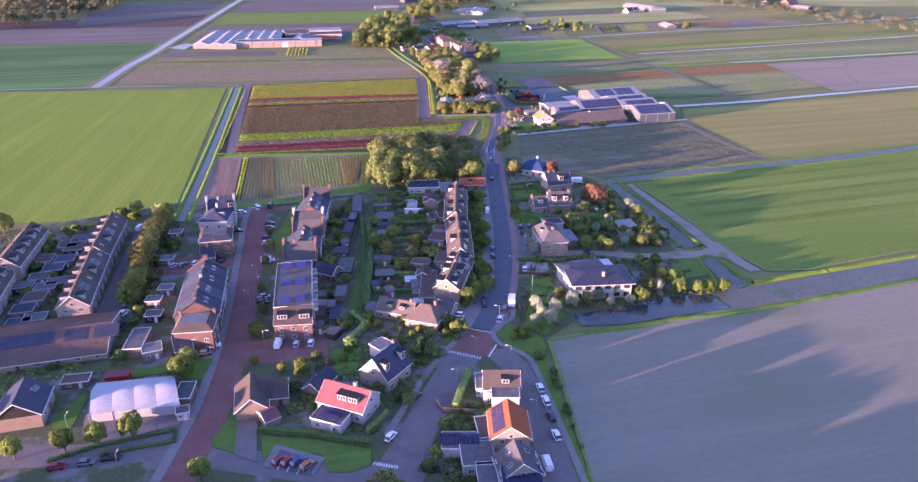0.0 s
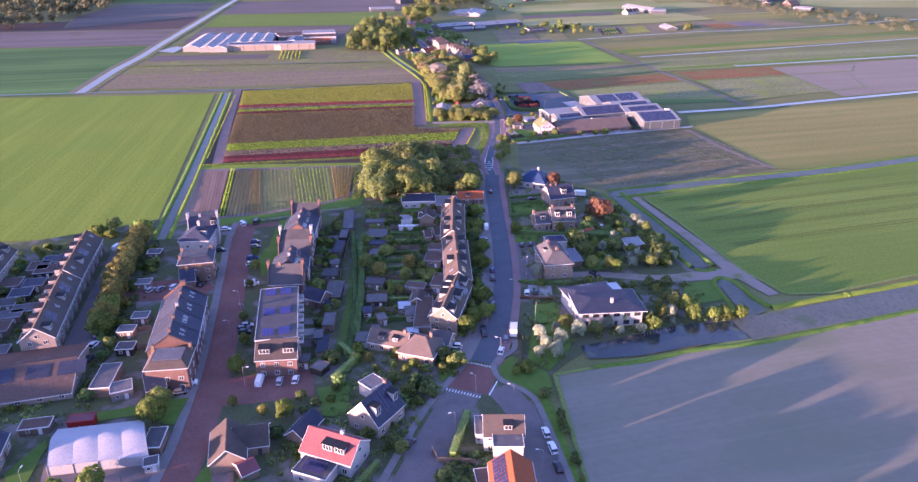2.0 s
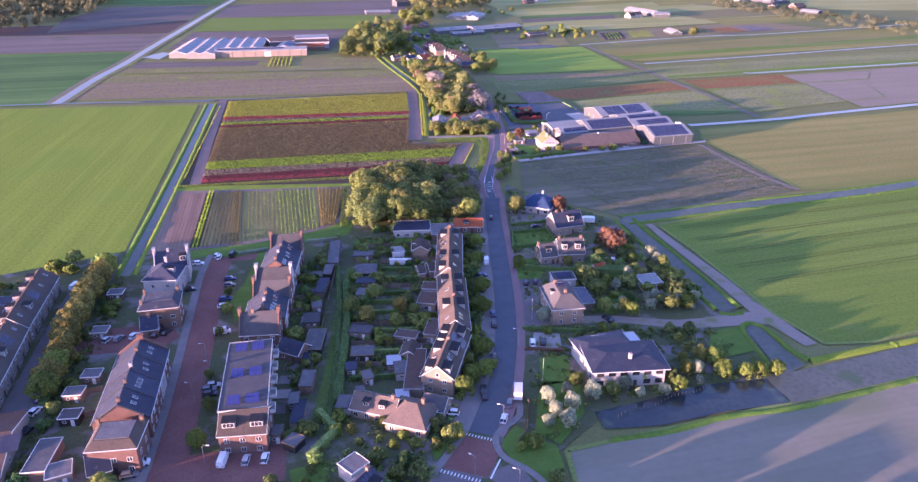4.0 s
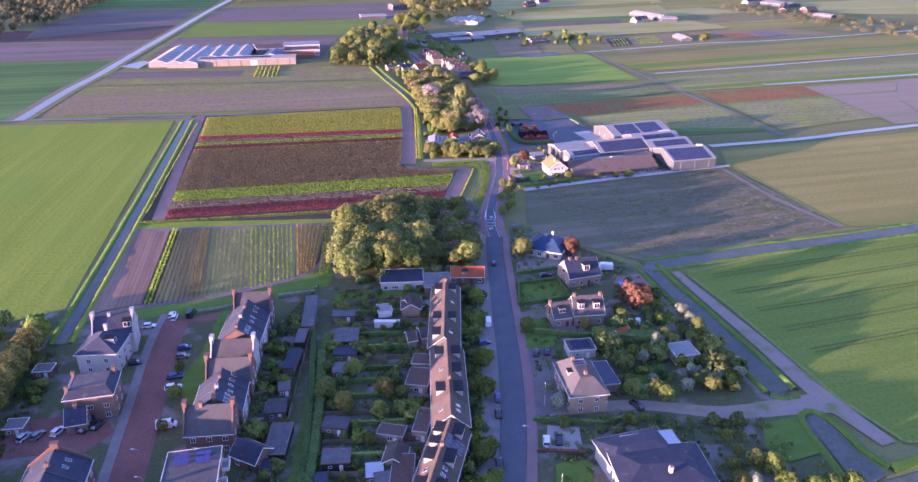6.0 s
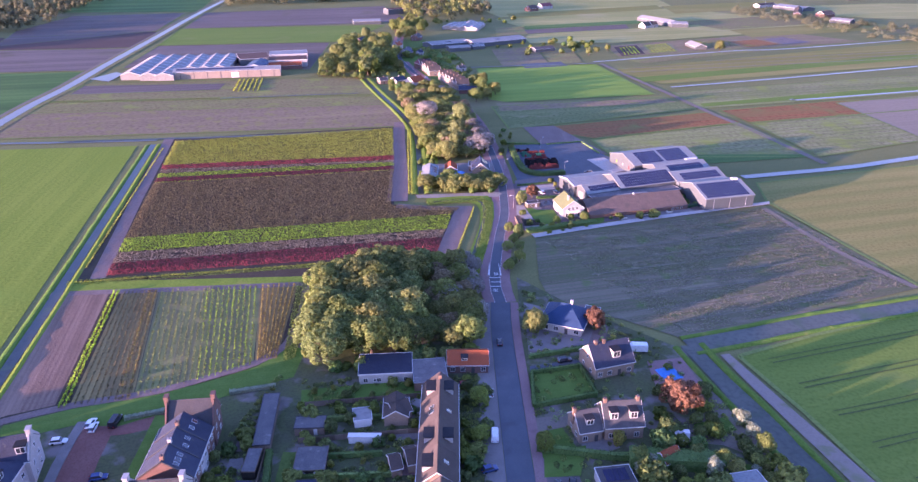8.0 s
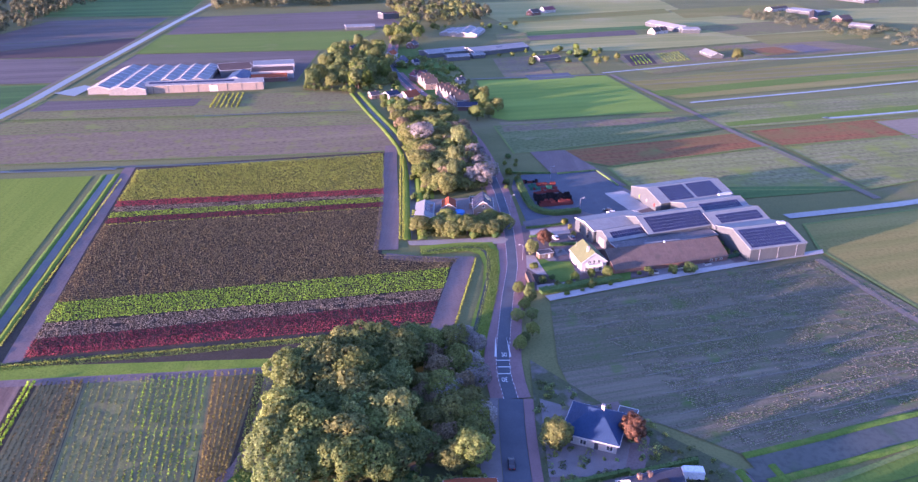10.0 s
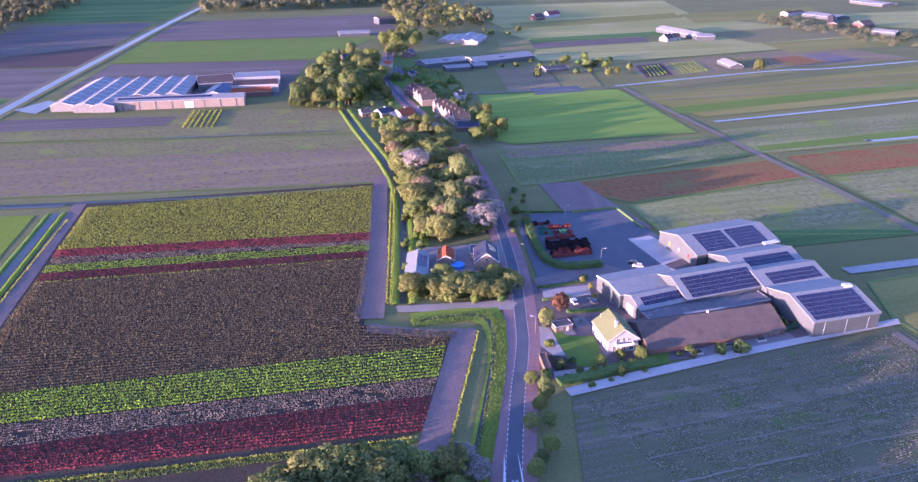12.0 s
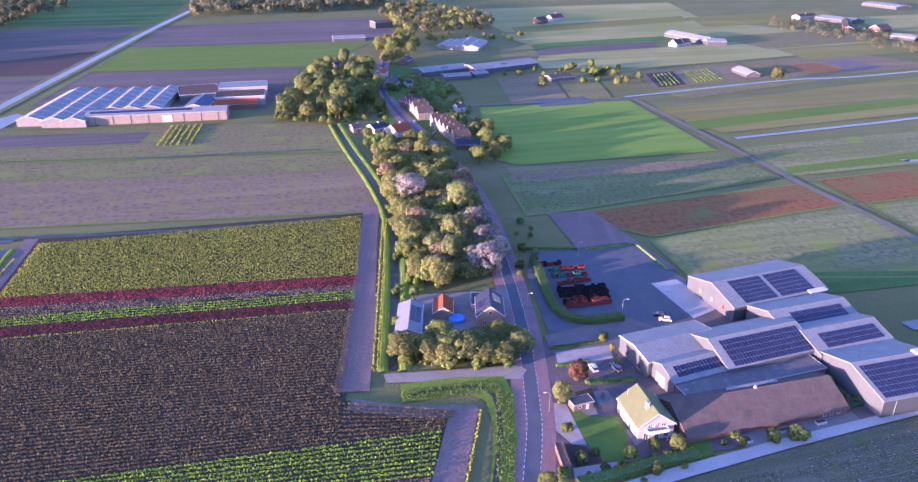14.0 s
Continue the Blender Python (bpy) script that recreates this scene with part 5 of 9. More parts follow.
field("plateau", [(3.9, 191.2), (13.1, 187.7), (9.0, 176.4), (-1.7, 179.8)], 0.23, "red_brick_paving", "red brick raised junction", "road")
STREET_WEST = [(-109.5, 184.0), (-113.2, 196.0), (-116.4, 208.0), (-121.4, 230.0), (-126.4, 253.0), (-130.6, 273.0)]
ribbon("street_west", STREET_WEST, 6.0, 0.2, "grey_paving", "grey brick street", "road")

# pavements round the raised junction
ribbon("pavement", [(18.6, 207.0), (18.2, 199.0), (14.2, 194.6), (11.6, 191.0), (11.6, 186.6), (13.6, 182.6), (17.7, 179.4), (21.4, 175.0), (22.8, 169.0), (24.6, 158.0), (26.6, 144.0), (28.6, 130.0), (30.0, 118.0)], 1.7, 0.31, "slab_paving", "grey slab pavement curving round the junction", "pavement", thick=0.14)
ribbon("pavement", [(7.2, 206.0), (4.3, 194.4), (-1.2, 183.0), (-7.4, 170.9), (-12.6, 156.0), (-17.4, 141.0)], 1.9, 0.305, "slab_paving", "grey slab pavement along the street", "pavement", thick=0.14)
field("verge", [(13.5, 190.6), (17.0, 194.6), (22.0, 190.0), (24.6, 180.0), (23.4, 173.0), (20.4, 178.2), (14.6, 182.8), (12.7, 186.8)], 0.3, "lawn", "mown grass verge at the junction", "verge")

# sprayer tracks and old rows on the fields
EAST_GREEN = [(88.4, 326.0), (118.0, 338.0), (260.4, 383.6), (660.0, 519.5), (482.3, 278.1), (176.2, 249.7), (130.0, 233.5), (114.5, 232.5), (106.5, 251.0), (96.0, 299.0)]
wheel_tracks(EAST_GREEN, (96.6, 310), 15.8, 9, 12.9, 0.17, "tyre_track", "sprayer tracks in the green crop")
wheel_tracks(EAST_GREEN, (100.1, 297.6), 15.8, 3, -12.9, 0.17, "tyre_track", "sprayer tracks in the green crop")
DRY = [(40.5, 405.7), (142.0, 439.1), (165.3, 371.2), (77.1, 338.5), (60.2, 351.1)]
wheel_tracks(DRY, (66.4, 383.3), 14.5, 9, 9.0, 0.17, "dry_track", "pale dry wheel lines in the stubble", gauge=0.0, width=0.5, inset=2.0)
wheel_tracks(DRY, (62.8, 370.9), 14.5, 4, -9.0, 0.17, "dry_track", "pale dry wheel lines in the stubble", gauge=0.0, width=0.5, inset=2.0)
wheel_tracks([(144.2, 778.7), (431.7, 900.2), (1164.8, 1184.8), (862.9, 929.5), (355.0, 775.2), (174.2, 717.0)], (242.1, 787.0), 13, 3, 16, 0.2, "dry_track", "pale wheel tracks in the grass", width=1.0)

# gardens of the detached houses
field("drive", [(25.7, 321.5), (42.6, 325.5), (42.6, 322.4), (25.2, 316.8)], 0.181, "asphalt", "asphalt drive between two hedges", "road")
field("soil_yard", [(28.5, 353.5), (48.4, 357.9), (53.1, 342.6), (49.2, 332.4), (26.1, 325.7)], 0.186, "path_soil", "bare soil yard of the blue-roofed house", "ground")
field("lawn_patch", [(22.5, 291.5), (31.0, 294.1), (34.9, 282.2), (31.6, 279.2), (21.2, 279.4)], 0.191, "lawn", "clipped garden lawn", "lawn")
field("patio", [(34.7, 289.1), (41.7, 291.3), (44.3, 286.2), (35.3, 282.2)], 0.196, "slab_paving", "pale slab terrace behind the house", "pavement")
field("drive", [(23.6, 297.5), (35.8, 300.0), (37.3, 295.9), (22.9, 291.5)], 0.201, "dark_track", "brown gravel drive", "road")
ribbon("garden_path", [(68.6, 325.1), (71.5, 312.2), (74.6, 298.2), (78.2, 284.4), (81.5, 278.5)], 4.5, 0.206, "dark_track", "brown gravel path along the ditch", "path")
ribbon("garden_path", [(52.7, 299.8), (56.2, 292.6), (61.4, 290.3), (70.8, 289.0), (76.8, 284.2)], 5.0, 0.211, "dark_track", "brown gravel drive through the garden", "path")
field("pool_terrace", [(60.4, 323.4), (71.2, 325.1), (72.6, 313.3), (68.0, 309.0), (59.7, 311.3)], 0.216, "red_lane", "reddish brick terrace round a pool", "pavement")
field("pool_water", [(61.5, 319.2), (66.8, 321.2), (68.8, 315.3), (63.4, 312.9)], 0.221, "blue_tarp", "turquoise garden swimming pool", "pool")
field("lawn_patch", [(65.1, 294.8), (74.5, 297.7), (75.5, 292.3), (64.4, 290.2)], 0.226, "lawn", "small garden lawn", "lawn")
field("lawn_patch", [(69.7, 280.6), (80.1, 278.5), (82.2, 274.0), (66.0, 274.3)], 0.231, "lawn", "garden lawn by the ditch", "lawn")
ribbon("verge", [(-33.3, 685.9), (-21.6, 621.8), (-13.3, 564.5), (-8.4, 522.3), (-6.8, 489.9)], 8, 0.19, "bank_grass", "bright rough grass between ditch and wood", "verge", widths=[6, 9, 10, 9, 8])
field("drive", [(21.8, 277.2), (32.1, 279.4), (34.3, 262.3), (29.2, 245.2), (19.3, 241.2)], 0.175, "grey_paving", "mauve brick drive beside the villa", "pavement")
field("brick_yard", [(-120.2, 241.7), (-89.8, 246.5), (-83.8, 238.9), (-87.2, 231.5), (-112.0, 228.2)], 0.208, "red_brick_paving", "red brick parking yard", "pavement")
ribbon("soil_path", [(-136.3, 367.4), (-109.0, 369.5), (-79.0, 371.7), (-47.0, 374.2)], 3.4, 0.237, "path_soil", "bare soil path between field and plot", "path", curved=False)


# ---- flower beds: bands of plants across the field ----
BEDS = [
    ("crop_yellowgreen", [(-159.2, 556.2)] + [(-33.0, 584.4), (-28.2, 526.6)] + [(-149.9, 511.0)], "faded yellow-green flower bed", 0.6),
    ("crop_red", [(-149.9, 511.0)] + [(-28.2, 526.6), (-27.6, 518.8)] + [(-148.4, 503.9)], "red flower bed", 0.6),
    ("crop_mauve", [(-148.4, 503.9)] + [(-27.6, 518.8), (-27.5, 514.8)] + [(-147.0, 496.9)], "faded mauve flower bed", 0.4),
    ("crop_green", [(-147.0, 496.9)] + [(-27.5, 514.8), (-27.0, 508.1)] + [(-145.6, 490.2)], "fresh green leafy bed", 0.6),
    ("crop_darkred", [(-145.6, 490.2)] + [(-27.0, 508.1), (-26.7, 502.2)] + [(-144.3, 483.7)], "dark red flower bed", 0.55),
    ("crop_yellowgreen", [(-144.3, 483.7)] + [(-26.7, 502.2), (-26.6, 500.7)] + [(-144.0, 482.1)], "thin yellow-green row", 0.5),
    ("crop_brown", [(-144.0, 482.1)] + [(-26.6, 500.7), (-24.4, 451.8)] + [(-134.9, 437.9)], "brown withered flower bed", 0.55),
    ("crop_brown", [(-134.9, 437.9)] + [(-24.4, 452.1), (-22.8, 434.9)] + [(-130.1, 414.7)], "brown withered flower bed", 0.55),
    ("crop_brown", [(-24.7, 451.4), (7.1, 447.3), (3.4, 439.3), (-22.8, 434.6)], "brown withered flower bed", 0.55),
    ("crop_green", [(-130.1, 414.7)] + [(3.4, 439.3), (1.1, 422.9)] + [(-127.2, 401.0)], "fresh green leafy bed", 0.65),
    ("crop_mauve", [(-127.2, 401.0)] + [(1.1, 422.9), (-0.4, 414.4)] + [(-125.3, 391.5)], "faded mauve flower bed", 0.4),
    ("crop_darkred", [(-125.3, 391.5)] + [(-0.4, 414.4), (-1.3, 406.9)] + [(-124.1, 385.7)], "dark red flower bed", 0.5),
    ("crop_red", [(-124.1, 385.7)] + [(-1.3, 406.9), (-2.5, 399.6)] + [(-123.2, 381.3)], "red flower bed", 0.5),
]
for leaf, quad, lab, hgt in BEDS:
    crop("flower_bed", quad, 1.4 if leaf in ("crop_brown", "crop_green") else 1.0, 0.17 if leaf in ("crop_brown", "crop_green") else 0.23, hgt + 0.2, leaf, lab, 0.26, 0.88, 0.12 if leaf == "crop_mauve" else 0.0, 0.5)
# low flowering rows along the edges of the beds
crop("flower_row", [(-160.6, 542.3), (-132.6, 387.4), (-134.2, 387.4), (-162.3, 542.3)], 1.3, 0.3, 0.75, "crop_yellowgreen", "double row of yellow-green plants beside the ditch", 0.34)
crop("flower_row", [(-132.9, 377.2)] + [(-3.5, 398.1), (-3.9, 396.5)] + [(-132.1, 374.2)], 1.2, 0.3, 0.75, "crop_yellowgreen", "yellow-green border row of the flower field", 0.32)
crop("flower_row", [(-24.1, 580.8), (-17.4, 465.8), (-14.9, 465.7), (-21.1, 579.1)], 1.4, 0.3, 0.9, "crop_yellowgreen", "double row of yellow-green plants beside the path", 0.34)
crop("flower_row", [(12.7, 448.3), (1.8, 383.5), (3.2, 383.3), (14.5, 446.5)], 1.4, 0.3, 0.8, "crop_yellowgreen", "double row of yellow-green plants beside the path", 0.34)
# striped plot
crop("crop_strip", [(-115.5, 369.3), (-102.1, 303.3), (-99.4, 303.9), (-112.7, 369.3)], 1.0, 0.3, 1.0, "crop_green", "dense green row in the striped plot", 0.4)
crop("crop_strip", [(-111.8, 369.3), (-98.9, 304.7), (-83.8, 307.4), (-99.9, 370.3)], 1.5, 0.22, 0.45, "crop_brown", "brown-green crop strip in close rows", 0.25, 0.9)
crop("crop_strip", [(-103.6, 370.0), (-88.3, 307.0), (-84.0, 307.6), (-99.9, 370.3)], 1.5, 0.3, 0.5, "crop_orange", "yellow-brown crop strip", 0.27, 0.8)
crop("crop_strip", [(-99.4, 370.3), (-83.3, 308.1), (-55.1, 323.9), (-65.5, 373.3)], 1.7, 0.22, 0.35, "crop_greygreen", "grey-green leafy crop strip", 0.25, 0.85, 0.22)
crop("crop_strip", [(-84.0, 371.4), (-69.5, 315.6), (-55.4, 323.6), (-65.7, 373.3)], 1.7, 0.3, 0.45, "crop_green", "greener rows of the leafy crop strip", 0.24, 0.65)
crop("crop_strip", [(-64.8, 373.3), (-54.7, 325.6), (-49.0, 327.6), (-52.1, 374.3)], 1.2, 0.25, 0.7, "crop_orange", "yellow-orange crop strip", 0.28, 0.9)
# grass verges with loose tufts
def verge(quad, label="rough grass verge", hgt=0.45, leaf="grass_tuft"):
    crop("grass_verge", quad, 0.4, 0.33, hgt, leaf, label, 0.22, 0.9, 0.0, 0.7)
verge([(-8.1, 455.9), (18.2, 461.2), (20.2, 455.5), (-7.3, 451.5)])
verge([(18.1, 459.3), (22.4, 453.6), (20.8, 424.3), (16.2, 424.3)])
verge([(16.2, 424.3), (20.8, 424.3), (16.6, 400.0), (12.1, 400.1)])
verge([(12.1, 400.1), (16.6, 400.0), (12.9, 380.5), (8.3, 380.6)])
verge([(-52.2, 374.9), (-46.1, 377.8), (-43.5, 326.7), (-46.8, 324.6)])
field("verge", [(-8.6, 459.3), (7.9, 462.6), (20.7, 462.8), (22.8, 454.3), (22.1, 436.4), (17.1, 403.5), (13.1, 380.5), (7.2, 380.6), (11.0, 403.6), (15.0, 424.4), (16.4, 441.4), (15.0, 451.1), (10.6, 454.9), (-7.5, 451.1)], 0.24, "bank_grass", "rough grass verge beside the road", "verge")
ribbon("ditch_water", [(-6.1, 454.4), (10.7, 458.3), (17.4, 453.6), (18.1, 439.7), (16.2, 424.3), (12.4, 401.2), (9.8, 386.3)], 1.4, 0.27, "ditch_dark", "narrow ditch in the verge", "water")
verge([(-134.9, 377.8)] + [(-3.9, 396.5), (-5.5, 394.4)] + [(-134.0, 373.1)], "grass strip below the flower field", 0.4)
crop("stubble", [(40.5, 411.3), (145.0, 445.1), (167.5, 370.5), (77.1, 338.5)], 0.75, 0.42, 0.14, "crop_stubble", "dry stubble in faint rows", 0.25, 0.8, 0.3, 0.12)
crop("weeds", [(40.5, 411.3), (145.0, 445.1), (167.5, 370.5), (77.1, 338.5)], 1.1, 0.6, 0.16, "crop_weed", "low green weeds between the stubble", 0.24, 0.8, 0.42, 0.15)
# rows in the small nursery plots
for q, lf in (([(209.4, 912.9), (235.7, 927.6), (232.9, 878.4), (205.8, 865.6)], "crop_yellowgreen"), ([(178.8, 898.8), (197.8, 910.1), (194.0, 863.2), (173.8, 853.4)], "crop_green"), ([(270.6, 939.7), (309.4, 952.1), (307.7, 908.2), (268.9, 891.6)], "crop_greygreen")):
    crop("nursery_rows", [q[0], q[3], q[2], q[1]], 4.0, 0.6, 0.6, lf, "rows of nursery plants", 0.4)


# ---- the village houses ----
def row_extras(n, every):
    return {i: every[i % len(every)] for i in range(n)}


BROWN = "terraced house with a brown tiled roof and pale walls"
TERR = dict(depth=9.5, eave=5.6, top=9.4, wall="cream_wall", roof="roof_brown")
KINDS = [dict(dormers=[(0, 1, 2.6)], skylights=[(0.5, -1, 0.4)]), dict(dormers=[(0, 1, 2.4), (0, -1, 2.2)]), dict(solar=[(-1, 0, 0.45, 4, 2)], dormers=[(0, 1, 2.6)]), dict(skylights=[(0.3, -1, 0.5)], dormers=[(0, 1, 3.0)], chimneys=[(1.5, 0)])]
terrace(5, [(-132.5, 234.7), (-140.4, 268.4)], BROWN, every=row_extras(5, KINDS), **TERR)
terrace(6, [(-122.0, 196.6), (-132.0, 233.4)], BROWN, every=row_extras(6, KINDS[1:]), **TERR)
DORM = [dict(dormers=[(0, -1, 3.0)]), dict(dormers=[(0, -1, 2.6)], chimneys=[(1, 0)])]
terrace(5, [(-159.9, 224.7), (-167.4, 257.9)], BROWN, every=row_extras(5, DORM), **TERR)
terrace(5, [(-148.7, 184.1), (-158.7, 219.1)], BROWN, every=row_extras(5, DORM), **TERR)
hall = house("hall", [(-156.4, 173.4), (-105.5, 187.3)], 24, 2.6, 5.6, "cream_wall", "roof_bitumen_brown", "long low hall with a brown sheet roof", "hall", window_w=1.4, over=1.0, bay=5.0)
for u0, u1 in ((-14, -6), (-3, 11), (14, 20), (22, 29)):
    part("roof_panel", Solid().box(u0, u1, -2.6, 2.6, 0, 0.08).mesh("roof_panel", "roof_slate"), hall, "dark roof panel field", slope_pose(-1, 0, 0.3, 24, 2.6, 5.6, 0.22))
chalet = house("detached_house", [(-110.1, 143.5), (-113.3, 155.2)], 11, 4, 8, "brick_tan", "roof_slate", "house with a dark slate roof and white verges", skylights=[(2, -1, 0.45), (3.4, -1, 0.5)], ends=False)
part("gable_board", Solid().loft([[(x, y, z) for y, z in ((-5.2, 3.9), (5.2, 3.9), (0, 7.7))] for x in (-line_frame([(-110.1, 143.5), (-113.3, 155.2)])[2] / 2 - 0.06, -line_frame([(-110.1, 143.5), (-113.3, 155.2)])[2] / 2)]).mesh("gable_board", "black_boards"), chalet, "black boarded gable")
house("villa", [(-104.6, 277.3), (-94.0, 280.2)], 9, 7, 11, "white_wall", "roof_slate", "white villa with a slate roof and raised gables", gables=(2, 2), dormers=[(4, -1, 2.2)], chimneys=[(-1, 0)])
house("villa", [(-98.8, 264.5), (-99.4, 275.5)], 11, 6.5, 10, "white_wall", "roof_slate", "white villa wing with a hipped slate roof", hip=4, chimneys=[(3.5, 0)], dormers=[(-1, -1, 2.0)])
house("brick_house", [(-97.7, 246.9), (-86.5, 249.5)], 10, 7.4, 9.3, "brick_brown", "roof_slate", "brown brick house with a dark flat roof crown", hip=1.2, flat=3.6, chimneys=[(-5.0, 3.4), (5.0, 3.4), (-5.0, -3.4)])
house("brick_house", [(-95.7, 240.4), (-91.1, 241.7)], 6, 3.2, 6, "brick_brown", "roof_slate", "brick annexe with a slate roof", chimneys=[(0, 0)])
SLATE = "tall terraced house with a steep slate roof"
SL = dict(depth=13, eave=6.5, top=11, wall="brick_red", roof="roof_slate")
SKY = [dict(skylights=[(-1.4, 1, 0.42), (0.9, 1, 0.42)], chimneys=[(2.2, 0)], parapet=True), dict(skylights=[(-1.2, 1, 0.42), (1.2, 1, 0.46)], chimneys=[(2.2, 0)], wall="white_wall", parapet=True), dict(skylights=[(-1.4, 1, 0.4), (0.2, 1, 0.4), (1.6, 1, 0.4)], chimneys=[(2.0, 0)], parapet=True)]
terrace(4, [(-86.5, 219.9), (-80.2, 189.9)], SLATE, gables=(2, 0), every=row_extras(4, SKY), **SL)
house("brick_house", [(-83.4, 182.5), (-72.6, 183.8)], 9.5, 7.4, 9.2, "brick_red", "roof_brown", "red brick house with a flat roof crown", hip=1.2, flat=3.5, chimneys=[(-5.0, 3.4), (5.0, 3.4)])
house("brick_house", [(-83.4, 177.9), (-79.0, 180.0)], 7, 3.2, 6, "brick_red", "roof_slate", "low brick annexe with a slate roof")
flat_block("garage", [(-95.0, 176.0), (-96.5, 187.5)], 5, 3.2, "brick_brown", "long flat-roofed brick garage", "garage", doors=0)
flat_block("garage", [(-92.1, 176.0), (-87.2, 178.2)], 5, 3, "slab_paving", "low flat-roofed garage annexe", "garage", doors=1)
house("terraced_house", [(-66.5, 291.2), (-55.5, 292.3)], 8, 6.4, 11.4, "brick_red", "roof_grey", "brick terraced house with raised gables and end stacks", gables=(2, 2))
terrace(3, [(-61.3, 287.6), (-60.3, 270.1)], SLATE, gables=(0, 0), every=row_extras(3, SKY), **dict(SL, depth=12))
house("terraced_house", [(-65.3, 264.3), (-53.9, 265.2)], 9, 6.4, 11, "white_wall", "roof_grey", "white terraced house with raised gable walls", gables=(2, 2))
house("terraced_house", [(-63.7, 254.6), (-52.2, 255.6)], 8, 6.4, 11.2, "brick_red", "roof_grey", "brick terraced house with raised gables and end stacks", gables=(2, 2))
terrace(3, [(-58.4, 250.6), (-56.8, 237.6)], SLATE, gables=(0, 0), every=row_extras(3, SKY), **dict(SL, depth=12))
house("terraced_house", [(-62.7, 234.5), (-51.4, 235.5)], 9, 6, 11, "brick_red", "roof_grey", "terraced house with raised grey-roofed gables", gables=(2, 2), chimneys=[(-2, 0)])
house("brick_house", [(-49.4, 229.2), (-42.6, 225.8)], 6, 3.2, 5.6, "brick_red", "roof_slate", "low brick annexe with a slate roof")
# apartment block with a flat roof and blue solar panels
flat_pts = [(-56.2, 221.2), (-50.4, 190.6)]
apt = flat_block("apartment_block", flat_pts, 11.5, 9.2, "brick_red", "brick apartment block with a flat roof and solar panels", "apartment block", "roof_grey", "white_paint", doors=0)
al = line_frame(flat_pts)[2]
for i, u in enumerate((-0.42, -0.02, 0.36)):
    for v in (-2.4, 2.2):
        for a in range(3):
            for b_ in range(2):
                part("solar_panel", cached("aps", lambda: Solid().box(-0.82, 0.82, -0.5, 0.5, 0, 0.06).mesh("solar_panel", "solar_bright")), apt, "", pose(u * al + b_ * 1.75, v + (a - 1) * 1.06, 9.75, 0, 18, 0))
for sd in (-1, 1):
    for i in range(5):
        u = (i - 2) * al / 5
        window(apt, wall_pose(u, sd * 5.75, 7.6, 90 * sd), 2.2, 1.6, "white_paint", 3, fine=False)
        window(apt, wall_pose(u, sd * 5.75, 4.6, 90 * sd), 2.2, 1.6, "white_paint", 3, fine=False)
        window(apt, wall_pose(u, sd * 5.75, 1.6, 90 * sd), 2.2, 1.6, "white_paint", 3, fine=False)
        if sd == 1:
            bal = part("balcony", Solid().box(u - 1.6, u + 1.6, 5.8, 7.4, 5.9, 6.05).mesh("balcony", "concrete"), apt)
            part("balustrade", Solid().box(u - 1.6, u + 1.6, 7.32, 7.4, 6.05, 7.0).box(u - 1.6, u - 1.54, 5.8, 7.32, 6.05, 7.0).box(u + 1.54, u + 1.6, 5.8, 7.32, 6.05, 7.0).mesh("balustrade", "white_paint"), bal)
end = house("apartment_end", [(-55.7, 189.9), (-44.5, 191.0)], 10.5, 6.0, 9.2, "brick_red", "roof_brown", "brick end of the apartment block with two dormers", "apartment block", dormers=[(-3.2, -1, 3.0), (3.4, -1, 3.0)], door=False)
# the row along the main street
ROW = dict(depth=9, eave=5.4, top=9, wall="brick_tan", roof="roof_brown")
RK = [dict(dormers=[(0, -1, 4.0)], skylights=[(0, 1, 0.4)]), dict(dormers=[(0, -1, 3.6), (0, 1, 3.4)]), dict(skylights=[(-1, -1, 0.4), (1, -1, 0.4), (0, 1, 0.5)]), dict(dormers=[(0, 1, 3.6), (0, -1, 4.2)], chimneys=[(2, 0)])]
RT = "tan brick terraced house with a brown tiled roof"
terrace(4, [(-0.4, 268.5), (-0.1, 305.9)], RT, every=row_extras(4, [dict(k, dormers=[(u, -s, w) for u, s, w in k.get("dormers", ())], skylights=[(u, -s, q) for u, s, q in k.get("skylights", ())]) for k in RK]), **ROW)
terrace(4, [(1.6, 233.1), (0.4, 267.2)], RT, every=row_extras(4, RK[2:] + RK[:2]), **ROW)
terrace(5, [(-3.4, 208.6), (1.6, 231.6)], RT, every=row_extras(5, RK[1:] + [dict(solar=[(-1, 0, 0.5, 4, 3)], dormers=[(0, 1, 2.4)])]), **ROW)
house("bungalow", [(-24.6, 202.6), (-13.2, 199.0)], 7.6, 3, 5.6, "brick_tan", "roof_thatch", "low bungalow wing with a pale pinkish tiled roof and two dormers", dormers=[(-2, -1, 1.6), (2.4, -1, 1.6)], chimneys=[(4.6, 0)])
house("bungalow", [(-14.6, 198.4), (-4.4, 195.0)], 11, 3, 6.3, "brick_tan", "roof_thatch", "low bungalow with a pale pinkish hipped roof", hip=4, chimneys=[(2.6, 1)])
house("bungalow", [(-6.4, 202.4), (-0.6, 200.2)], 6, 2.8, 5.0, "brick_tan", "roof_grey", "low bungalow wing with a grey tiled roof")
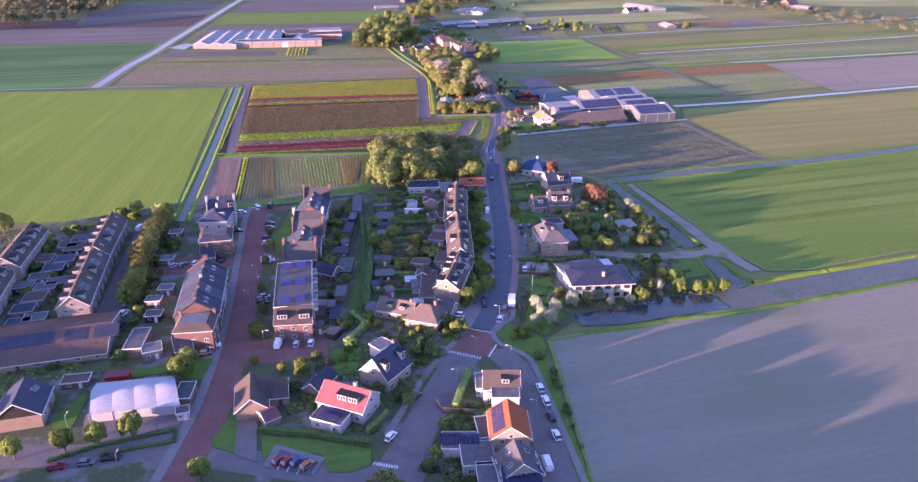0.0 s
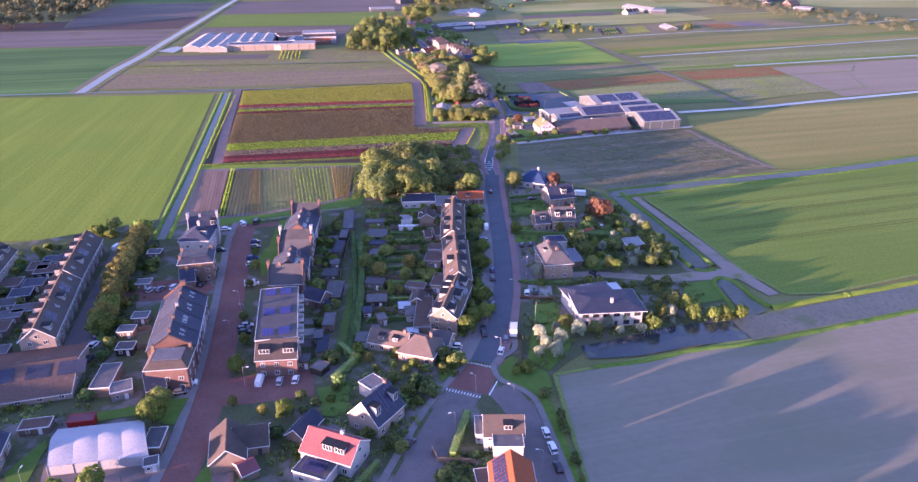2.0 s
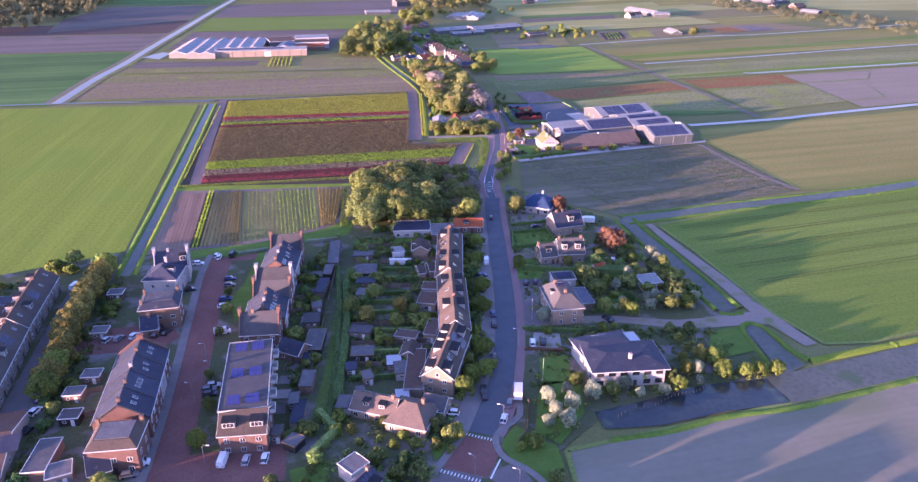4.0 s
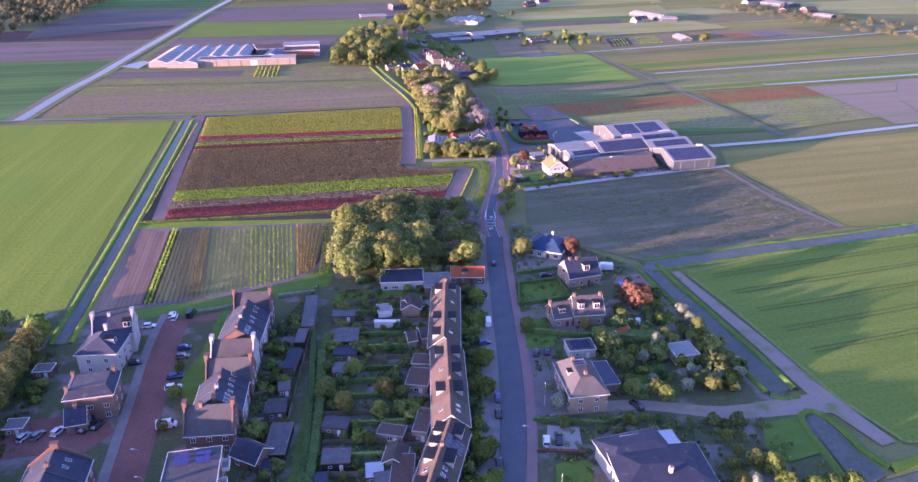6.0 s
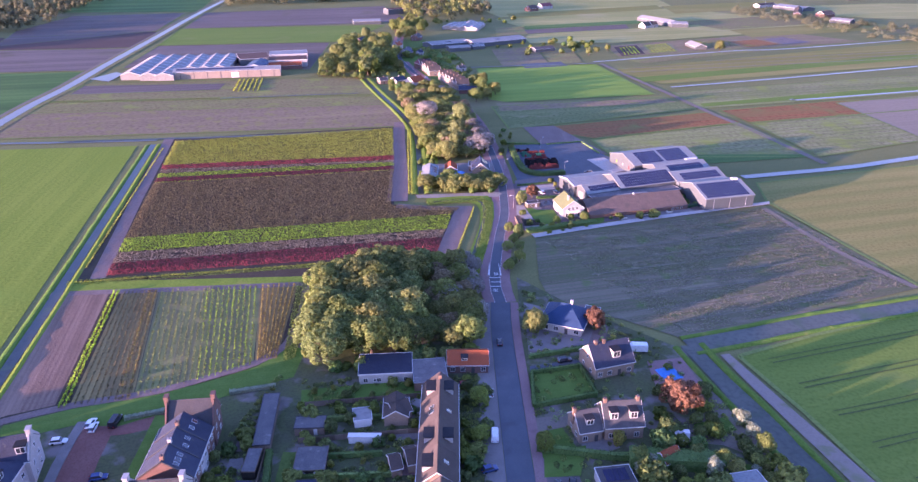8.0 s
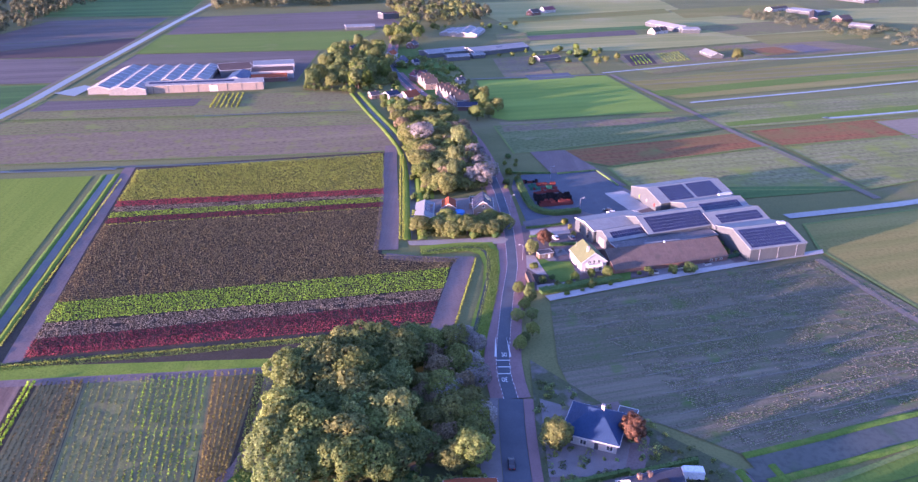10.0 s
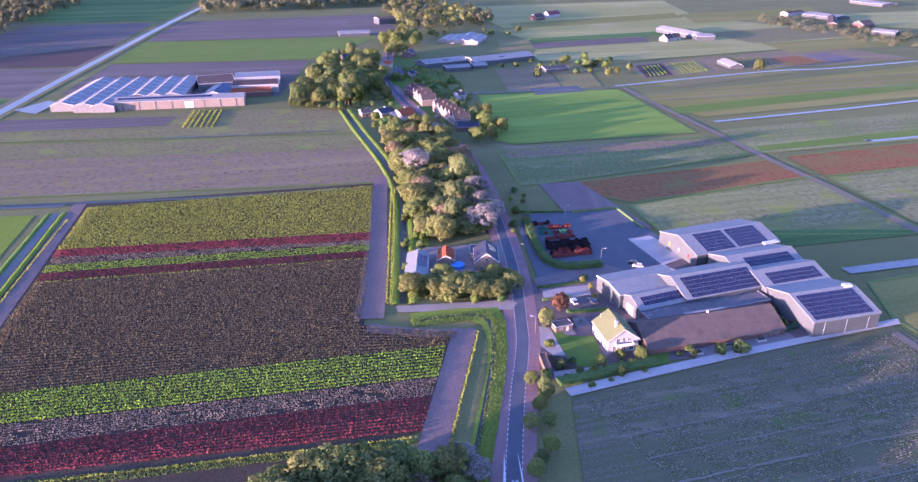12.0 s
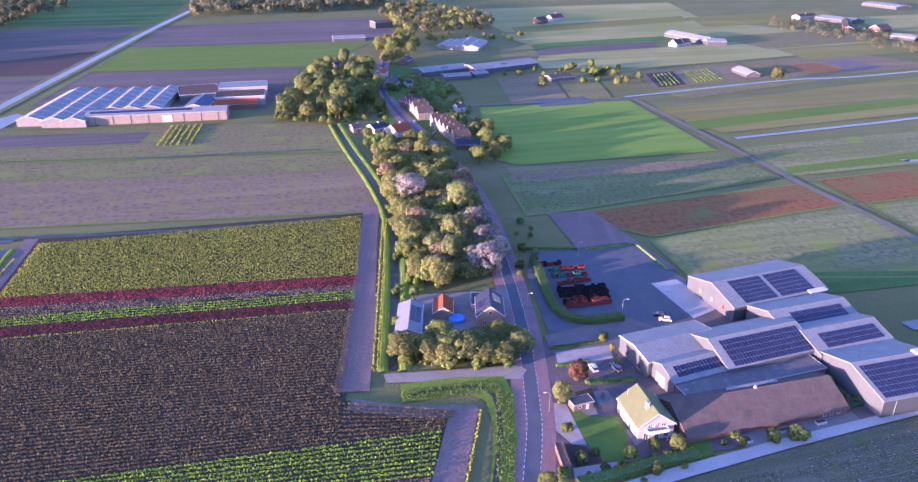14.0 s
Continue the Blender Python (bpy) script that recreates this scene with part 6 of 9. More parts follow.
house("detached_house", [(-22.7, 160.9), (-16.9, 170.0)], 9.5, 4.2, 9.5, "cream_wall", "roof_slate", "pale brick house with a steep slate roof and solar panels", solar=[(-1, 1, 0.4, 6, 3)], dormers=[(-3.4, -1, 1.8), (3.6, -1, 1.8)], chimneys=[(4, 0)])
flat_block("garage", [(-23.9, 175.6), (-20.4, 179.4)], 5, 3.8, "white_wall", "flat-roofed annexe with white eaves", "garage", doors=0)
house("detached_house", [(-34.4, 154.4), (-22.0, 149.3)], 9, 4, 7.5, "white_wall", "roof_pink", "white house with a pink-red tiled roof", dormers=[(0, -1, 2.6), (3.2, -1, 2.6)], chimneys=[(2, 0.5)])
flat_block("extension", [(-35.8, 146.8), (-27.9, 143.7)], 5.5, 3.2, "white_wall", "flat-roofed white house extension with solar panels", "extension", doors=1, windows=2, solar=(5, 2))
house("bungalow", [(-52.4, 147.3), (-55.4, 158.8)], 8, 3.2, 6.5, "brick_tan", "roof_brown", "brick garage house with a brown tiled roof", ends=False, dormers=())
house("bungalow", [(-53.3, 155.8), (-45.3, 157.4)], 8, 3, 5.8, "brick_tan", "roof_brown", "low brick wing with a brown tiled roof")
flat_block("garage_door", [(-55.0, 148.6), (-51.3, 149.0)], 0.5, 2.6, "white_paint", "white garage front below a brick gable", "garage", doors=0)
house("lean_to", [(-49.6, 145.6), (-46.5, 148.0)], 5, 2.4, 3.6, "brick_tan", "roof_pink", "low outbuilding with a pink sheet roof", "shed", windows=False)
house("shed", [(-39.0, 156.8), (-35.7, 165.0)], 5, 2.4, 4.5, "shed_wood", "roof_slate", "dark wooden shed with a pitched roof", "shed", windows=False)
house("detached_house", [(7.1, 157.6), (16.7, 157.6)], 8, 5, 8, "white_wall", "roof_brown", "white house with a brown tiled roof", dormers=[(1, -1, 2.0)])
flat_block("extension", [(9.2, 152.1), (16.2, 152.1)], 5, 5.2, "white_wall", "white flat-roofed house extension", "extension", doors=0, windows=2)
flat_block("extension", [(5.2, 160.1), (7.7, 160.1)], 7, 3, "white_wall", "low white flat-roofed house extension", "extension", doors=1)
house("detached_house", [(12.9, 133.7), (12.6, 144.5)], 9.5, 5, 8.5, "cream_wall", "roof_orange", "house with a bright orange roof and solar panels", solar=[(1, 0.5, 0.55, 9, 2)])
house("detached_house", [(14.7, 121.4), (13.2, 129.2)], 9.5, 4.6, 8.5, "cream_wall", "roof_grey", "pale house with a grey tiled roof", skylights=[(2, 1, 0.4), (-2, 1, 0.5), (2, -1, 0.5)])
flat_block("garage", [(-3.5, 135.8), (4.7, 135.7)], 6, 3, "white_wall", "flat-roofed garage covered with solar panels", "garage", doors=0, solar=(9, 2))
flat_block("extension", [(1.1, 130.6), (8.6, 131.4)], 8, 3.2, "white_wall", "flat grey-roofed house extension", "extension", windows=2)
flat_block("extension", [(4.7, 124.2), (9.0, 124.5)], 7, 3.2, "white_wall", "flat grey-roofed house extension", "extension", doors=1)
flat_block("extension", [(10.1, 121.1), (18.5, 121.6)], 8, 5, "cream_wall", "flat-roofed house part with solar panels", "extension", windows=3, doors=0, solar=(8, 3))
flat_block("extension", [(5.1, 140.5), (8.2, 141.0)], 8, 3, "brick_brown", "flat brown-roofed house extension", "extension", "roof_bitumen_brown")
# detached houses east of the road
villa = house("villa", [(39.1, 217.3), (59.0, 218.9)], 13, 5.6, 7.0, "white_wall", "roof_slate", "modern white villa with a broad dark hipped roof", hip=5, window_w=2.0, frame_mat="dark_frame", over=1.0, chimneys=[(1.0, -2.5)])
house("villa", [(37.3, 223.2), (52.5, 227.4)], 9, 5.2, 6.6, "white_wall", "roof_slate", "rear wing of the villa with a dark roof", hip=3, over=0.8, windows=False)
flat_block("villa_terrace", [(42.6, 226.4), (55.3, 228.7)], 5, 5.5, "white_wall", "flat zinc roof of the villa", "extension", "zinc", "zinc", doors=0)
n2 = house("villa", [(37.5, 244.7), (35.4, 260.0)], 10, 5.8, 9.5, "brick_tan", "roof_grey", "grey-roofed villa with a flat roof crown and solar panels", hip=3, flat=1.8, dormers=[(0, 1, 1.6)], chimneys=[(-3.5, 0), (3.5, 1.4)], frame_mat="white_paint")
for a in range(3):
    for b_ in range(2):
        part("solar_panel", cached("aps", lambda: Solid().box(-0.82, 0.82, -0.5, 0.5, 0, 0.06).mesh("solar_panel", "solar_bright")), n2, "", pose(0.8 + a * 1.1, (b_ - 0.5) * 1.7, 9.75, 15, 0, 90))
bay = flat_block("bay_room", [(36.1, 247.3), (42.3, 247.9)], 4.5, 3.0, "white_paint", "white glazed garden room", "extension", "roof_felt", "white_paint", doors=0, windows=5)
flat_block("carport", [(45.4, 253.8), (43.7, 264.7)], 5, 2.7, "shed_wood", "carport with a solar roof", "carport", "solar", "zinc", doors=0)
flat_block("garage", [(36.2, 273.0), (44.1, 274.0)], 6, 2.9, "white_wall", "white garage with solar panels", "garage", "roof_felt", "white_paint", doors=1, solar=(5, 2))
house("detached_house", [(40.5, 293.4), (50.2, 294.2)], 9, 4.2, 8.5, "brick_tan", "roof_grey", "brick house with a grey tiled roof", dormers=[(-2.5, -1, 2.0), (2.5, -1, 2.0)], chimneys=[(-4.2, 0), (4.2, 0)])
house("detached_house", [(33.5, 291.6), (39.3, 292.9)], 8, 3.6, 7, "brick_tan", "roof_grey", "brick house wing with a grey tiled roof", dormers=[(0, -1, 2.0)], chimneys=[(-3.2, 0)])
house("detached_house", [(41.9, 319.4), (53.6, 323.0)], 10, 4, 8.5, "brick_tan", "roof_slate", "brick house with a dark slate roof", dormers=[(1, -1, 2.4)], chimneys=[(-1.5, 0), (-4, 0)])
house("villa", [(33.6, 347.6), (45.6, 342.6)], 12, 3.2, 7.8, "white_wall", "roof_blue", "white bungalow with a broad blue glazed hipped roof", hip=5.4, over=0.7, chimneys=[(1.5, 0.6)], window_w=1.6)
flat_block("extension", [(46.4, 349.6), (50.6, 347.8)], 6, 2.8, "white_wall", "low white flat-roofed garage behind the bungalow", "extension", "roof_felt", "white_paint")
house("garage", [(1.8, 322.3), (13.4, 322.3)], 8, 3, 5, "brick_red", "roof_orange", "brick garage with a bright orange tiled roof", "garage", dormers=[(-1, -1, 1.8)])
flat_block("workshop", [(-23.3, 318.1), (-8.4, 319.1)], 10, 3.4, "white_wall", "long flat-roofed workshop with a white front", "workshop", "roof_slate", "white_paint", windows=4)

flat_block("workshop", [(-7.9, 315.0), (1.3, 316.0)], 11, 3.2, "brick_brown", "dark flat-roofed store beside the orange garage", "workshop", "roof_felt", "zinc", doors=0)


# ---- the farm with its barns ----
# concrete apron along the field
field("concrete_strip", [(36.3, 417.2), (58.0, 425.0), (90.0, 435.4), (119.0, 444.1), (150.8, 453.6), (149.5, 450.0), (134.5, 445.6), (111.4, 438.6), (88.5, 431.3), (60.8, 421.9), (37.5, 413.6)], 0.3, "concrete", "pale concrete drive along the barns", "pavement")
field("farm_yard", [(33.4, 478.9), (57.3, 494.3), (89.7, 511.8), (134.7, 502.8), (144.5, 461.8), (116.1, 441.4), (55.8, 427.1), (28.2, 419.8)], 0.17, "yard_brick", "brick-paved farm yard", "pavement")
field("parking_yard", [(37.0, 545.4), (59.5, 548.9), (80.6, 554.2), (86.4, 532.7), (98.0, 503.4), (55.8, 478.6), (37.0, 478.9), (33.9, 526.3)], 0.26, "asphalt", "blue-grey asphalt yard", "pavement")
field("access_drive", [(35.0, 483.9), (62.5, 496.1), (71.1, 488.6), (54.7, 473.7), (44.1, 463.4), (35.7, 475.6)], 0.27, "grey_paving", "paved drive to the barns", "pavement")
field("concrete_pad", [(77.5, 518.6), (87.5, 521.6), (97.3, 501.4), (85.0, 493.9)], 0.29, "concrete", "concrete pad beside the barn", "pavement")
field("soil_strip", [(49.2, 586.2), (69.4, 589.4), (90.8, 529.2), (85.4, 529.3), (79.4, 554.2), (56.0, 548.9)], 0.21, "path_soil", "bare soil strip", "ground")



def barn(ridge, depth, eave, top, label, **kw):
    return house("barn", ridge, depth, eave, top, "grey_cladding", "roof_white", label, "barn", windows=False, over=0.1, verge="roof_white", **kw)


def on_gable(t, sx, h, y, z, w, hgt, mat, name, label=""):
    part(name, Solid().box(-w / 2, w / 2, -hgt / 2, hgt / 2, -0.05, 0.06).mesh(name, mat), t, label, wall_pose(sx * h, y, z, 0 if sx > 0 else 180))


a = barn([(114.1, 454.6), (138.0, 460.5)], 25, 5.4, 9.0, "grey clad barn with solar panels on a white roof", solar=[(-1, -0.5, 0.52, 20, 6)])
for u in (-8.2, 0, 8.2):
    part("door_track", Solid().box(u - 0.1, u + 0.1, -12.58, -12.5, 0, 5.0).mesh("door_track", "zinc"), a)
part("roof_vent", Solid().box(8, 11, -0.9, 0.9, 8.9, 9.7, 0.1).mesh("roof_vent", "white_paint"), a)
b_barn = barn([(108.7, 472.4), (134.1, 479.9)], 18, 5.4, 8.3, "barn with solar panels on its sloping roof", solar=[(-1, 1.0, 0.5, 19, 3)])
barn([(103.9, 484.2), (131.3, 492.4)], 18, 5.4, 8.3, "barn with solar panels on its sloping roof", solar=[(-1, 1.5, 0.5, 18, 3)])
d2 = barn([(79.2, 466.9), (108.5, 476.3)], 20, 5.6, 9.3, "tall barn with a broad field of solar panels", solar=[(-1, 0.5, 0.55, 25, 5)])
d1 = barn([(63.8, 457.8), (84.1, 465.3)], 12, 4.6, 7, "low white barn with a strip of solar panels", solar=[(-1, -1.0, 0.5, 14, 2)])
on_gable(d1, -1, line_frame([(63.8, 457.8), (84.1, 465.3)])[2] / 2, 0, 2.0, 4.0, 3.6, "greenhouse_glass", "glass_door", "tall glazed gable door")
e_ = house("farm_office", [(58.7, 468.2), (83.6, 476.7)], 15, 5.4, 6.6, "grey_cladding", "roof_white", "white-roofed farm office with a window front", "office", over=0.2, door=True, window_w=1.6, frame_mat="dark_frame")
f_ = barn([(93.1, 503.5), (129.4, 515.8)], 24, 5.0, 8.2, "far barn with two fields of solar panels", solar=[(-1, -7.5, 0.5, 12, 6), (-1, 7.5, 0.5, 13, 6)])
fl = line_frame([(93.1, 503.5), (129.4, 515.8)])[2] / 2
for y, mt in ((-7, "red_plastic"), (-1, "greenhouse_glass"), (5, "crop_yellowgreen")):
    on_gable(f_, -1, fl, y, 2.6, 0.9, 1.5, mt, "painted_panel", "small painted wall panel")
part("white_canopy", Solid().box(fl - 8, fl - 1, -12.8, -10.8, 5.1, 5.6).mesh("white_canopy", "white_paint"), f_)
old = house("old_shed", [(61.8, 441.8), (107.5, 453.0)], 17.4, 2.1, 6.2, "brick_red", "roof_old_tile", "old brick shed under a worn grey-brown roof", "shed", windows=False, verge="shed_wood")
for u in (16.5, 18.6, 20.7):
    window(old, wall_pose(u, -8.7, 1.2, -90), 1.0, 0.9, "white_paint", 1, fine=False)
part("roof_strip", Solid().box(-6, 9, 1.5, 2.6, 5.7, 6.0).mesh("roof_strip", "greenhouse_glass"), old, "pale translucent roof strip")
part("roof_vent", Solid().tube([(1, 0.2, 6.1), (1, 0.2, 7.0)], [0.4, 0.4], 8).mesh("roof_vent", "white_paint"), old)
flat_block("link_building", [(66.5, 450.9), (109.4, 463.9)], 9, 4.2, "brick_red", "dark flat-roofed link between shed and barn", "shed", "roof_felt", "zinc", doors=0)
fh = house("farmhouse", [(54.2, 447.6), (56.5, 435.4)], 9.6, 4.3, 7.9, "white_wall", "roof_moss", "white farmhouse with a mossy yellow-green roof", chimneys=[(2.6, -1.2)], gables=(1, 1), ends=False)
fl_ = line_frame([(54.2, 447.6), (56.5, 435.4)])[2] / 2
for y, z, w, hgt in ((-2.6, 1.4, 1.5, 1.9), (0.2, 1.2, 1.2, 2.3), (2.8, 1.4, 1.5, 1.9), (-1.8, 4.4, 1.2, 1.3), (0.0, 4.3, 1.1, 1.6), (1.8, 4.4, 1.2, 1.3)):
    window(fh, wall_pose(fl_, y, z, 0), w, hgt, "white_paint", 2)
bal = part("balcony", Solid().box(fl_, fl_ + 1.4, -2.8, 2.8, 2.9, 3.05).mesh("balcony", "white_paint"), fh)
part("balustrade", Solid().box(fl_ + 1.33, fl_ + 1.4, -2.8, 2.8, 3.05, 3.85).box(fl_, fl_ + 1.33, -2.8, -2.74, 3.05, 3.85).box(fl_, fl_ + 1.33, 2.74, 2.8, 3.05, 3.85).mesh("balustrade", "white_paint"), bal)
for y in (-2.7, 2.7):
    part("balcony_post", Solid().tube([(fl_ + 1.3, y, -0.1), (fl_ + 1.3, y, 2.95)], [0.08, 0.08], 6).mesh("balcony_post", "white_paint"), fh)

# yard things along the old shed and the farm garden
for x, y, w, d in ((78.4, 434.0, 3.4, 2.2), (89.6, 437.6, 4.2, 1.4), (100.6, 440.6, 3.0, 1.4)):
    pb_ = thing("planter_box", pose(x, y, 0.3, 0, 0, 15), "low pale concrete planter box in the yard", "planter", "planter boxes along the shed")
    part("box", Solid().box(-w / 2, w / 2, -d / 2, d / 2, 0, 0.7, 0.05).mesh("box", "concrete"), pb_)
    part("soil", Solid().box(-w / 2 + 0.2, w / 2 - 0.2, -d / 2 + 0.2, d / 2 - 0.2, 0.68, 0.74).mesh("soil", "bed_soil"), pb_)
for x, y in ((110.9, 446.2), (112.6, 446.9), (114.3, 447.6)):
    bn = thing("waste_container", pose(x, y, 0.28, 0, 0, 15), "dark green wheeled waste container beside the barn", "container", "waste containers by the barn")
    part("bin", Solid().box(-0.7, 0.7, -0.5, 0.5, 0.12, 1.25, -0.06).mesh("bin", "bin_green"), bn)
    part("lid", Solid().box(-0.8, 0.8, -0.6, 0.6, 1.25, 1.36, 0.06).mesh("lid", "bin_green"), bn)
for x, y, deg in ((40.6, 447.8, 20), (46.8, 452.6, 70)):
    tb = thing("garden_table", pose(x, y, 0.33, 0, 0, deg), "wooden garden table on the paved terrace", "table")
    part("tabletop", Solid().box(-0.9, 0.9, -0.5, 0.5, 0.7, 0.76).mesh("tabletop", "shed_wood"), tb)
    for sx in (-0.8, 0.8):
        for sy in (-0.4, 0.4):
            part("leg", cached("tleg", lambda: Solid().box(-0.05, 0.05, -0.05, 0.05, 0, 0.7).mesh("leg", "shed_wood")), tb, "", pose(sx, sy, 0))
field("terrace", [(37.9, 450.3), (43.3, 451.1), (44.2, 445.1), (39.6, 444.3)], 0.326, "slab_paving", "paved garden terrace", "pavement")
field("shed_yard", [(71.5, 438.0), (78.0, 431.6), (112.0, 441.6), (111.0, 446.0), (106.0, 444.6)], 0.285, "slab_paving", "paved strip in front of the old shed", "pavement")
# crates stacked in the yard
CRATE = {}
rng = np.random.default_rng(5)
def crate_row(p, q, n, high, kinds):
    for i in range(n):
        x, y = p[0] + (q[0] - p[0]) * i / (n - 1), p[1] + (q[1] - p[1]) * i / (n - 1)
        k = kinds[int(rng.integers(len(kinds)))]
        h = int(rng.integers(max(1, high - 1), high + 1))
        t = thing("crate_stack", pose(x, y, 0.27, 0, 0, 12 + rng.uniform(-3, 3)), "stack of open wooden flower-bulb crates in the yard", "crates", "crate stacks in the yard")
        for j in range(h):
            def make():
                s = Solid()
                s.box(-0.6, 0.6, -0.9, 0.9, 0.05, 0.12)
                for a0, a1, c0, c1 in ((-0.6, 0.6, -0.9, -0.85), (-0.6, 0.6, 0.85, 0.9), (-0.6, -0.55, -0.85, 0.85), (0.55, 0.6, -0.85, 0.85)):
                    s.box(a0, a1, c0, c1, 0.12, 0.7)
                return s.mesh("crate", k)
            part("crate", cached(("crate", k), make), t, "", pose(0, 0, 0.72 * j))
M["crate_green"] = surface("crate_green", (0.03, 0.15, 0.10), (0.04, 0.18, 0.12), 0.5, 4)
M["crate_black"] = surface("crate_black", (0.02, 0.018, 0.02), (0.035, 0.03, 0.03), 0.5, 4)
M["crate_red"] = surface("crate_red", (0.22, 0.06, 0.05), (0.17, 0.05, 0.045), 0.5, 4)
for p, q, n, h, kinds in (((40.1, 533.4), (46.9, 534.8), 6, 2, ["crate_black", "crate_red"]), ((42.8, 528.5), (55.1, 530.7), 10, 2, ["crate_green", "crate_red", "crate_red"]), ((43.2, 523.8), (55.3, 525.9), 10, 2, ["crate_green", "crate_red"]),
                          ((44.5, 518.3), (55.6, 521.2), 10, 2, ["crate_red"]), ((43.7, 512.6), (59.5, 514.5), 14, 3, ["crate_black"]), ((43.8, 509.2), (59.7, 510.6), 14, 3, ["crate_black"]), ((44.5, 504.2), (59.6, 507.3), 14, 3, ["crate_red", "crate_black"]), ((45.1, 501.8), (59.5, 504.8), 14, 3, ["crate_red"])):
    crate_row(p, q, n, h, kinds)
hedge([(37.8, 538.5), (38.7, 521.5), (39.8, 506.3), (42.3, 496.4), (49.2, 491.9), (61.7, 494.2)], 3.2, 2.2, "leaf_hedge", "clipped green hedge round the crate yard", True)
hedge([(59.2, 547.2), (80.1, 552.4), (86.5, 529.2)], 0.7, 0.9, "leaf_hedge_lime", "low yellow-green hedge along the yard")
hedge([(36.2, 549.2), (55.8, 547.8)], 1.0, 1.0, "leaf_hedge", "low dark clipped hedge along the yard")
hedge([(35.8, 476.3), (52.5, 480.3)], 0.8, 1.0, "leaf_hedge", "low clipped hedge in the farm garden")
hedge([(43.3, 459.2), (57.6, 460.3)], 1.2, 1.2, "leaf_hedge", "clipped hedge beside the farmhouse")
field("farm_lawn", [(36.9, 449.6), (41.7, 444.2), (49.2, 444.3), (50.0, 437.3), (47.4, 427.6), (42.1, 427.5), (39.2, 433.9), (37.5, 442.2)], 0.34, "lawn", "small bright lawn of the farmhouse", "lawn")
field("farm_lawn", [(62.4, 435.9), (71.2, 438.2), (68.9, 429.3), (61.9, 426.3)], 0.335, "lawn", "grass beside the old shed", "lawn")
field("gravel_garden", [(37.1, 474.5), (53.9, 478.4), (53.7, 471.2), (36.7, 467.6)], 0.32, "gravel", "pale gravel front garden", "garden")
field("gravel_garden", [(33.1, 450.2), (36.4, 449.6), (39.0, 433.4), (35.5, 433.5), (32.2, 438.8)], 0.315, "gravel", "pale gravel garden", "garden")
field("gravel_garden", [(34.3, 425.2), (51.3, 428.4), (51.2, 426.5), (34.1, 420.8)], 0.31, "gravel", "pale garden terrace", "garden")
field("gravel_garden", [(44.7, 454.8), (48.5, 455.9), (49.8, 450.8), (45.1, 448.6)], 0.325, "slab_paving", "paved garden terrace", "pavement")
field("gravel_garden", [(49.8, 438.5), (54.5, 441.9), (55.3, 436.0), (51.0, 432.8)], 0.328, "slab_paving", "paved terrace in front of the farmhouse", "pavement")
field("planting_bed", [(39.6, 454.8), (44.8, 456.8), (44.1, 449.5), (39.9, 446.8)], 0.318, "bed_soil", "dark planting bed", "garden")
field("planting_bed", [(33.5, 434.2), (38.9, 432.5), (42.0, 427.0), (34.8, 425.2)], 0.322, "bed_soil", "dark planting bed", "garden")
hedge([(37.7, 476.6), (45.1, 478.2), (53.5, 481.2)], 1.0, 1.0, "leaf_hedge", "low clipped hedge along the front garden")
hedge([(36.3, 467.3), (46.2, 469.7)], 0.9, 1.0, "leaf_hedge", "low clipped hedge along the front garden")
hedge([(44.3, 458.9), (51.7, 459.9), (57.7, 460.1)], 1.2, 1.1, "leaf_hedge", "clipped hedge beside the farmhouse")
hedge([(35.0, 419.8), (42.5, 422.1), (50.4, 425.0), (60.1, 427.9), (65.5, 429.3)], 3.2, 1.5, "leaf_hedge", "loose shrub border along the concrete drive", True)
flat_block("garden_shed", [(37.4, 447.6), (42.8, 449.4)], 3.2, 2.4, "shed_wood", "dark flat-roofed garden shed by the lawn", "shed", "roof_felt", "zinc")
flat_block("pergola", [(31.7, 431.9), (32.5, 423.7)], 1.6, 2.2, "shed_wood", "long wooden pergola in the gravel garden", "pergola", "roof_bitumen_brown", "shed_wood", doors=0)
flat_block("carport", [(60.8, 444.0), (66.0, 446.6)], 5, 2.8, "black_boards", "dark carport beside the farmhouse", "shed", "roof_felt", "zinc", doors=0)


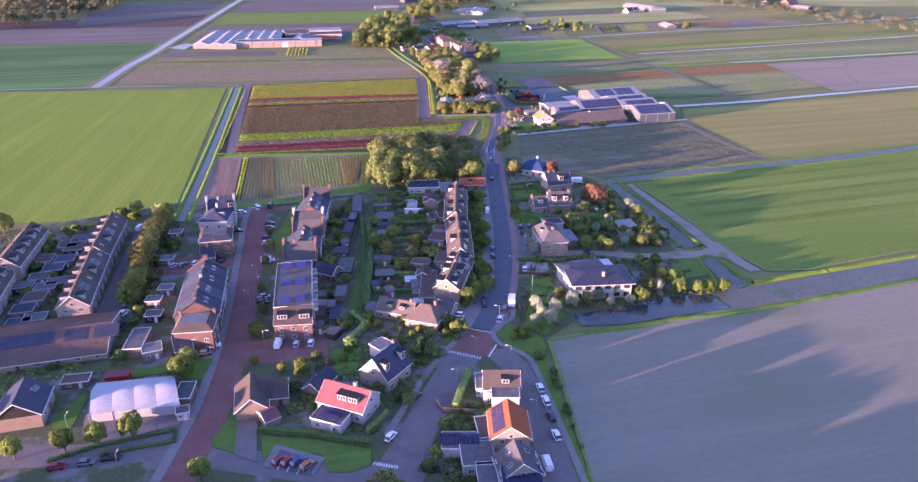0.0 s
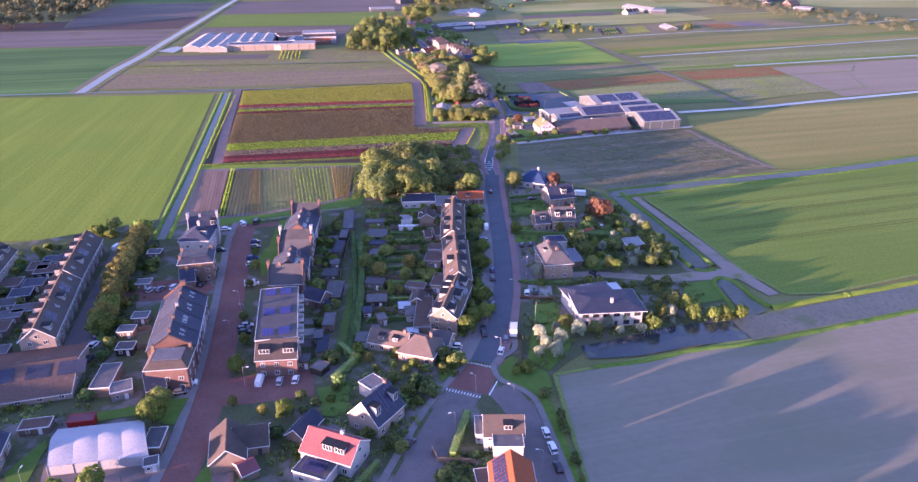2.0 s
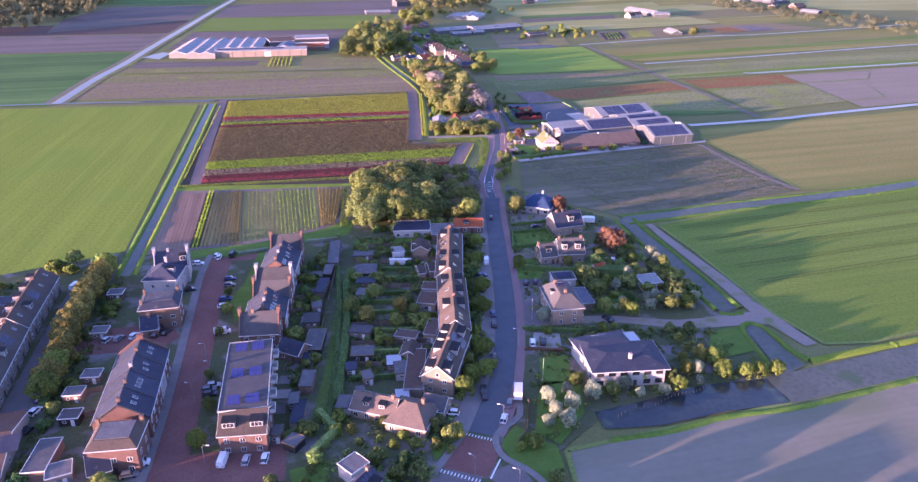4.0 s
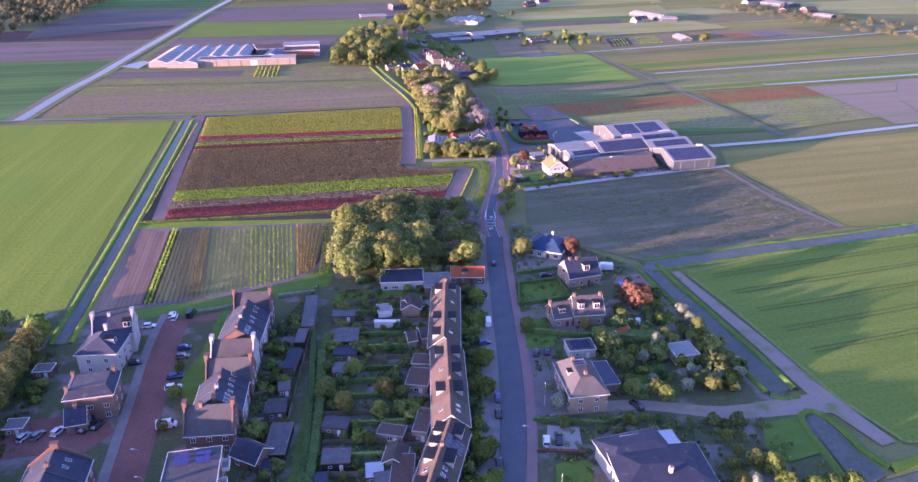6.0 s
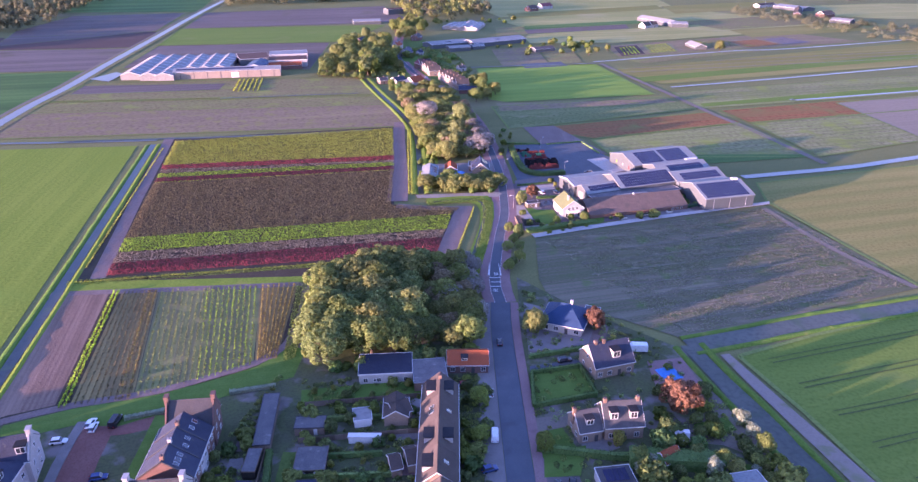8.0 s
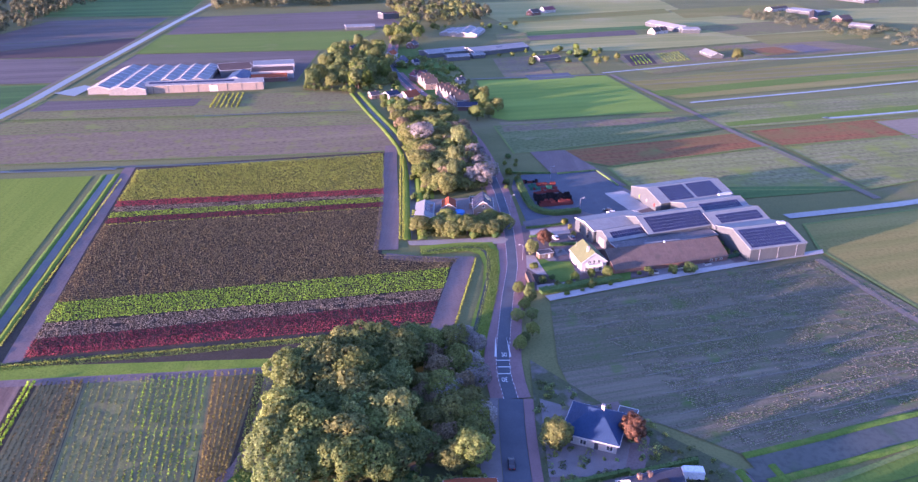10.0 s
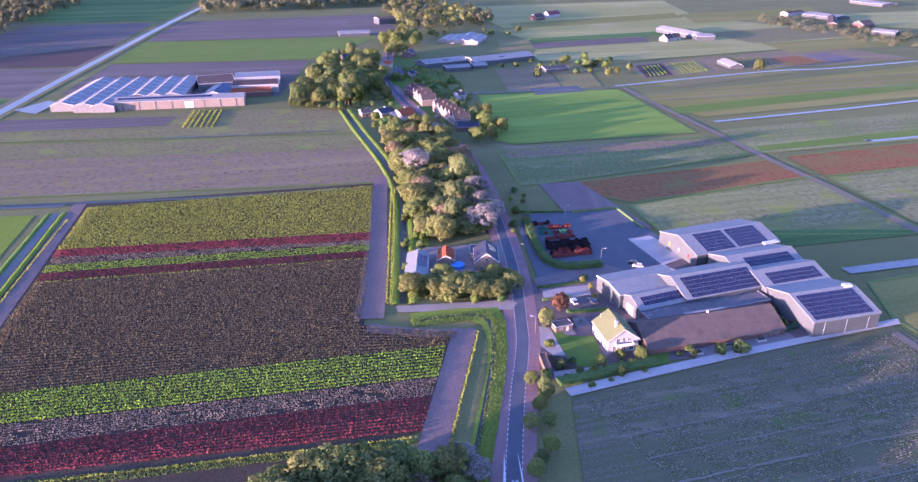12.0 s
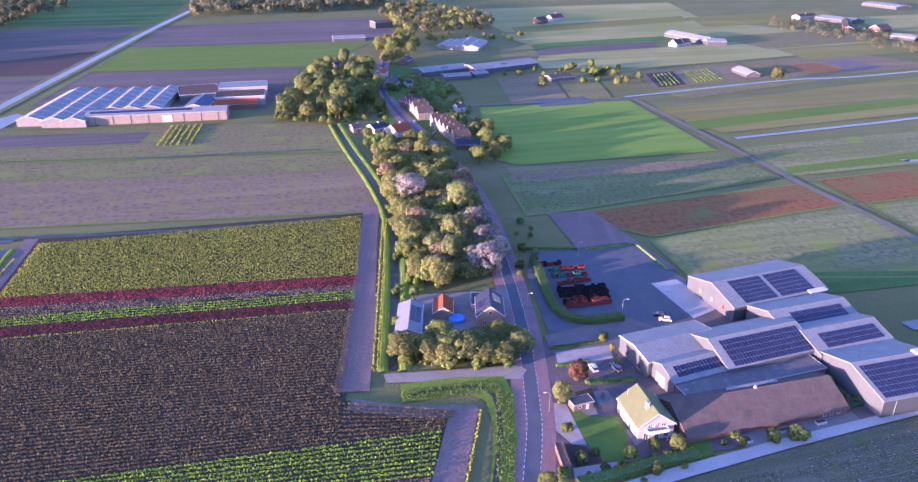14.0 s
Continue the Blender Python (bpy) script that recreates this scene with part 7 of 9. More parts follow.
# ---- lots: tent, sheds, lawns, cars, lamps ----
# marquee with four bays
def marquee(front, back, eave, top, bays):
    (x0, y0), (x1, y1) = front
    t = thing("marquee", pose(0, 0, 0), "large white party tent with four scalloped bays", "tent")
    A, B, C, D = (Vector((*p, 0)) for p in (front[0], front[1], back[1], back[0]))
    for i in range(bays):
        s = Solid()
        nu, nv = 8, 10
        for a in range(nu + 1):
            for c in range(nv + 1):
                u, v = (i + a / nu) / bays, c / nv
                p = (A.lerp(B, u)).lerp(D.lerp(C, u), v)
                sag = math.sin(math.pi * a / nu) * 0.28
                z = eave + (top - eave) * (1 - (2 * abs(v - 0.5)) ** 1.15) + sag * (0.4 + math.sin(math.pi * v)) * 0.45 - 0.05
                s.v.append((p.x, p.y, z))
        s.f = [(a * (nv + 1) + c, (a + 1) * (nv + 1) + c, (a + 1) * (nv + 1) + c + 1, a * (nv + 1) + c + 1) for a in range(nu) for c in range(nv)]
        me = s.mesh("roof_bay", "tent_white")
        me.polygons.foreach_set("use_smooth", [True] * len(me.polygons))
        part("roof_bay", me, t)
        for P, Q in ((A, B), (D, C)):
            p, q = P.lerp(Q, i / bays), P.lerp(Q, (i + 1) / bays)
            part("side_sheet", Solid().add([(p.x, p.y, 0), (q.x, q.y, 0), (q.x, q.y, eave), (p.x, p.y, eave)], [(0, 1, 2, 3)]).mesh("side_sheet", "tent_white"), t)
            part("post", Solid().tube([(p.x, p.y, 0), (p.x, p.y, eave + 0.1)], [0.12, 0.12], 6).mesh("post", "metal"), t)
    for P, Q in ((A, D), (B, C)):
        n = 10
        v = [(*P.lerp(Q, k / n).xy, 0) for k in range(n + 1)] + [(*P.lerp(Q, k / n).xy, eave + (top - eave) * (1 - (2 * abs(k / n - 0.5)) ** 1.15)) for k in range(n + 1)]
        part("end_sheet", Solid().add(v, [(k, k + 1, n + 2 + k, n + 1 + k) for k in range(n)]).mesh("end_sheet", "tent_white"), t)
    return t


marquee([(-93.6, 146.3), (-71.7, 150.0)], [(-97.8, 159.7), (-78.0, 163.2)], 2.8, 5.0, 4)
flat_block("container", [(-72.4, 153.0), (-73.1, 160.3)], 4, 2.6, "brick_brown", "dark storage container beside the tent", "container", doors=0)
flat_block("shed", [(-72.1, 148.1), (-69.2, 149.1)], 3, 2.4, "white_wall", "white store beside the tent", "shed", doors=1)
flat_block("shed", [(-97.2, 163.7), (-91.2, 164.8)], 3, 2.6, "red_plastic", "red container behind the tent", "container", "roof_pink", "red_plastic", doors=0)
flat_block("shed", [(-108.4, 162.0), (-101.5, 163.4)], 4, 2.2, "shed_wood", "low wooden store with a pale flat roof", "shed", "roof_bitumen_brown")

# garden sheds: roof ends, depth
def sheds(t_lines, mats):
    for i, (ln, d) in enumerate(t_lines):
        wall, roof = mats[i % len(mats)]
        flat_block("garden_shed", ln, d, 2.4 + 0.15 * (i % 3), wall, "flat-roofed wooden garden shed", "shed", roof, "shed_wood" if i % 2 else "dark_frame", 1, 0, "garden sheds")


MIX = [("shed_wood", "roof_felt"), ("black_boards", "roof_felt"), ("shed_wood", "roof_slate"), ("brick_brown", "roof_felt")]
sheds([([(-45.4, 306.2), (-43.4, 285.7)], 4), ([(-44.3, 284.2), (-44.2, 276.4)], 3), ([(-44.2, 273.1), (-44.6, 262.6)], 3.2), ([(-45.5, 254.5), (-42.5, 255.1)], 4.5), ([(-46.6, 245.5), (-41.6, 246.1)], 6), ([(-40.8, 238.5), (-40.6, 227.0)], 5),
       ([(-42.4, 223.5), (-40.4, 223.9)], 4), ([(-39.5, 216.7), (-39.3, 209.0)], 3.4), ([(-42.5, 203.6), (-39.9, 203.9)], 5), ([(-36.4, 186.7), (-39.7, 188.4)], 4), ([(-39.3, 203.1), (-38.8, 193.7)], 3), ([(-43.8, 190.8), (-41.6, 190.8)], 4)], MIX)
sheds([([(-36.7, 294.0), (-29.3, 294.3)], 4.5), ([(-34.0, 280.5), (-26.8, 280.8)], 8), ([(-32.8, 271.1), (-26.3, 271.4)], 4), ([(-32.0, 263.1), (-27.3, 263.7)], 5), ([(-30.8, 239.2), (-24.3, 238.3)], 4.5), ([(-28.9, 226.1), (-22.4, 226.5)], 5),
       ([(-29.5, 218.7), (-26.7, 219.2)], 4), ([(-24.2, 213.9), (-21.8, 214.9)], 4), ([(-25.4, 207.2), (-23.0, 207.6)], 3)], MIX)
sheds([([(-18.2, 221.5), (-14.1, 222.0)], 5), ([(-15.6, 217.5), (-10.6, 218.5)], 6), ([(-14.5, 205.1), (-10.9, 205.5)], 4), ([(-27.8, 199.7), (-27.4, 205.3)], 4)], [("shed_wood", "zinc"), ("white_wall", "roof_felt")])
pergola = flat_block("awning", [(-22.4, 296.9), (-18.0, 297.7)], 5, 2.4, "white_paint", "white glazed garden awning", "awning", "greenhouse_glass", "white_paint", doors=0)
flat_block("awning", [(-22.7, 289.2), (-14.8, 289.1)], 1.2, 2.2, "white_paint", "narrow white garden screen", "screen", "white_paint", "white_paint", doors=0)
for ln, d, e, tp in (([(-11.4, 295.3), (-11.8, 303.4)], 6, 3, 4.8), ([(-8.1, 280.7), (-5.6, 281.4)], 6, 3, 4.6), ([(-11.8, 278.8), (-9.4, 279.5)], 5, 2.8, 4.4), ([(-12.0, 223.6), (-11.2, 229.7)], 5, 2.6, 4.2), ([(-13.2, 298.5), (-8.8, 300.7)], 6, 3, 4.6)):
    house("outbuilding", ln, d, e, tp, "brick_tan", "roof_brown", "small tan brick outbuilding behind the terrace", "outbuilding", windows=False, group="outbuildings behind the terrace")
for ln, d, h in (([(-9.4, 266.6), (-3.4, 265.9)], 5, 3), ([(-10.3, 258.2), (-4.2, 257.2)], 8, 3), ([(-7.3, 238.9), (-3.7, 238.3)], 9, 3.2), ([(-9.5, 226.1), (-9.9, 206.6)], 5, 3.2), ([(-9.5, 212.6), (-6.0, 212.2)], 6, 3), ([(-16.4, 236.3), (-10.0, 234.9)], 4, 2.6)):
    flat_block("extension", ln, d, h, "brick_tan", "flat-roofed brick house extension", "extension", "roof_bitumen_brown", "zinc", 1, 1, "house extensions")
# sheds between the western terraces
for (x, y), k in zip([(-148.0, 224.6), (-146.7, 231.7), (-141.5, 209.5), (-141.9, 217.1), (-146.2, 239.1), (-147.8, 249.6), (-139.9, 221.0), (-141.0, 201.5), (-151.5, 252.4), (-150.1, 217.9), (-149.2, 258.0), (-154.3, 239.1), (-134.1, 195.9), (-137.6, 192.3)], range(14)):
    flat_block("garden_shed", [(x - 3.2, y - 1), (x + 3.2, y + 0.6)], 5 + (k % 3), 2.5, MIX[k % 4][0], "flat-roofed garden shed between the terraces", "shed", ("roof_felt", "roof_slate", "roof_bitumen_brown")[k % 3], "zinc", 1, 0, "garden sheds")
for (x, y), k in zip([(-100.0, 215.7), (-97.2, 197.7), (-114.0, 263.8), (-101.0, 207.4), (-108.3, 239.0)], range(5)):
    flat_block("garden_shed", [(x - 2.4, y), (x + 2.4, y + 0.5)], 4, 2.5, MIX[k % 4][0], "small dark garden shed by the tree row", "shed", "roof_felt", "white_paint", 1, 0, "garden sheds")
flat_block("garden_room", [(66.5, 270.0), (73.5, 271.3)], 7, 3, "white_wall", "white modern garden room with a flat roof", "garden room", "roof_white", "white_paint", windows=2)
house("shed", [(52.1, 279.7), (56.4, 282.1)], 4, 2.4, 4, "shed_wood", "roof_orange", "small shed with an orange tiled roof", "shed", windows=False)

# fences: each board a part
def fence(pts, height, label, mat="shed_wood"):
    t = thing("fence", pose(*pts[0], 0), label, "fence", "garden fences")
    for a, b_ in zip(pts, pts[1:]):
        L_ = math.hypot(b_[0] - a[0], b_[1] - a[1])
        n = max(1, round(L_ / 3.0))
        deg = math.degrees(math.atan2(b_[1] - a[1], b_[0] - a[0]))
        me = cached(("fp", height, mat), lambda: Solid().box(0.06, 3.0, -0.025, 0.025, 0.08, height).box(-0.06, 0.06, -0.06, 0.06, -0.1, height + 0.1).mesh("fence_panel", mat))
        for i in range(n):
            m = pose(a[0] - pts[0][0] + (b_[0] - a[0]) * i / n, a[1] - pts[0][1] + (b_[1] - a[1]) * i / n, 0, 0, 0, deg)
            part("fence_panel", me, t, "", m)
    return t


FN = "brown wooden garden fence with upright panels"
for ln in ([(-36.1, 303.3), (-5.3, 307.0)], [(-35.2, 288.9), (-5.1, 292.4)], [(-33.2, 269.5), (-4.8, 271.3)], [(-31.3, 244.1), (-6.2, 246.2)], [(-30.1, 233.1), (-7.5, 234.1)], [(-28.9, 222.0), (-8.2, 222.0)], [(-47.8, 240.8), (-42.4, 242.2)], [(-53.0, 252.4), (-45.7, 254.8)], [(-52.5, 261.8), (-45.5, 264.1)],
           [(-43.2, 304.4), (-41.8, 272.0), (-40.7, 246.4), (-39.8, 225.5), (-39.1, 208.3)], [(-3.8, 150.1), (4.9, 149.4)], [(-5.4, 153.8), (-3.8, 150.1)]):
    fence(ln, 1.8, FN)
fence([(-103.0, 207.9), (-95.3, 211.1)], 1.8, FN)
fence([(-97.9, 198.2), (-91.6, 200.8)], 1.8, FN)
fence([(16.7, 187.4), (19.5, 192.6), (21.0, 203.7), (20.5, 207.6)], 1.4, "rust-brown low garden fence beside the lawn")

# lawns
for nm, pts in (("lawn", [(-60.5, 139.5), (-58.1, 151.5), (-56.9, 151.5), (-53.3, 134.6), (-59.2, 136.7)]), ("lawn", [(-48.9, 141.0), (-34.7, 139.4), (-21.0, 136.0), (-20.0, 130.5), (-24.5, 128.0), (-29.9, 128.0), (-32.0, 133.5), (-44.3, 137.3), (-45.8, 131.5)]), ("lawn", [(-99.4, 167.4), (-75.3, 174.7), (-71.3, 175.6), (-71.1, 164.5), (-73.6, 164.5), (-80.0, 168.8), (-94.9, 164.6)]),
                ("lawn", [(-104.3, 146.8), (-101.0, 158.7), (-99.2, 156.6), (-97.4, 143.3), (-101.8, 143.4)]), ("lawn", [(-74.9, 262.1), (-73.1, 274.2), (-74.6, 300.2), (-69.4, 300.2), (-65.7, 272.3), (-65.8, 252.6), (-69.1, 246.7)]), ("lawn", [(26.1, 317.4), (40.0, 320.1), (42.0, 307.5), (24.9, 302.9)]), ("lawn", [(26.3, 225.5), (34.9, 226.9), (33.9, 213.7), (25.0, 211.7)]),
                ("lawn", [(21.4, 192.5), (25.2, 213.7), (36.3, 213.7), (35.3, 199.8), (27.2, 187.3)]), ("lawn", [(81.9, 239.8), (92.8, 242.9), (92.7, 229.1), (82.0, 225.4), (78.5, 231.5)]), ("alley_grass", [(-38.2, 285.5), (-37.5, 244.1), (-35.8, 216.0), (-35.9, 198.1), (-29.2, 198.1), (-29.9, 215.9), (-31.3, 244.1), (-34.3, 285.5)]), ("lawn", [(25.2, 284.0), (36.0, 287.0), (32.8, 276.5), (24.3, 276.0)]),
                ("lawn", [(50.5, 262.7), (63.0, 267.7), (64.6, 260.0), (53.6, 250.7), (48.2, 253.1)]), ("lawn", [(-37.5, 179.3), (-28.3, 182.5), (-28.1, 167.2), (-33.9, 167.3)]), ("lawn", [(-4.4, 185.7), (1.9, 192.6), (-0.8, 185.7), (-3.5, 181.8)]), ("lawn", [(-38.5, 310.5), (-4.0, 315.8), (-4.8, 308.1), (-37.3, 303.1)]),
                ("lawn", [(16.4, 192.6), (26.3, 187.3), (27.2, 179.1), (21.8, 177.6), (17.0, 184.0)])):
    field(nm, pts, 0.36, "rough_grass" if nm == "alley_grass" else "lawn", "rough green alley" if nm == "alley_grass" else "mown green lawn", "lawn")
ribbon("verge", [(23.2, 179.1), (25.3, 167.1), (26.5, 153.7), (27.7, 141.9), (28.9, 129.4), (30.4, 118.4)], 3.0, 0.2, "bank_lush", "rough grass verge beside the street", "verge")
field("parking_bays", [(-44.4, 137.7), (-31.3, 132.9), (-33.1, 127.2), (-45.7, 130.0)], 0.37, "slab_paving", "paved parking bays", "pavement")
bays = field("bay_floor", [(-42.9, 136.0), (-32.6, 131.5), (-33.9, 127.2), (-43.5, 129.6)], 0.374, "asphalt", "dark parking bay floor", "pavement")
for a, b_ in zip([(-41.9, 128.6), (-39.6, 128.0), (-37.1, 127.2)], [(-41.1, 133.5), (-38.7, 132.9), (-36.1, 131.9)]):
    d = np.array(b_) - np.array(a)
    n = np.array((-d[1], d[0])) / np.linalg.norm(d) * 0.08
    part("bay_line", mesh_from("bay_line", [(*(np.array(a) + n), 0.38), (*(np.array(a) - n), 0.38), (*(np.array(b_) - n), 0.38), (*(np.array(b_) + n), 0.38)], [(0, 1, 2, 3)], "white_line"), bays, "white bay line")
field("brick_drive", [(-56.8, 150.0), (-51.9, 150.0), (-47.4, 131.5), (-53.4, 134.0)], 0.37, "grey_paving", "brick garage drive", "pavement")
field("drive", [(22.4, 282.1), (31.9, 284.1), (29.7, 249.3), (22.8, 248.2)], 0.25, "grey_paving", "brick garden drive", "pavement")
field("drive", [(26.2, 239.9), (34.2, 238.9), (33.7, 229.2), (24.6, 229.2)], 0.26, "gravel", "pale gravel parking place", "pavement")
field("drive", [(27.5, 359.4), (37.1, 354.5), (47.6, 340.3), (43.5, 329.6), (26.1, 329.7)], 0.24, "slab_paving", "sandy house drive", "pavement")
field("tent_yard", [(-93.9, 142.2), (-102.7, 167.4), (-73.1, 154.0), (-69.1, 146.7), (-68.8, 137.8), (-87.9, 135.7)], 0.22, "grey_paving", "brick yard round the tent", "pavement")
rp = random.Random(41)
for y in [214 + 6.3 * i for i in range(16)]:
    x1 = -6.0 if y < 235 else -4.6
    x0 = x1 - rp.uniform(4.0, 7.5)
    field("patio", [(x0, y), (x1, y + 0.4), (x1, y + rp.uniform(3.6, 5.4)), (x0, y + rp.uniform(3.2, 5.0))], 0.33 + 0.001 * (y % 7), rp.choice(["slab_paving", "grey_paving", "gravel", "red_lane"]), "paved patio behind a terraced house", "pavement")
for y in [200 + 6.6 * i for i in range(14)]:
    x0 = -50.5 if y > 232 else -48.0
    field("patio", [(x0, y), (x0 + rp.uniform(3, 5), y + 0.2), (x0 + rp.uniform(3, 5), y + 4.4), (x0, y + 4.0)], 0.33 + 0.001 * (y % 7), rp.choice(["slab_paving", "grey_paving", "gravel"]), "paved patio behind a terraced house", "pavement")
# raised junction markings
plateau = bpy.data.objects["plateau"]
def stripes(a, b_, n, w, length):
    a, b_ = np.array(a), np.array(b_)
    d = (b_ - a) / np.linalg.norm(b_ - a)
    nn = np.array((-d[1], d[0])) * length / 2
    for i in range(n):
        c = a + (b_ - a) * (i + 0.5) / n
        h = d * w / 2
        part("zebra_stripe", mesh_from("zebra_stripe", [(*(c + h + nn), 0.26), (*(c - h + nn), 0.26), (*(c - h - nn), 0.26), (*(c + h - nn), 0.26)], [(0, 1, 2, 3)], "white_line"), plateau, "white road marking stripe")
stripes((-2.4, 178.9), (7.3, 175.1), 12, 0.3, 1.1)
stripes((3.8, 191.9), (11.4, 189.1), 10, 0.3, 0.9)
stripes((-19.8, 131.1), (-13.7, 129.5), 10, 0.3, 1.1)
stripes((9.2, 175.4), (12.3, 183.0), 1, 7.0, 0.4)
# speed limit painted on the road
for p, flip in (((19.4, 380.8), 0), ((18.7, 368.4), 180)):
    cu = bpy.data.curves.new("speed_marking", 'FONT')
    cu.body = "30"
    cu.size = 2.0
    cu.align_x = 'CENTER'
    cu.align_y = 'CENTER'
    cu.materials.append(M["white_line"])
    o = part("speed_marking", cu, mid, "white painted 30 speed marking", pose(p[0], p[1], 0.235, 0, 0, flip + 2) @ Matrix.Diagonal((0.9, 1.6, 1, 1)))
for y in (675, 687, 662):
    p = (19.0, 378.0) if y == 662 else ((19.1, 374.6) if y == 675 else (18.8, 371.2))
    part("stop_bar", mesh_from("stop_bar", [(p[0] - 1.9, p[1] - 0.2, 0.236), (p[0] + 1.9, p[1] - 0.2, 0.236), (p[0] + 1.9, p[1] + 0.2, 0.236), (p[0] - 1.9, p[1] + 0.2, 0.236)], [(0, 1, 2, 3)], "white_line"), mid, "white bar across the lane")
for q in ([(17.2, 380.0), (17.6, 391.6), (16.5, 380.0)], [(21.5, 379.9), (20.9, 391.6), (21.0, 379.9)]):
    part("taper_marking", mesh_from("taper_marking", [(*a, 0.237) for a in q], [(0, 1, 2)], "white_line"), mid, "white wedge road marking")

# parked cars
CARS = [
    ("white", "hatchback", (-16.4, 140.2), 62), ("black", "hatchback", (-11.0, 156.6), 60), ("white", "hatchback", (22.9, 160.2), 98), ("white", "estate", (23.8, 154.5), 99), ("black", "hatchback", (24.3, 147.9), 100), ("white", "hatchback", (24.8, 140.6), 100),
    ("white", "van", (21.3, 130.4), 98), ("grey", "hatchback", (15.9, 203.7), 80), ("white", "hatchback", (14.0, 197.3), 76), ("black", "hatchback", (9.2, 210.0), 85), ("white", "hatchback", (0.5, 199.9), 170), ("red", "hatchback", (-42.1, 131.9), 55),
    ("white", "van", (59.8, 289.9), 170), ("red", "hatchback", (-39.9, 131.5), 55), ("blue", "hatchback", (-37.7, 131.3), 55), ("orange", "hatchback", (-35.2, 130.1), 55), ("red", "hatchback", (-93.7, 129.7), 12), ("grey", "hatchback", (-87.5, 131.1), 12), ("black", "estate", (-82.4, 132.8), 10),
    ("white", "van", (-54.0, 182.5), 92), ("silver", "hatchback", (-48.5, 182.5), 92), ("white", "hatchback", (-44.2, 183.2), 92), ("white", "van", (-73.6, 181.6), 15), ("grey", "hatchback", (-74.3, 177.8), 15), ("white", "hatchback", (-108.6, 201.6), 80),
    ("black", "hatchback", (-106.5, 194.2), 80), ("blue", "hatchback", (-110.1, 207.1), 80), ("white", "van", (-131.8, 271.5), 85), ("black", "hatchback", (-129.9, 272.7), 85), ("white", "hatchback", (-88.5, 295.2), 95), ("black", "van", (-83.8, 297.3), 90),
    ("silver", "hatchback", (-105.2, 236.5), 75), ("grey", "hatchback", (-102.0, 237.1), 75), ("white", "hatchback", (-97.8, 238.6), 75), ("black", "estate", (-91.3, 239.9), 75), ("black", "hatchback", (-88.8, 240.8), 75), ("white", "hatchback", (-94.6, 289.9), 10), ("blue", "hatchback", (-79.1, 277.2), 15), ("grey", "hatchback", (-78.0, 272.4), 15), ("blue", "estate", (-76.5, 262.1), 15), ("white", "estate", (-75.3, 257.0), 15), ("white", "van", (-71.2, 240.6), 15),
    ("white", "van", (-89.3, 249.3), 20), ("black", "hatchback", (-90.5, 269.1), 12), ("grey", "hatchback", (-66.1, 210.6), 15), ("black", "hatchback", (-65.1, 208.6), 15), ("silver", "hatchback", (-65.4, 212.6), 15),
    ("red", "hatchback", (6.6, 312.2), 15), ("white", "hatchback", (13.4, 308.3), 88), ("white", "van", (13.6, 290.6), 88), ("blue", "hatchback", (11.7, 278.7), 20), ("blue", "hatchback", (14.2, 251.0), 89), ("black", "hatchback", (14.0, 244.3), 89),
    ("black", "estate", (13.0, 225.4), 90), ("black", "hatchback", (9.3, 207.1), 95), ("white", "estate", (25.2, 233.3), 85), ("black", "hatchback", (28.4, 233.8), 85), ("black", "hatchback", (27.0, 272.9), 80), ("black", "hatchback", (30.5, 273.6), 80),
    ("black", "estate", (51.0, 247.5), 120), ("white", "van", (58.2, 289.2), 165), ("black", "estate", (36.2, 324.0), 15), ("white", "hatchback", (46.8, 466.0), 105), ("grey", "estate", (53.4, 466.1), 110), ("black", "hatchback", (74.2, 495.9), 165),
    ("white", "hatchback", (75.3, 492.9), 165), ("black", "hatchback", (17.7, 333.8), 88), ("white", "hatchback", (-16.3, 744.1), 100), ("grey", "hatchback", (-3.1, 718.7), 120), ("white", "hatchback", (-89.8, 296.8), 90),
]
for col, sty, p, deg in CARS:
    park(col, sty, p[0], p[1], deg)
# box truck
bx = (18.5, 207.6)
tr = thing("box_truck", pose(bx[0], bx[1], 0.2, 0, 0, 84), "white box truck parked by the kerb", "truck")
part("box", Solid().box(-3.2, 1.4, -1.15, 1.15, 0.8, 3.3).mesh("box", "white_paint"), tr)
part("cab", Solid().loft([[(1.5, -1.0, 0.5), (1.5, 1.0, 0.5), (1.5, 1.0, 2.3), (1.5, -1.0, 2.3)], [(2.6, -1.0, 0.5), (2.6, 1.0, 0.5), (2.4, 0.95, 2.3), (2.4, -0.95, 2.3)], [(3.3, -0.95, 0.5), (3.3, 0.95, 0.5), (3.2, 0.9, 1.3), (3.2, -0.9, 1.3)]]).mesh("cab", "paint_white"), tr)
part("windscreen", Solid().add([(2.48, -0.85, 2.2), (2.48, 0.85, 2.2), (3.15, 0.8, 1.4), (3.15, -0.8, 1.4)], [(0, 1, 2, 3)]).mesh("windscreen", "glass"), tr)
for x in (-2.2, 2.2):
    for y in (-0.95, 0.95):
        part("wheel", CACHE["wheel"], tr, "", pose(x, y, 0.36))
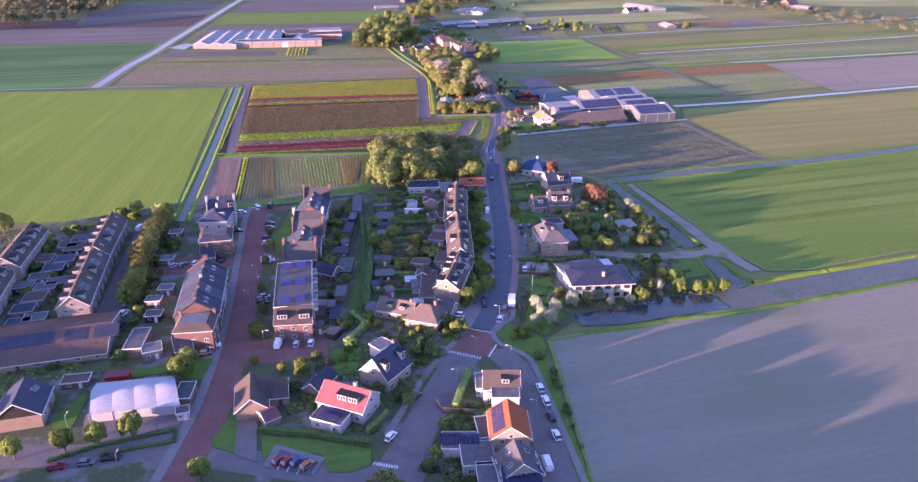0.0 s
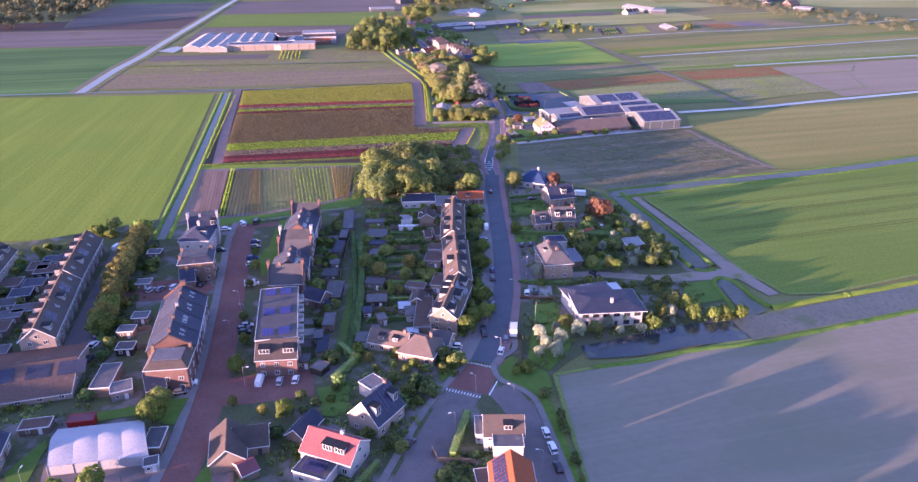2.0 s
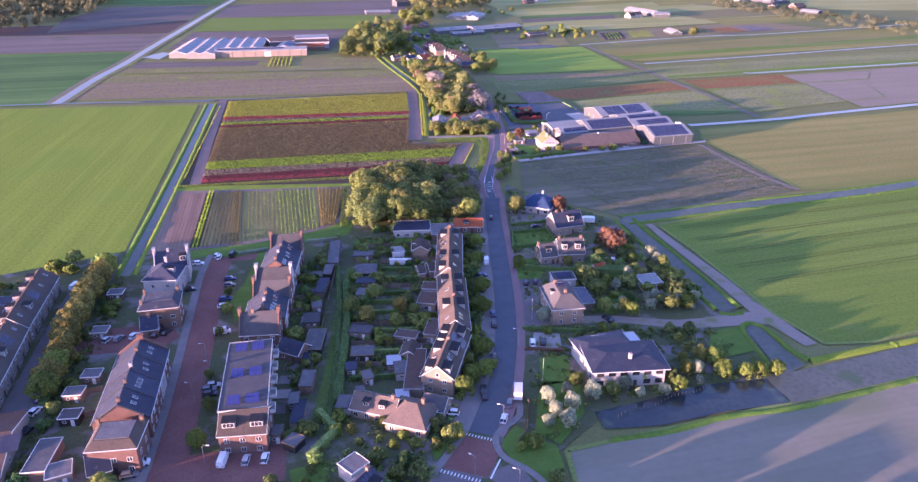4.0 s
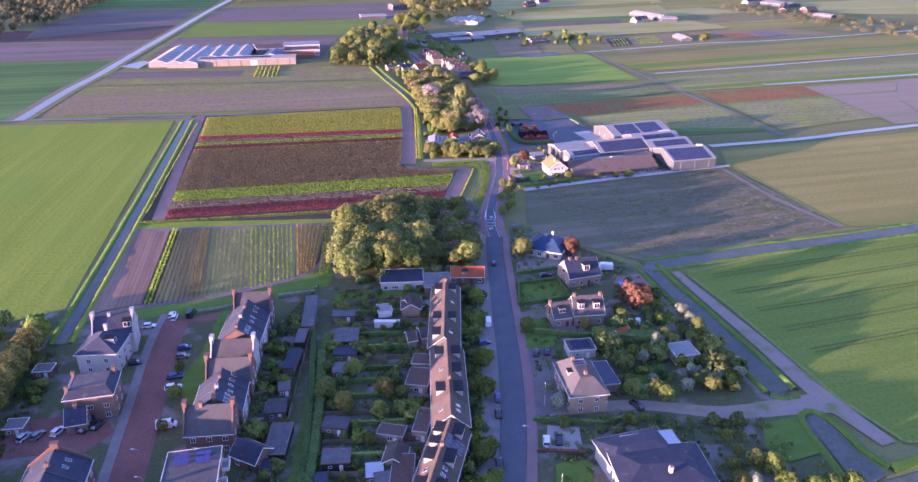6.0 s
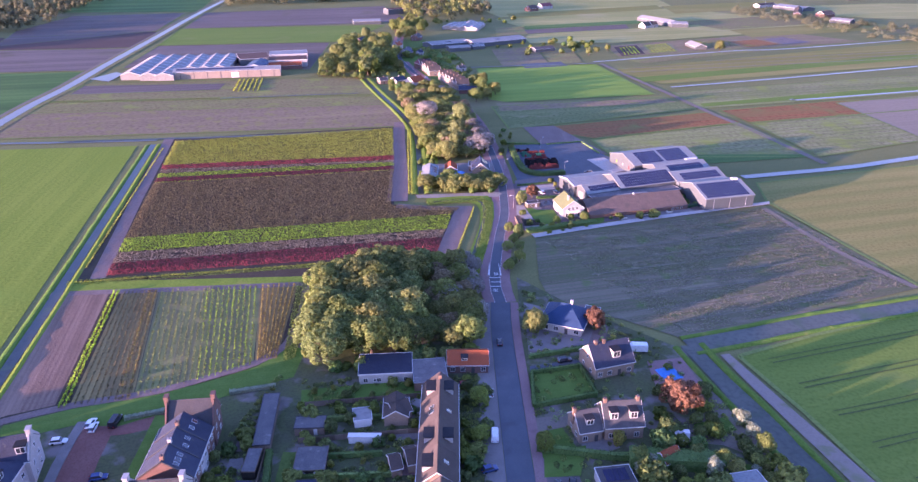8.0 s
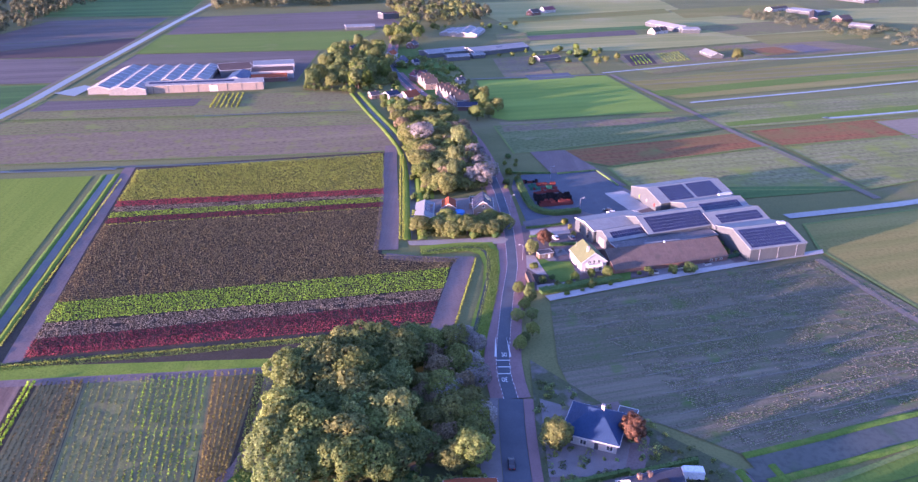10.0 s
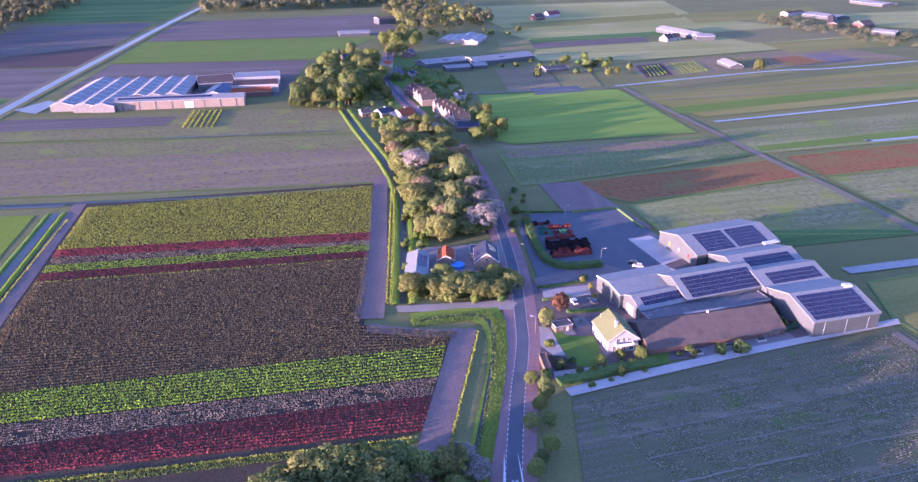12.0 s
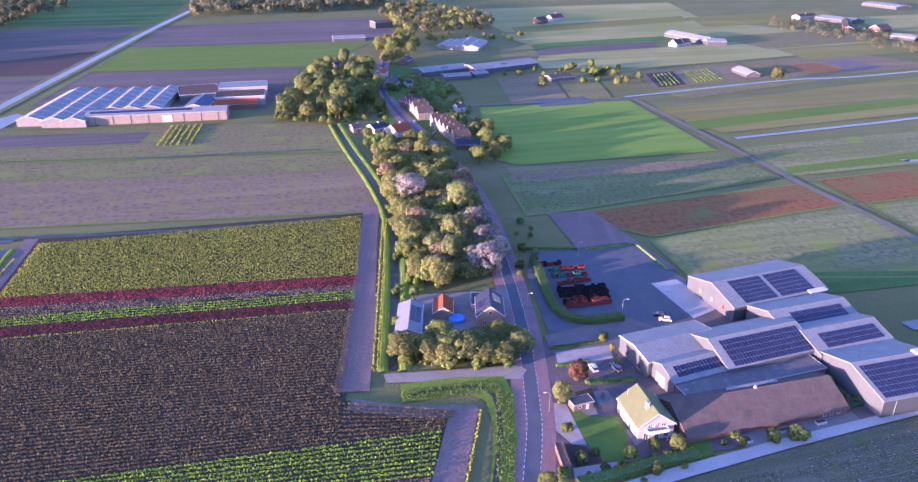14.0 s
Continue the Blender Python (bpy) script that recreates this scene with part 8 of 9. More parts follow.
# caravan
cv = (58.8, 329.1)
ca = thing("caravan", pose(cv[0], cv[1], 0.09, 0, 0, 175), "white camper van parked behind the house", "caravan")
part("body", Solid().loft([[(x, -1.1, 0.5), (x, 1.1, 0.5), (x, 1.1, h - 0.2), (x, 0.9, h), (x, -0.9, h), (x, -1.1, h - 0.2)] for x, h in ((-3.0, 2.5), (-2.8, 2.8), (1.6, 2.8), (2.2, 2.2), (3.1, 1.3))]).mesh("body", "paint_white"), ca)
for x in (-1.5, 0.3):
    part("window", Solid().box(x - 0.5, x + 0.5, -1.13, -1.08, 1.5, 2.1).mesh("window", "glass"), ca)
for x in (-1.8, 2.0):
    for y in (-1.0, 1.0):
        part("wheel", CACHE["wheel"], ca, "", pose(x, y, 0.36))
drop_protos(CAR_PROTOS.values())
# posts along the pond bank
posts = thing("bank_posts", pose(*(43.6, 197.9), 0), "row of short wooden posts along the pond", "posts")
pa, pb = np.array((43.6, 197.9)), np.array((70.7, 210.7))
for i in range(26):
    q = (pb - pa) * i / 25
    part("post", cached("bankpost", lambda: Solid().tube([(0, 0, -0.2), (0, 0, 1.0)], [0.12, 0.11], 6).mesh("post", "shed_wood")), posts, "", pose(q[0], q[1] + 0.6 * math.sin(i * 0.5), 0.1))
# street lamps
for p, d in (((5.8, 176.7), 150), ((15.7, 172.4), 170), ((0.2, 161.1), 200), ((13.7, 195.4), 170), ((-57.7, 180.9), 0), ((-68.5, 205.8), 180), ((-71.0, 224.8), 180), ((-66.6, 215.8), 180), ((31.4, 446.4), 180), ((54.8, 540.9), 0), ((61.9, 496.1), 0), ((20.4, 147.2), 180), ((-77.9, 127.3), 90), ((-96.3, 141.1), 90),
             ((20.7, 232.1), 180), ((-75.5, 143.3), 90), ((31.2, 500.5), 0)):
    street_lamp(p[0], p[1], d)
def flagpole(p):
    t = thing("flagpole", pose(*p, 0), "slim white flagpole on a lawn", "flagpole")
    part("pole", cached("flag", lambda: Solid().tube([(0, 0, 0), (0, 0, 7.5)], [0.06, 0.03], 6).mesh("pole", "white_paint")), t)
    part("pole_cap", cached("flagc", lambda: Solid().box(-0.09, 0.09, -0.09, 0.09, 7.5, 7.65).mesh("pole_cap", "white_paint")), t)
flagpole((25.9, 214.0))
flagpole((26.4, 247.9))
flagpole((51.5, 446.0))


# ---- unseen terraces beside and behind the flight path, added to cast long shade ----
BEY = dict(depth=9.5, eave=5.8, top=10, wall="brick_brown", roof="roof_brown")
for a, b_, n in (((-150, 98), (-112, 101), 6), ((-104, 101), (-66, 104), 6), ((-58, 104), (-24, 106), 5), ((-120, 62), (-60, 66), 9), ((-50, 66), (0, 70), 8), ((4, 96), (14, 74), 3), ((20, 92), (27, 70), 3), ((-190, 150), (-178, 118), 5), ((-200, 215), (-186, 175), 6)):
    house("terraced_house", [a, b_], label="unseen brown brick terrace added to cast shade", group="terraced houses in rows", windows=False, **BEY)


# ---- greenhouses, the far village and outlying farms ----
def glasshouse(ridge, depth, eave, top):
    t = house("greenhouse", ridge, depth, eave, top, "greenhouse_glass", "greenhouse_glass", "glass greenhouse span with white ridge", "greenhouse", "greenhouse spans", windows=False, over=0.05)
    cx, cy, L, deg = line_frame(ridge)
    for i in range(int(L / 12)):
        u = -L / 2 + 6 + i * 12
        for side in (-1, 1):
            part("glazing_bar", cached(("gb", depth, eave, top), lambda: Solid().box(-0.12, 0.12, -math.hypot(depth / 2, top - eave) / 2, math.hypot(depth / 2, top - eave) / 2, 0, 0.12).mesh("glazing_bar", "white_paint")), t, "", slope_pose(side, u, 0.5, depth, eave, top, 0.2))
    return t


for ln in ([(-260.3, 739.7), (-269.2, 829.3)], [(-243.2, 736.5), (-255.2, 829.1)], [(-231.4, 736.3), (-241.1, 828.8)], [(-219.2, 765.6), (-228.8, 830.7)], [(-207.8, 767.1), (-216.4, 832.6)], [(-196.1, 770.2), (-204.0, 834.5)]):
    glasshouse(ln, 15.5, 4.0, 6.2)
gh = house("packing_hall", [(-226.4, 748.3), (-141.3, 763.0)], 15, 5.6, 7.5, "cream_wall", "roof_white", "long white packing hall with a solar roof strip", "hall", windows=False, over=0.1)
gl = line_frame([(-226.4, 748.3), (-141.3, 763.0)])[2]
part("solar_strip", Solid().box(-gl / 2 + 2, gl / 2 - 22, -1.4, 1.4, 0, 0.08).mesh("solar_strip", "solar"), gh, "dark strip of solar panels", slope_pose(-1, 0, 0.4, 15, 5.6, 7.5, 0.22))
for i in range(8):
    part("wall_post", Solid().box(-gl / 2 + (i + 0.5) * gl / 8 - 0.2, -gl / 2 + (i + 0.5) * gl / 8 + 0.2, -7.62, -7.5, 0, 5.4).mesh("wall_post", "grey_cladding"), gh)
part("hall_door", Solid().box(3, 9, -7.66, -7.5, 0, 4.5).mesh("hall_door", "white_paint"), gh)
flat_block("store", [(-191.8, 815.8), (-166.1, 825.5)], 34, 6, "grey_cladding", "brown flat-roofed store beside the greenhouses", "hall", "roof_bitumen_brown", "white_paint", doors=0)
house("store", [(-164.9, 766.7), (-166.3, 798.8)], 16, 5, 7.5, "white_wall", "roof_blue", "store with a teal sheet roof", "hall", windows=False)
flat_block("store", [(-166.3, 831.2), (-132.6, 839.2)], 22, 6.5, "white_wall", "white-edged flat store by the greenhouses", "hall", "roof_white", "white_paint", doors=0)
flat_block("store", [(-160.4, 801.0), (-127.1, 808.2)], 22, 6.5, "white_wall", "brown flat-roofed store with white edges", "hall", "roof_bitumen_brown", "white_paint", doors=0)
house("store", [(-156.8, 785.5), (-129.3, 792.3)], 12, 3.5, 5.5, "brick_red", "roof_orange", "low store with an orange tiled roof", "hall", windows=False)
field("basin", [(-295.3, 741.5), (-286.0, 771.7), (-275.7, 763.6), (-274.7, 731.3)], 0.4, "water", "square rainwater basin", "water")
crop("nursery_rows", [(-171.8, 738.0), (-164.9, 693.8), (-143.1, 695.9), (-150.6, 742.0)], 3.6, 0.3, 0.8, "crop_yellowgreen", "rows of yellow-green nursery plants", 0.5)

# cottage by the roadside wood
cot = house("cottage", [(18.4, 490.3), (18.5, 502.9)], 8.5, 4, 7.2, "brick_tan", "roof_slate", "brick cottage with a slate roof and solar panels", skylights=[(0, -1, 0.4)], solar=[(1, -1, 0.5, 4, 3), (-1, 2, 0.5, 4, 2)])
house("shed", [(-7.4, 482.3), (-7.3, 500.7)], 7.5, 2.8, 4.2, "cream_wall", "roof_white", "long shed with a pale corrugated roof", "shed", windows=False, solar=[(-1, 1, 0.5, 9, 2)])
house("shed", [(3.3, 494.8), (3.3, 503.8)], 6, 2.6, 4.4, "shed_wood", "roof_orange", "small shed with an orange tiled roof", "shed", windows=False)
flat_block("extension", [(12.7, 503.4), (16.0, 503.3)], 8, 3, "brick_tan", "flat-roofed brick cottage extension", "extension")
field("cottage_yard", [(-9.1, 488.1), (-8.3, 511.3), (26.5, 515.0), (25.0, 496.7), (3.9, 484.4)], 0.2, "slab_paving", "paved cottage yard", "pavement")
pl = (7.7, 494.0)
pool = thing("pool", pose(*pl, 0.2), "round blue garden swimming pool", "pool")
part("pool_wall", Solid().tube([(0, 0, 0), (0, 0, 1.1)], [2.6, 2.6], 24).mesh("pool_wall", "blue_tarp"), pool)
part("pool_water", Solid().tube([(0, 0, 1.1), (0, 0, 1.12)], [2.45, 2.45], 24).mesh("pool_water", "blue_tarp"), pool)
field("farm_track", [(-13.6, 464.3), (24.4, 468.1), (27.6, 466.0), (25.5, 461.4), (-12.5, 460.1)], 0.235, "track", "sandy track from road to field", "road")

FAR = [
    ([(-28.9, 712.2), (-20.2, 720.3)], 12, 3.5, 7, "white_wall", "roof_orange"), ([(-19.6, 694.9), (-11.2, 698.6)], 9, 3, 6, "brick_red", "roof_orange"), ([(-42.6, 721.3), (-34.9, 728.2)], 9, 3, 5, "white_wall", "roof_slate"),
    ([(-54.2, 722.9), (-48.1, 725.6)], 8, 3, 4.6, "shed_wood", "roof_grey"), ([(-24.2, 790.5), (-16.0, 779.4)], 10, 5, 8, "brick_red", "roof_pink"),  
    ([(10.2, 688.2), (23.6, 687.9)], 8, 3, 5, "brick_red", "roof_slate"), ([(-41.4, 848.8), (-37.2, 867.4)], 9, 3, 7, "white_wall", "roof_slate"), ([(-28.2, 856.3), (-23.7, 858.5)], 7, 3, 5, "white_wall", "roof_slate"), ([(10.5, 774.4), (16.2, 777.8)], 6, 3, 5, "white_wall", "roof_grey"),
    ([(-92.7, 914.8), (-86.7, 926.1)], 12, 5, 8, "brick_red", "roof_slate"), ([(-35.2, 948.9), (-31.1, 961.4)], 9, 4, 7, "brick_red", "roof_grey"), ([(-63.5, 1080.8), (-55.9, 1089.5)], 9, 4, 7, "white_wall", "roof_slate"), ([(-17.2, 1278.6), (-1.7, 1298.6)], 10, 4, 7, "white_wall", "roof_brown"),
    ([(118.5, 1235.5), (131.3, 1247.8)], 12, 4, 8, "brick_red", "roof_brown"), ([(139.9, 1267.0), (157.3, 1280.1)], 12, 4, 8, "white_wall", "roof_pink"), ([(241.0, 1050.5), (250.8, 1058.6)], 10, 3, 7, "white_wall", "roof_brown"), ([(252.1, 1058.6), (260.8, 1062.6)], 10, 3.5, 7, "white_wall", "roof_brown"),
    ([(513.2, 1157.2), (533.1, 1167.5)], 14, 4, 8, "brick_red", "roof_brown"), ([(474.4, 1279.1), (507.7, 1299.1)], 12, 4, 6, "white_wall", "roof_brown"), ([(-52.6, 887.5), (-48.8, 900.5)], 8, 4, 7, "white_wall", "roof_orange"), ([(524.5, 1245.8), (483.5, 1160.2)], 10, 4, 6, "brick_red", "roof_brown"),
]
# two rows of houses with their gables to the road
def gable_row(a, b_, n, wall, roof, depth):
    a, b_ = np.array(a), np.array(b_)
    d = (b_ - a) / np.linalg.norm(b_ - a)
    q = np.array((d[1], -d[0])) * depth / 2
    w = np.linalg.norm(b_ - a) / n
    for i in range(n):
        c = a + d * w * (i + 0.5)
        FAR.append(([tuple(c - q), tuple(c + q)], w * 0.96, 4.6, 8.6 - 0.5 * (i % 2), wall, roof))
gable_row((-1.5, 738.1), (13.7, 695.7), 6, "brick_tan", "roof_brown", 10)
gable_row((-20.3, 790.9), (-9.0, 751.5), 4, "brick_tan", "roof_brown", 10)
for ln, d, e, tp, w, r in FAR:
    house("far_house", ln, d, e, tp, w, r, "%s house with a %s roof by the road" % ({"white_wall": "white", "brick_red": "red brick", "brick_tan": "tan brick", "shed_wood": "wooden"}[w], {"roof_orange": "bright orange", "roof_slate": "dark slate", "roof_grey": "grey", "roof_pink": "reddish", "roof_brown": "brown"}[r]), "house", "houses of the far village", window_w=1.5, chimneys=[(1, 0)], fine=False, bay=8)
SHEDS = [
    ([(-19.8, 902.8), (19.4, 924.2)], 22, 4, 6, "roof_white", 1), ([(23.2, 912.9), (80.0, 946.7)], 24, 4, 6.5, "roof_white", 1), ([(1.7, 882.0), (22.6, 889.2)], 12, 3.5, 5, "roof_white", 0), ([(25.7, 894.3), (37.7, 899.3)], 10, 3, 4.5, "roof_white", 0),
    ([(-120.5, 1096.0), (-86.8, 1104.3)], 16, 3.5, 5.5, "roof_white", 0), ([(259.8, 1126.0), (286.4, 1066.4)], 16, 4, 7, "roof_white", 0), ([(279.8, 1065.0), (300.4, 1064.7)], 16, 4, 6, "roof_white", 0), ([(258.6, 914.5), (261.2, 887.8)], 12, 2.5, 5, "roof_white", 0),
    ([(509.7, 1278.5), (533.1, 1233.2)], 30, 4, 6, "roof_white", 0), ([(503.6, 1103.5), (520.7, 1085.2)], 16, 4, 6, "roof_white", 0), ([(-87.1, 1203.3), (-66.2, 1214.5)], 18, 7, 8, "roof_bitumen_brown", 0), ([(86.7, 875.7), (107.4, 885.3)], 12, 3, 4.5, "roof_grey", 0), ([(672.2, 1457.9), (691.6, 1396.5)], 30, 4, 6, "roof_white", 0),
]
for ln, d, e, tp, r, so in SHEDS:
    house("farm_shed", ln, d, e, tp, "grey_cladding", r, "long low farm shed with a pale roof", "shed", "outlying farm sheds", windows=False, over=0.1, solar=[(-1, 0, 0.5, 6, 1)] if so else ())
for ln in ([(1.0, 1040.2), (10.2, 1076.5)], [(10.6, 1036.2), (20.5, 1084.9)], [(20.6, 1032.2), (31.5, 1093.4)], [(30.0, 1028.3), (41.7, 1076.0)]):
    glasshouse(ln, 14, 3, 5)
field("village_ground_far", [(-60.1, 737.6), (-38.9, 752.0), (-54.1, 874.5), (-48.0, 953.2), (-30.7, 983.7), (-6.5, 873.7), (18.3, 736.3), (37.8, 696.5), (17.0, 690.9), (3.4, 703.2), (-23.7, 691.6)], 0.16, "rough_grass", "gardens of the far village", "ground")
field("field_green", [(-47.4, 851.9), (3.1, 862.1), (16.5, 829.9), (-23.0, 820.6), (-40.4, 820.9)], 0.2, "lawn", "small green meadow by the houses")


# ---- trees and shrubs ----
rng = np.random.default_rng(11)
T_ = {}
T_["dark"] = [make_tree("broadleaf_tree", 10, 4.4, "leaf_dark", 21 + i, "dense dark green broadleaf tree", 3300, 0.26, lobes=28) for i in range(3)]
T_["mid"] = [make_tree("ash_tree", 10, 4.2, "leaf_mid", 31 + i, "green broadleaf tree in evening sun", 3300, 0.26, lobes=24) for i in range(3)]
T_["olive"] = [make_tree("autumn_tree", 10, 4.4, "leaf_olive", 41 + i, "olive-brown tree turning to autumn", 3300, 0.26, lobes=30) for i in range(3)]
T_["gold"] = [make_tree("golden_tree", 10, 4.0, "leaf_gold", 47 + i, "golden-green tree in a street row", 3000, 0.25, lobes=22) for i in range(2)]
T_["russet"] = [make_tree("autumn_tree", 10, 4.2, "leaf_russet", 46, "brownish tree losing its autumn leaves", 2800, 0.25, lobes=26)]
T_["lime"] = [make_tree("lime_tree", 8, 3.3, "leaf_lime", 51 + i, "yellow-green leafy lime tree", 2200, 0.26) for i in range(2)]
T_["yellow"] = [make_tree("young_tree", 6, 2.2, "leaf_yellow", 61 + i, "small yellow-leaved garden tree", 1300, 0.21, lobes=9) for i in range(2)]
T_["copper"] = [make_tree("copper_tree", 8, 3.8, "leaf_copper", 71, "copper-red leafed garden tree", 3400, 0.25)]
T_["blossom"] = [make_tree("pale_tree", 10, 4.4, "leaf_blossom", 81 + i, "pale pinkish-white tree with thin foliage", 3000, 0.24, 0.9, 0.12, 24) for i in range(2)]
T_["silver"] = [make_tree("willow_tree", 9, 3.6, "leaf_silver", 91, "silvery green willow by the water", 2600, 0.25, lobes=12)]
T_["poplar"] = [make_tree("poplar_tree", 14, 4.4, "leaf_poplar", 93, "tall pale yellow-green poplar", 5000, 0.3, 1.2, 0.08, 26)]
T_["round"] = [make_tree("street_tree", 6.5, 2.6, "leaf_lime", 95, "round-clipped street tree on a short trunk", 2800, 0.19, 0.95, 0.25, 24)]
T_["garden"] = [make_tree("garden_tree", 5, 2.3, lf, 111 + i, "small leafy garden tree behind the houses", 1100, 0.23, 0.9, 0.1, 9) for i, lf in enumerate(("leaf_mid", "leaf_dark", "leaf_lime"))]
T_["bush"] = [make_tree("shrub", 2.2, 1.4, "leaf_mid", 101, "rounded green garden shrub", 640, 0.2, 0.8, 0.02, 7), make_tree("shrub", 2.0, 1.5, "leaf_dark", 102, "dark green spreading garden shrub", 640, 0.2, 0.8, 0.02, 7),
              make_tree("shrub", 1.8, 1.2, "leaf_lime", 103, "yellow-green rounded garden shrub", 560, 0.19, 0.8, 0.02, 7), make_tree("shrub", 1.8, 1.3, "leaf_hedge", 104, "dark dense evergreen garden shrub", 560, 0.19, 0.8, 0.02, 7)]


def footprints():
    """The ground that buildings and roads take up, as boxes and lines to keep plants off."""
    out = []
    bpy.context.view_layer.update()
    for o in scene.objects:
        if o.name.startswith("wall") and o.parent and o.type == 'MESH':
            m = o.parent.matrix_world
            xs = [v[0] for v in o.bound_box]
            ys = [v[1] for v in o.bound_box]
            out.append((m.inverted(), min(xs), max(xs), min(ys), max(ys)))
    return out


BUILT = footprints()
LINES = [(smooth_line(p, 4.0), w) for p, w in ((MAIN, 6.5), (STREET, 6.5), (STREET_SOUTH, 5.5), (STREET_MID, 6), (STREET_EAST, 5.5), (STREET_WEST, 3.5), (YARD, 7.5), (LANE, 3), (POND, 6.5), (DITCH_E, 5.5))]


def free(x, y, r=0.6):
    for m, x0, x1, y0, y1 in BUILT:
        p = m @ Vector((x, y, 0))
        if x0 - r < p.x < x1 + r and y0 - r < p.y < y1 + r:
            return False
    for line, w in LINES:
        for q in line:
            if abs(q[0] - x) < w and abs(q[1] - y) < w and math.hypot(q[0] - x, q[1] - y) < w:
                return False
    return True


def grove(poly, gap, kinds, lo, hi, count=900, check=False, wide=1.0, group=""):
    """Fills a stretch of the plan with trees, no nearer to each other than gap."""
    xs, ys = [p[0] for p in poly], [p[1] for p in poly]
    got = []
    for _ in range(count):
        x, y = rng.uniform(min(xs), max(xs)), rng.uniform(min(ys), max(ys))
        if not inside(x, y, poly) or any((x - a) ** 2 + (y - c) ** 2 < gap * gap for a, c in got) or (check and not free(x, y)):
            continue
        got.append((x, y))
        k = kinds[int(rng.integers(len(kinds)))]
        if k == "garden" and rng.uniform() < 0.5:
            k = "bush"
        if k == "bush" and rng.uniform() < 0.36:
            continue
        pr = T_[k][int(rng.integers(len(T_[k])))]
        ref = {"bush": 2.0, "yellow": 6.0, "lime": 8.0, "copper": 8.0, "round": 6.5, "garden": 5.0, "poplar": 14.0}.get(k, 10.0)
        o = plant(pr, x, y, rng.uniform(lo, hi) / ref, rng, wide=wide)
        if group:
            o["group"] = group
    return got


def tree_at(kind, xy, height, wide=1.0):
    pr = T_[kind][int(rng.integers(len(T_[kind])))]
    ref = {"bush": 2.0, "yellow": 6.0, "lime": 8.0, "copper": 8.0, "round": 6.5, "silver": 9.0, "garden": 5.0, "poplar": 14.0}.get(kind, 10.0)
    return plant(pr, xy[0], xy[1], height / ref, rng, wide=wide)


# the copse behind the gardens
grove([(-38.5, 322.0), (-40.0, 372.0), (-26.8, 378.0), (-13.8, 381.0), (-8.0, 372.0), (-8.0, 331.0)], 5.6, ["dark", "dark", "mid", "olive", "olive", "dark", "mid"], 11.0, 15.5, 1500, wide=1.18, group="trees of the copse")
grove([(-4.5, 331.0), (-4.5, 374.0), (-13.8, 384.0), (1.0, 386.0), (9.5, 378.0), (9.5, 333.0)], 5.0, ["mid", "dark", "olive", "russet", "mid"], 7.5, 11.0, 900, wide=1.2, group="trees of the copse")
for p, h in (((10.5, 381.5), 8), ((11.2, 348.2), 8), ((6.8, 386.0), 8), ((11.0, 364.0), 8), ((3.0, 356.0), 9), ((9.5, 372.5), 7)):
    tree_at("blossom", p, h, 1.15)
grove([(-41.5, 322.0), (-43.5, 374.0), (-26.8, 381.5), (-13.8, 386.0), (1.0, 390.0), (0.0, 386.0), (-26.8, 378.0), (-38.5, 372.0), (-37.0, 322.0)], 2.6, ["bush"], 2.0, 4.0, 400)
grove([(-39.6, 319.1), (-10.6, 327.5), (13.7, 330.7), (13.9, 327.1), (-10.3, 322.6), (-38.3, 316.5)], 2.5, ["bush"], 2.5, 4.0, 200)
# the wooded strip along the road
STRIP = [(-7.6, 517.8), (-13.3, 564.5), (-23.6, 621.8), (-35.9, 678.0), (-20.4, 693.9), (-3.3, 691.2), (5.1, 653.3), (14.7, 609.0), (21.9, 564.0), (24.2, 526.4), (12.2, 521.0)]
grove(STRIP, 5.2, ["mid", "olive", "olive", "poplar", "russet", "mid"], 5.5, 11.0, 1500, wide=1.45, group="trees of the roadside wood")
for p, h in (((19.3, 526.5), 14), ((15.1, 530.4), 11), ((23.9, 538.8), 11), ((17.2, 567.1), 12), ((-12.1, 601.7), 15), ((-15.8, 609.5), 11), ((-3.6, 671.0), 10), ((0.9, 675.2), 8), ((19.4, 546.8), 12)):
    tree_at("blossom", p, h, 1.1)
for kind, p, h in (("poplar", (10.4, 582.1), 19), ("poplar", (7.9, 549.7), 17), ("poplar", (6.0, 534.0), 14), ("olive", (2.8, 517.6), 12), ("olive", (-0.4, 522.2), 11)):
    tree_at(kind, p, h)
grove([(-31.0, 678.0), (-6.2, 517.7), (-7.3, 489.9), (-11.8, 490.0), (-18.2, 564.6)], 2.4, ["bush", "bush", "lime"], 1.6, 4.0, 400)
for p in ((-0.4, 472.5), (4.8, 469.9), (10.8, 471.3), (15.9, 469.7), (21.1, 470.3), (26.0, 475.8), (5.7, 476.1), (19.1, 479.2), (-8.3, 473.2)):
    tree_at("olive", p, rng.uniform(6.5, 8.5), 1.45)
    q = p[0] + rng.uniform(-4, 4), p[1] + rng.uniform(2, 6)
    tree_at("mid", q, rng.uniform(5.5, 8), 1.4)
    tree_at("bush", (p[0] + rng.uniform(-3, 3), p[1] - 2.5), 3.2)
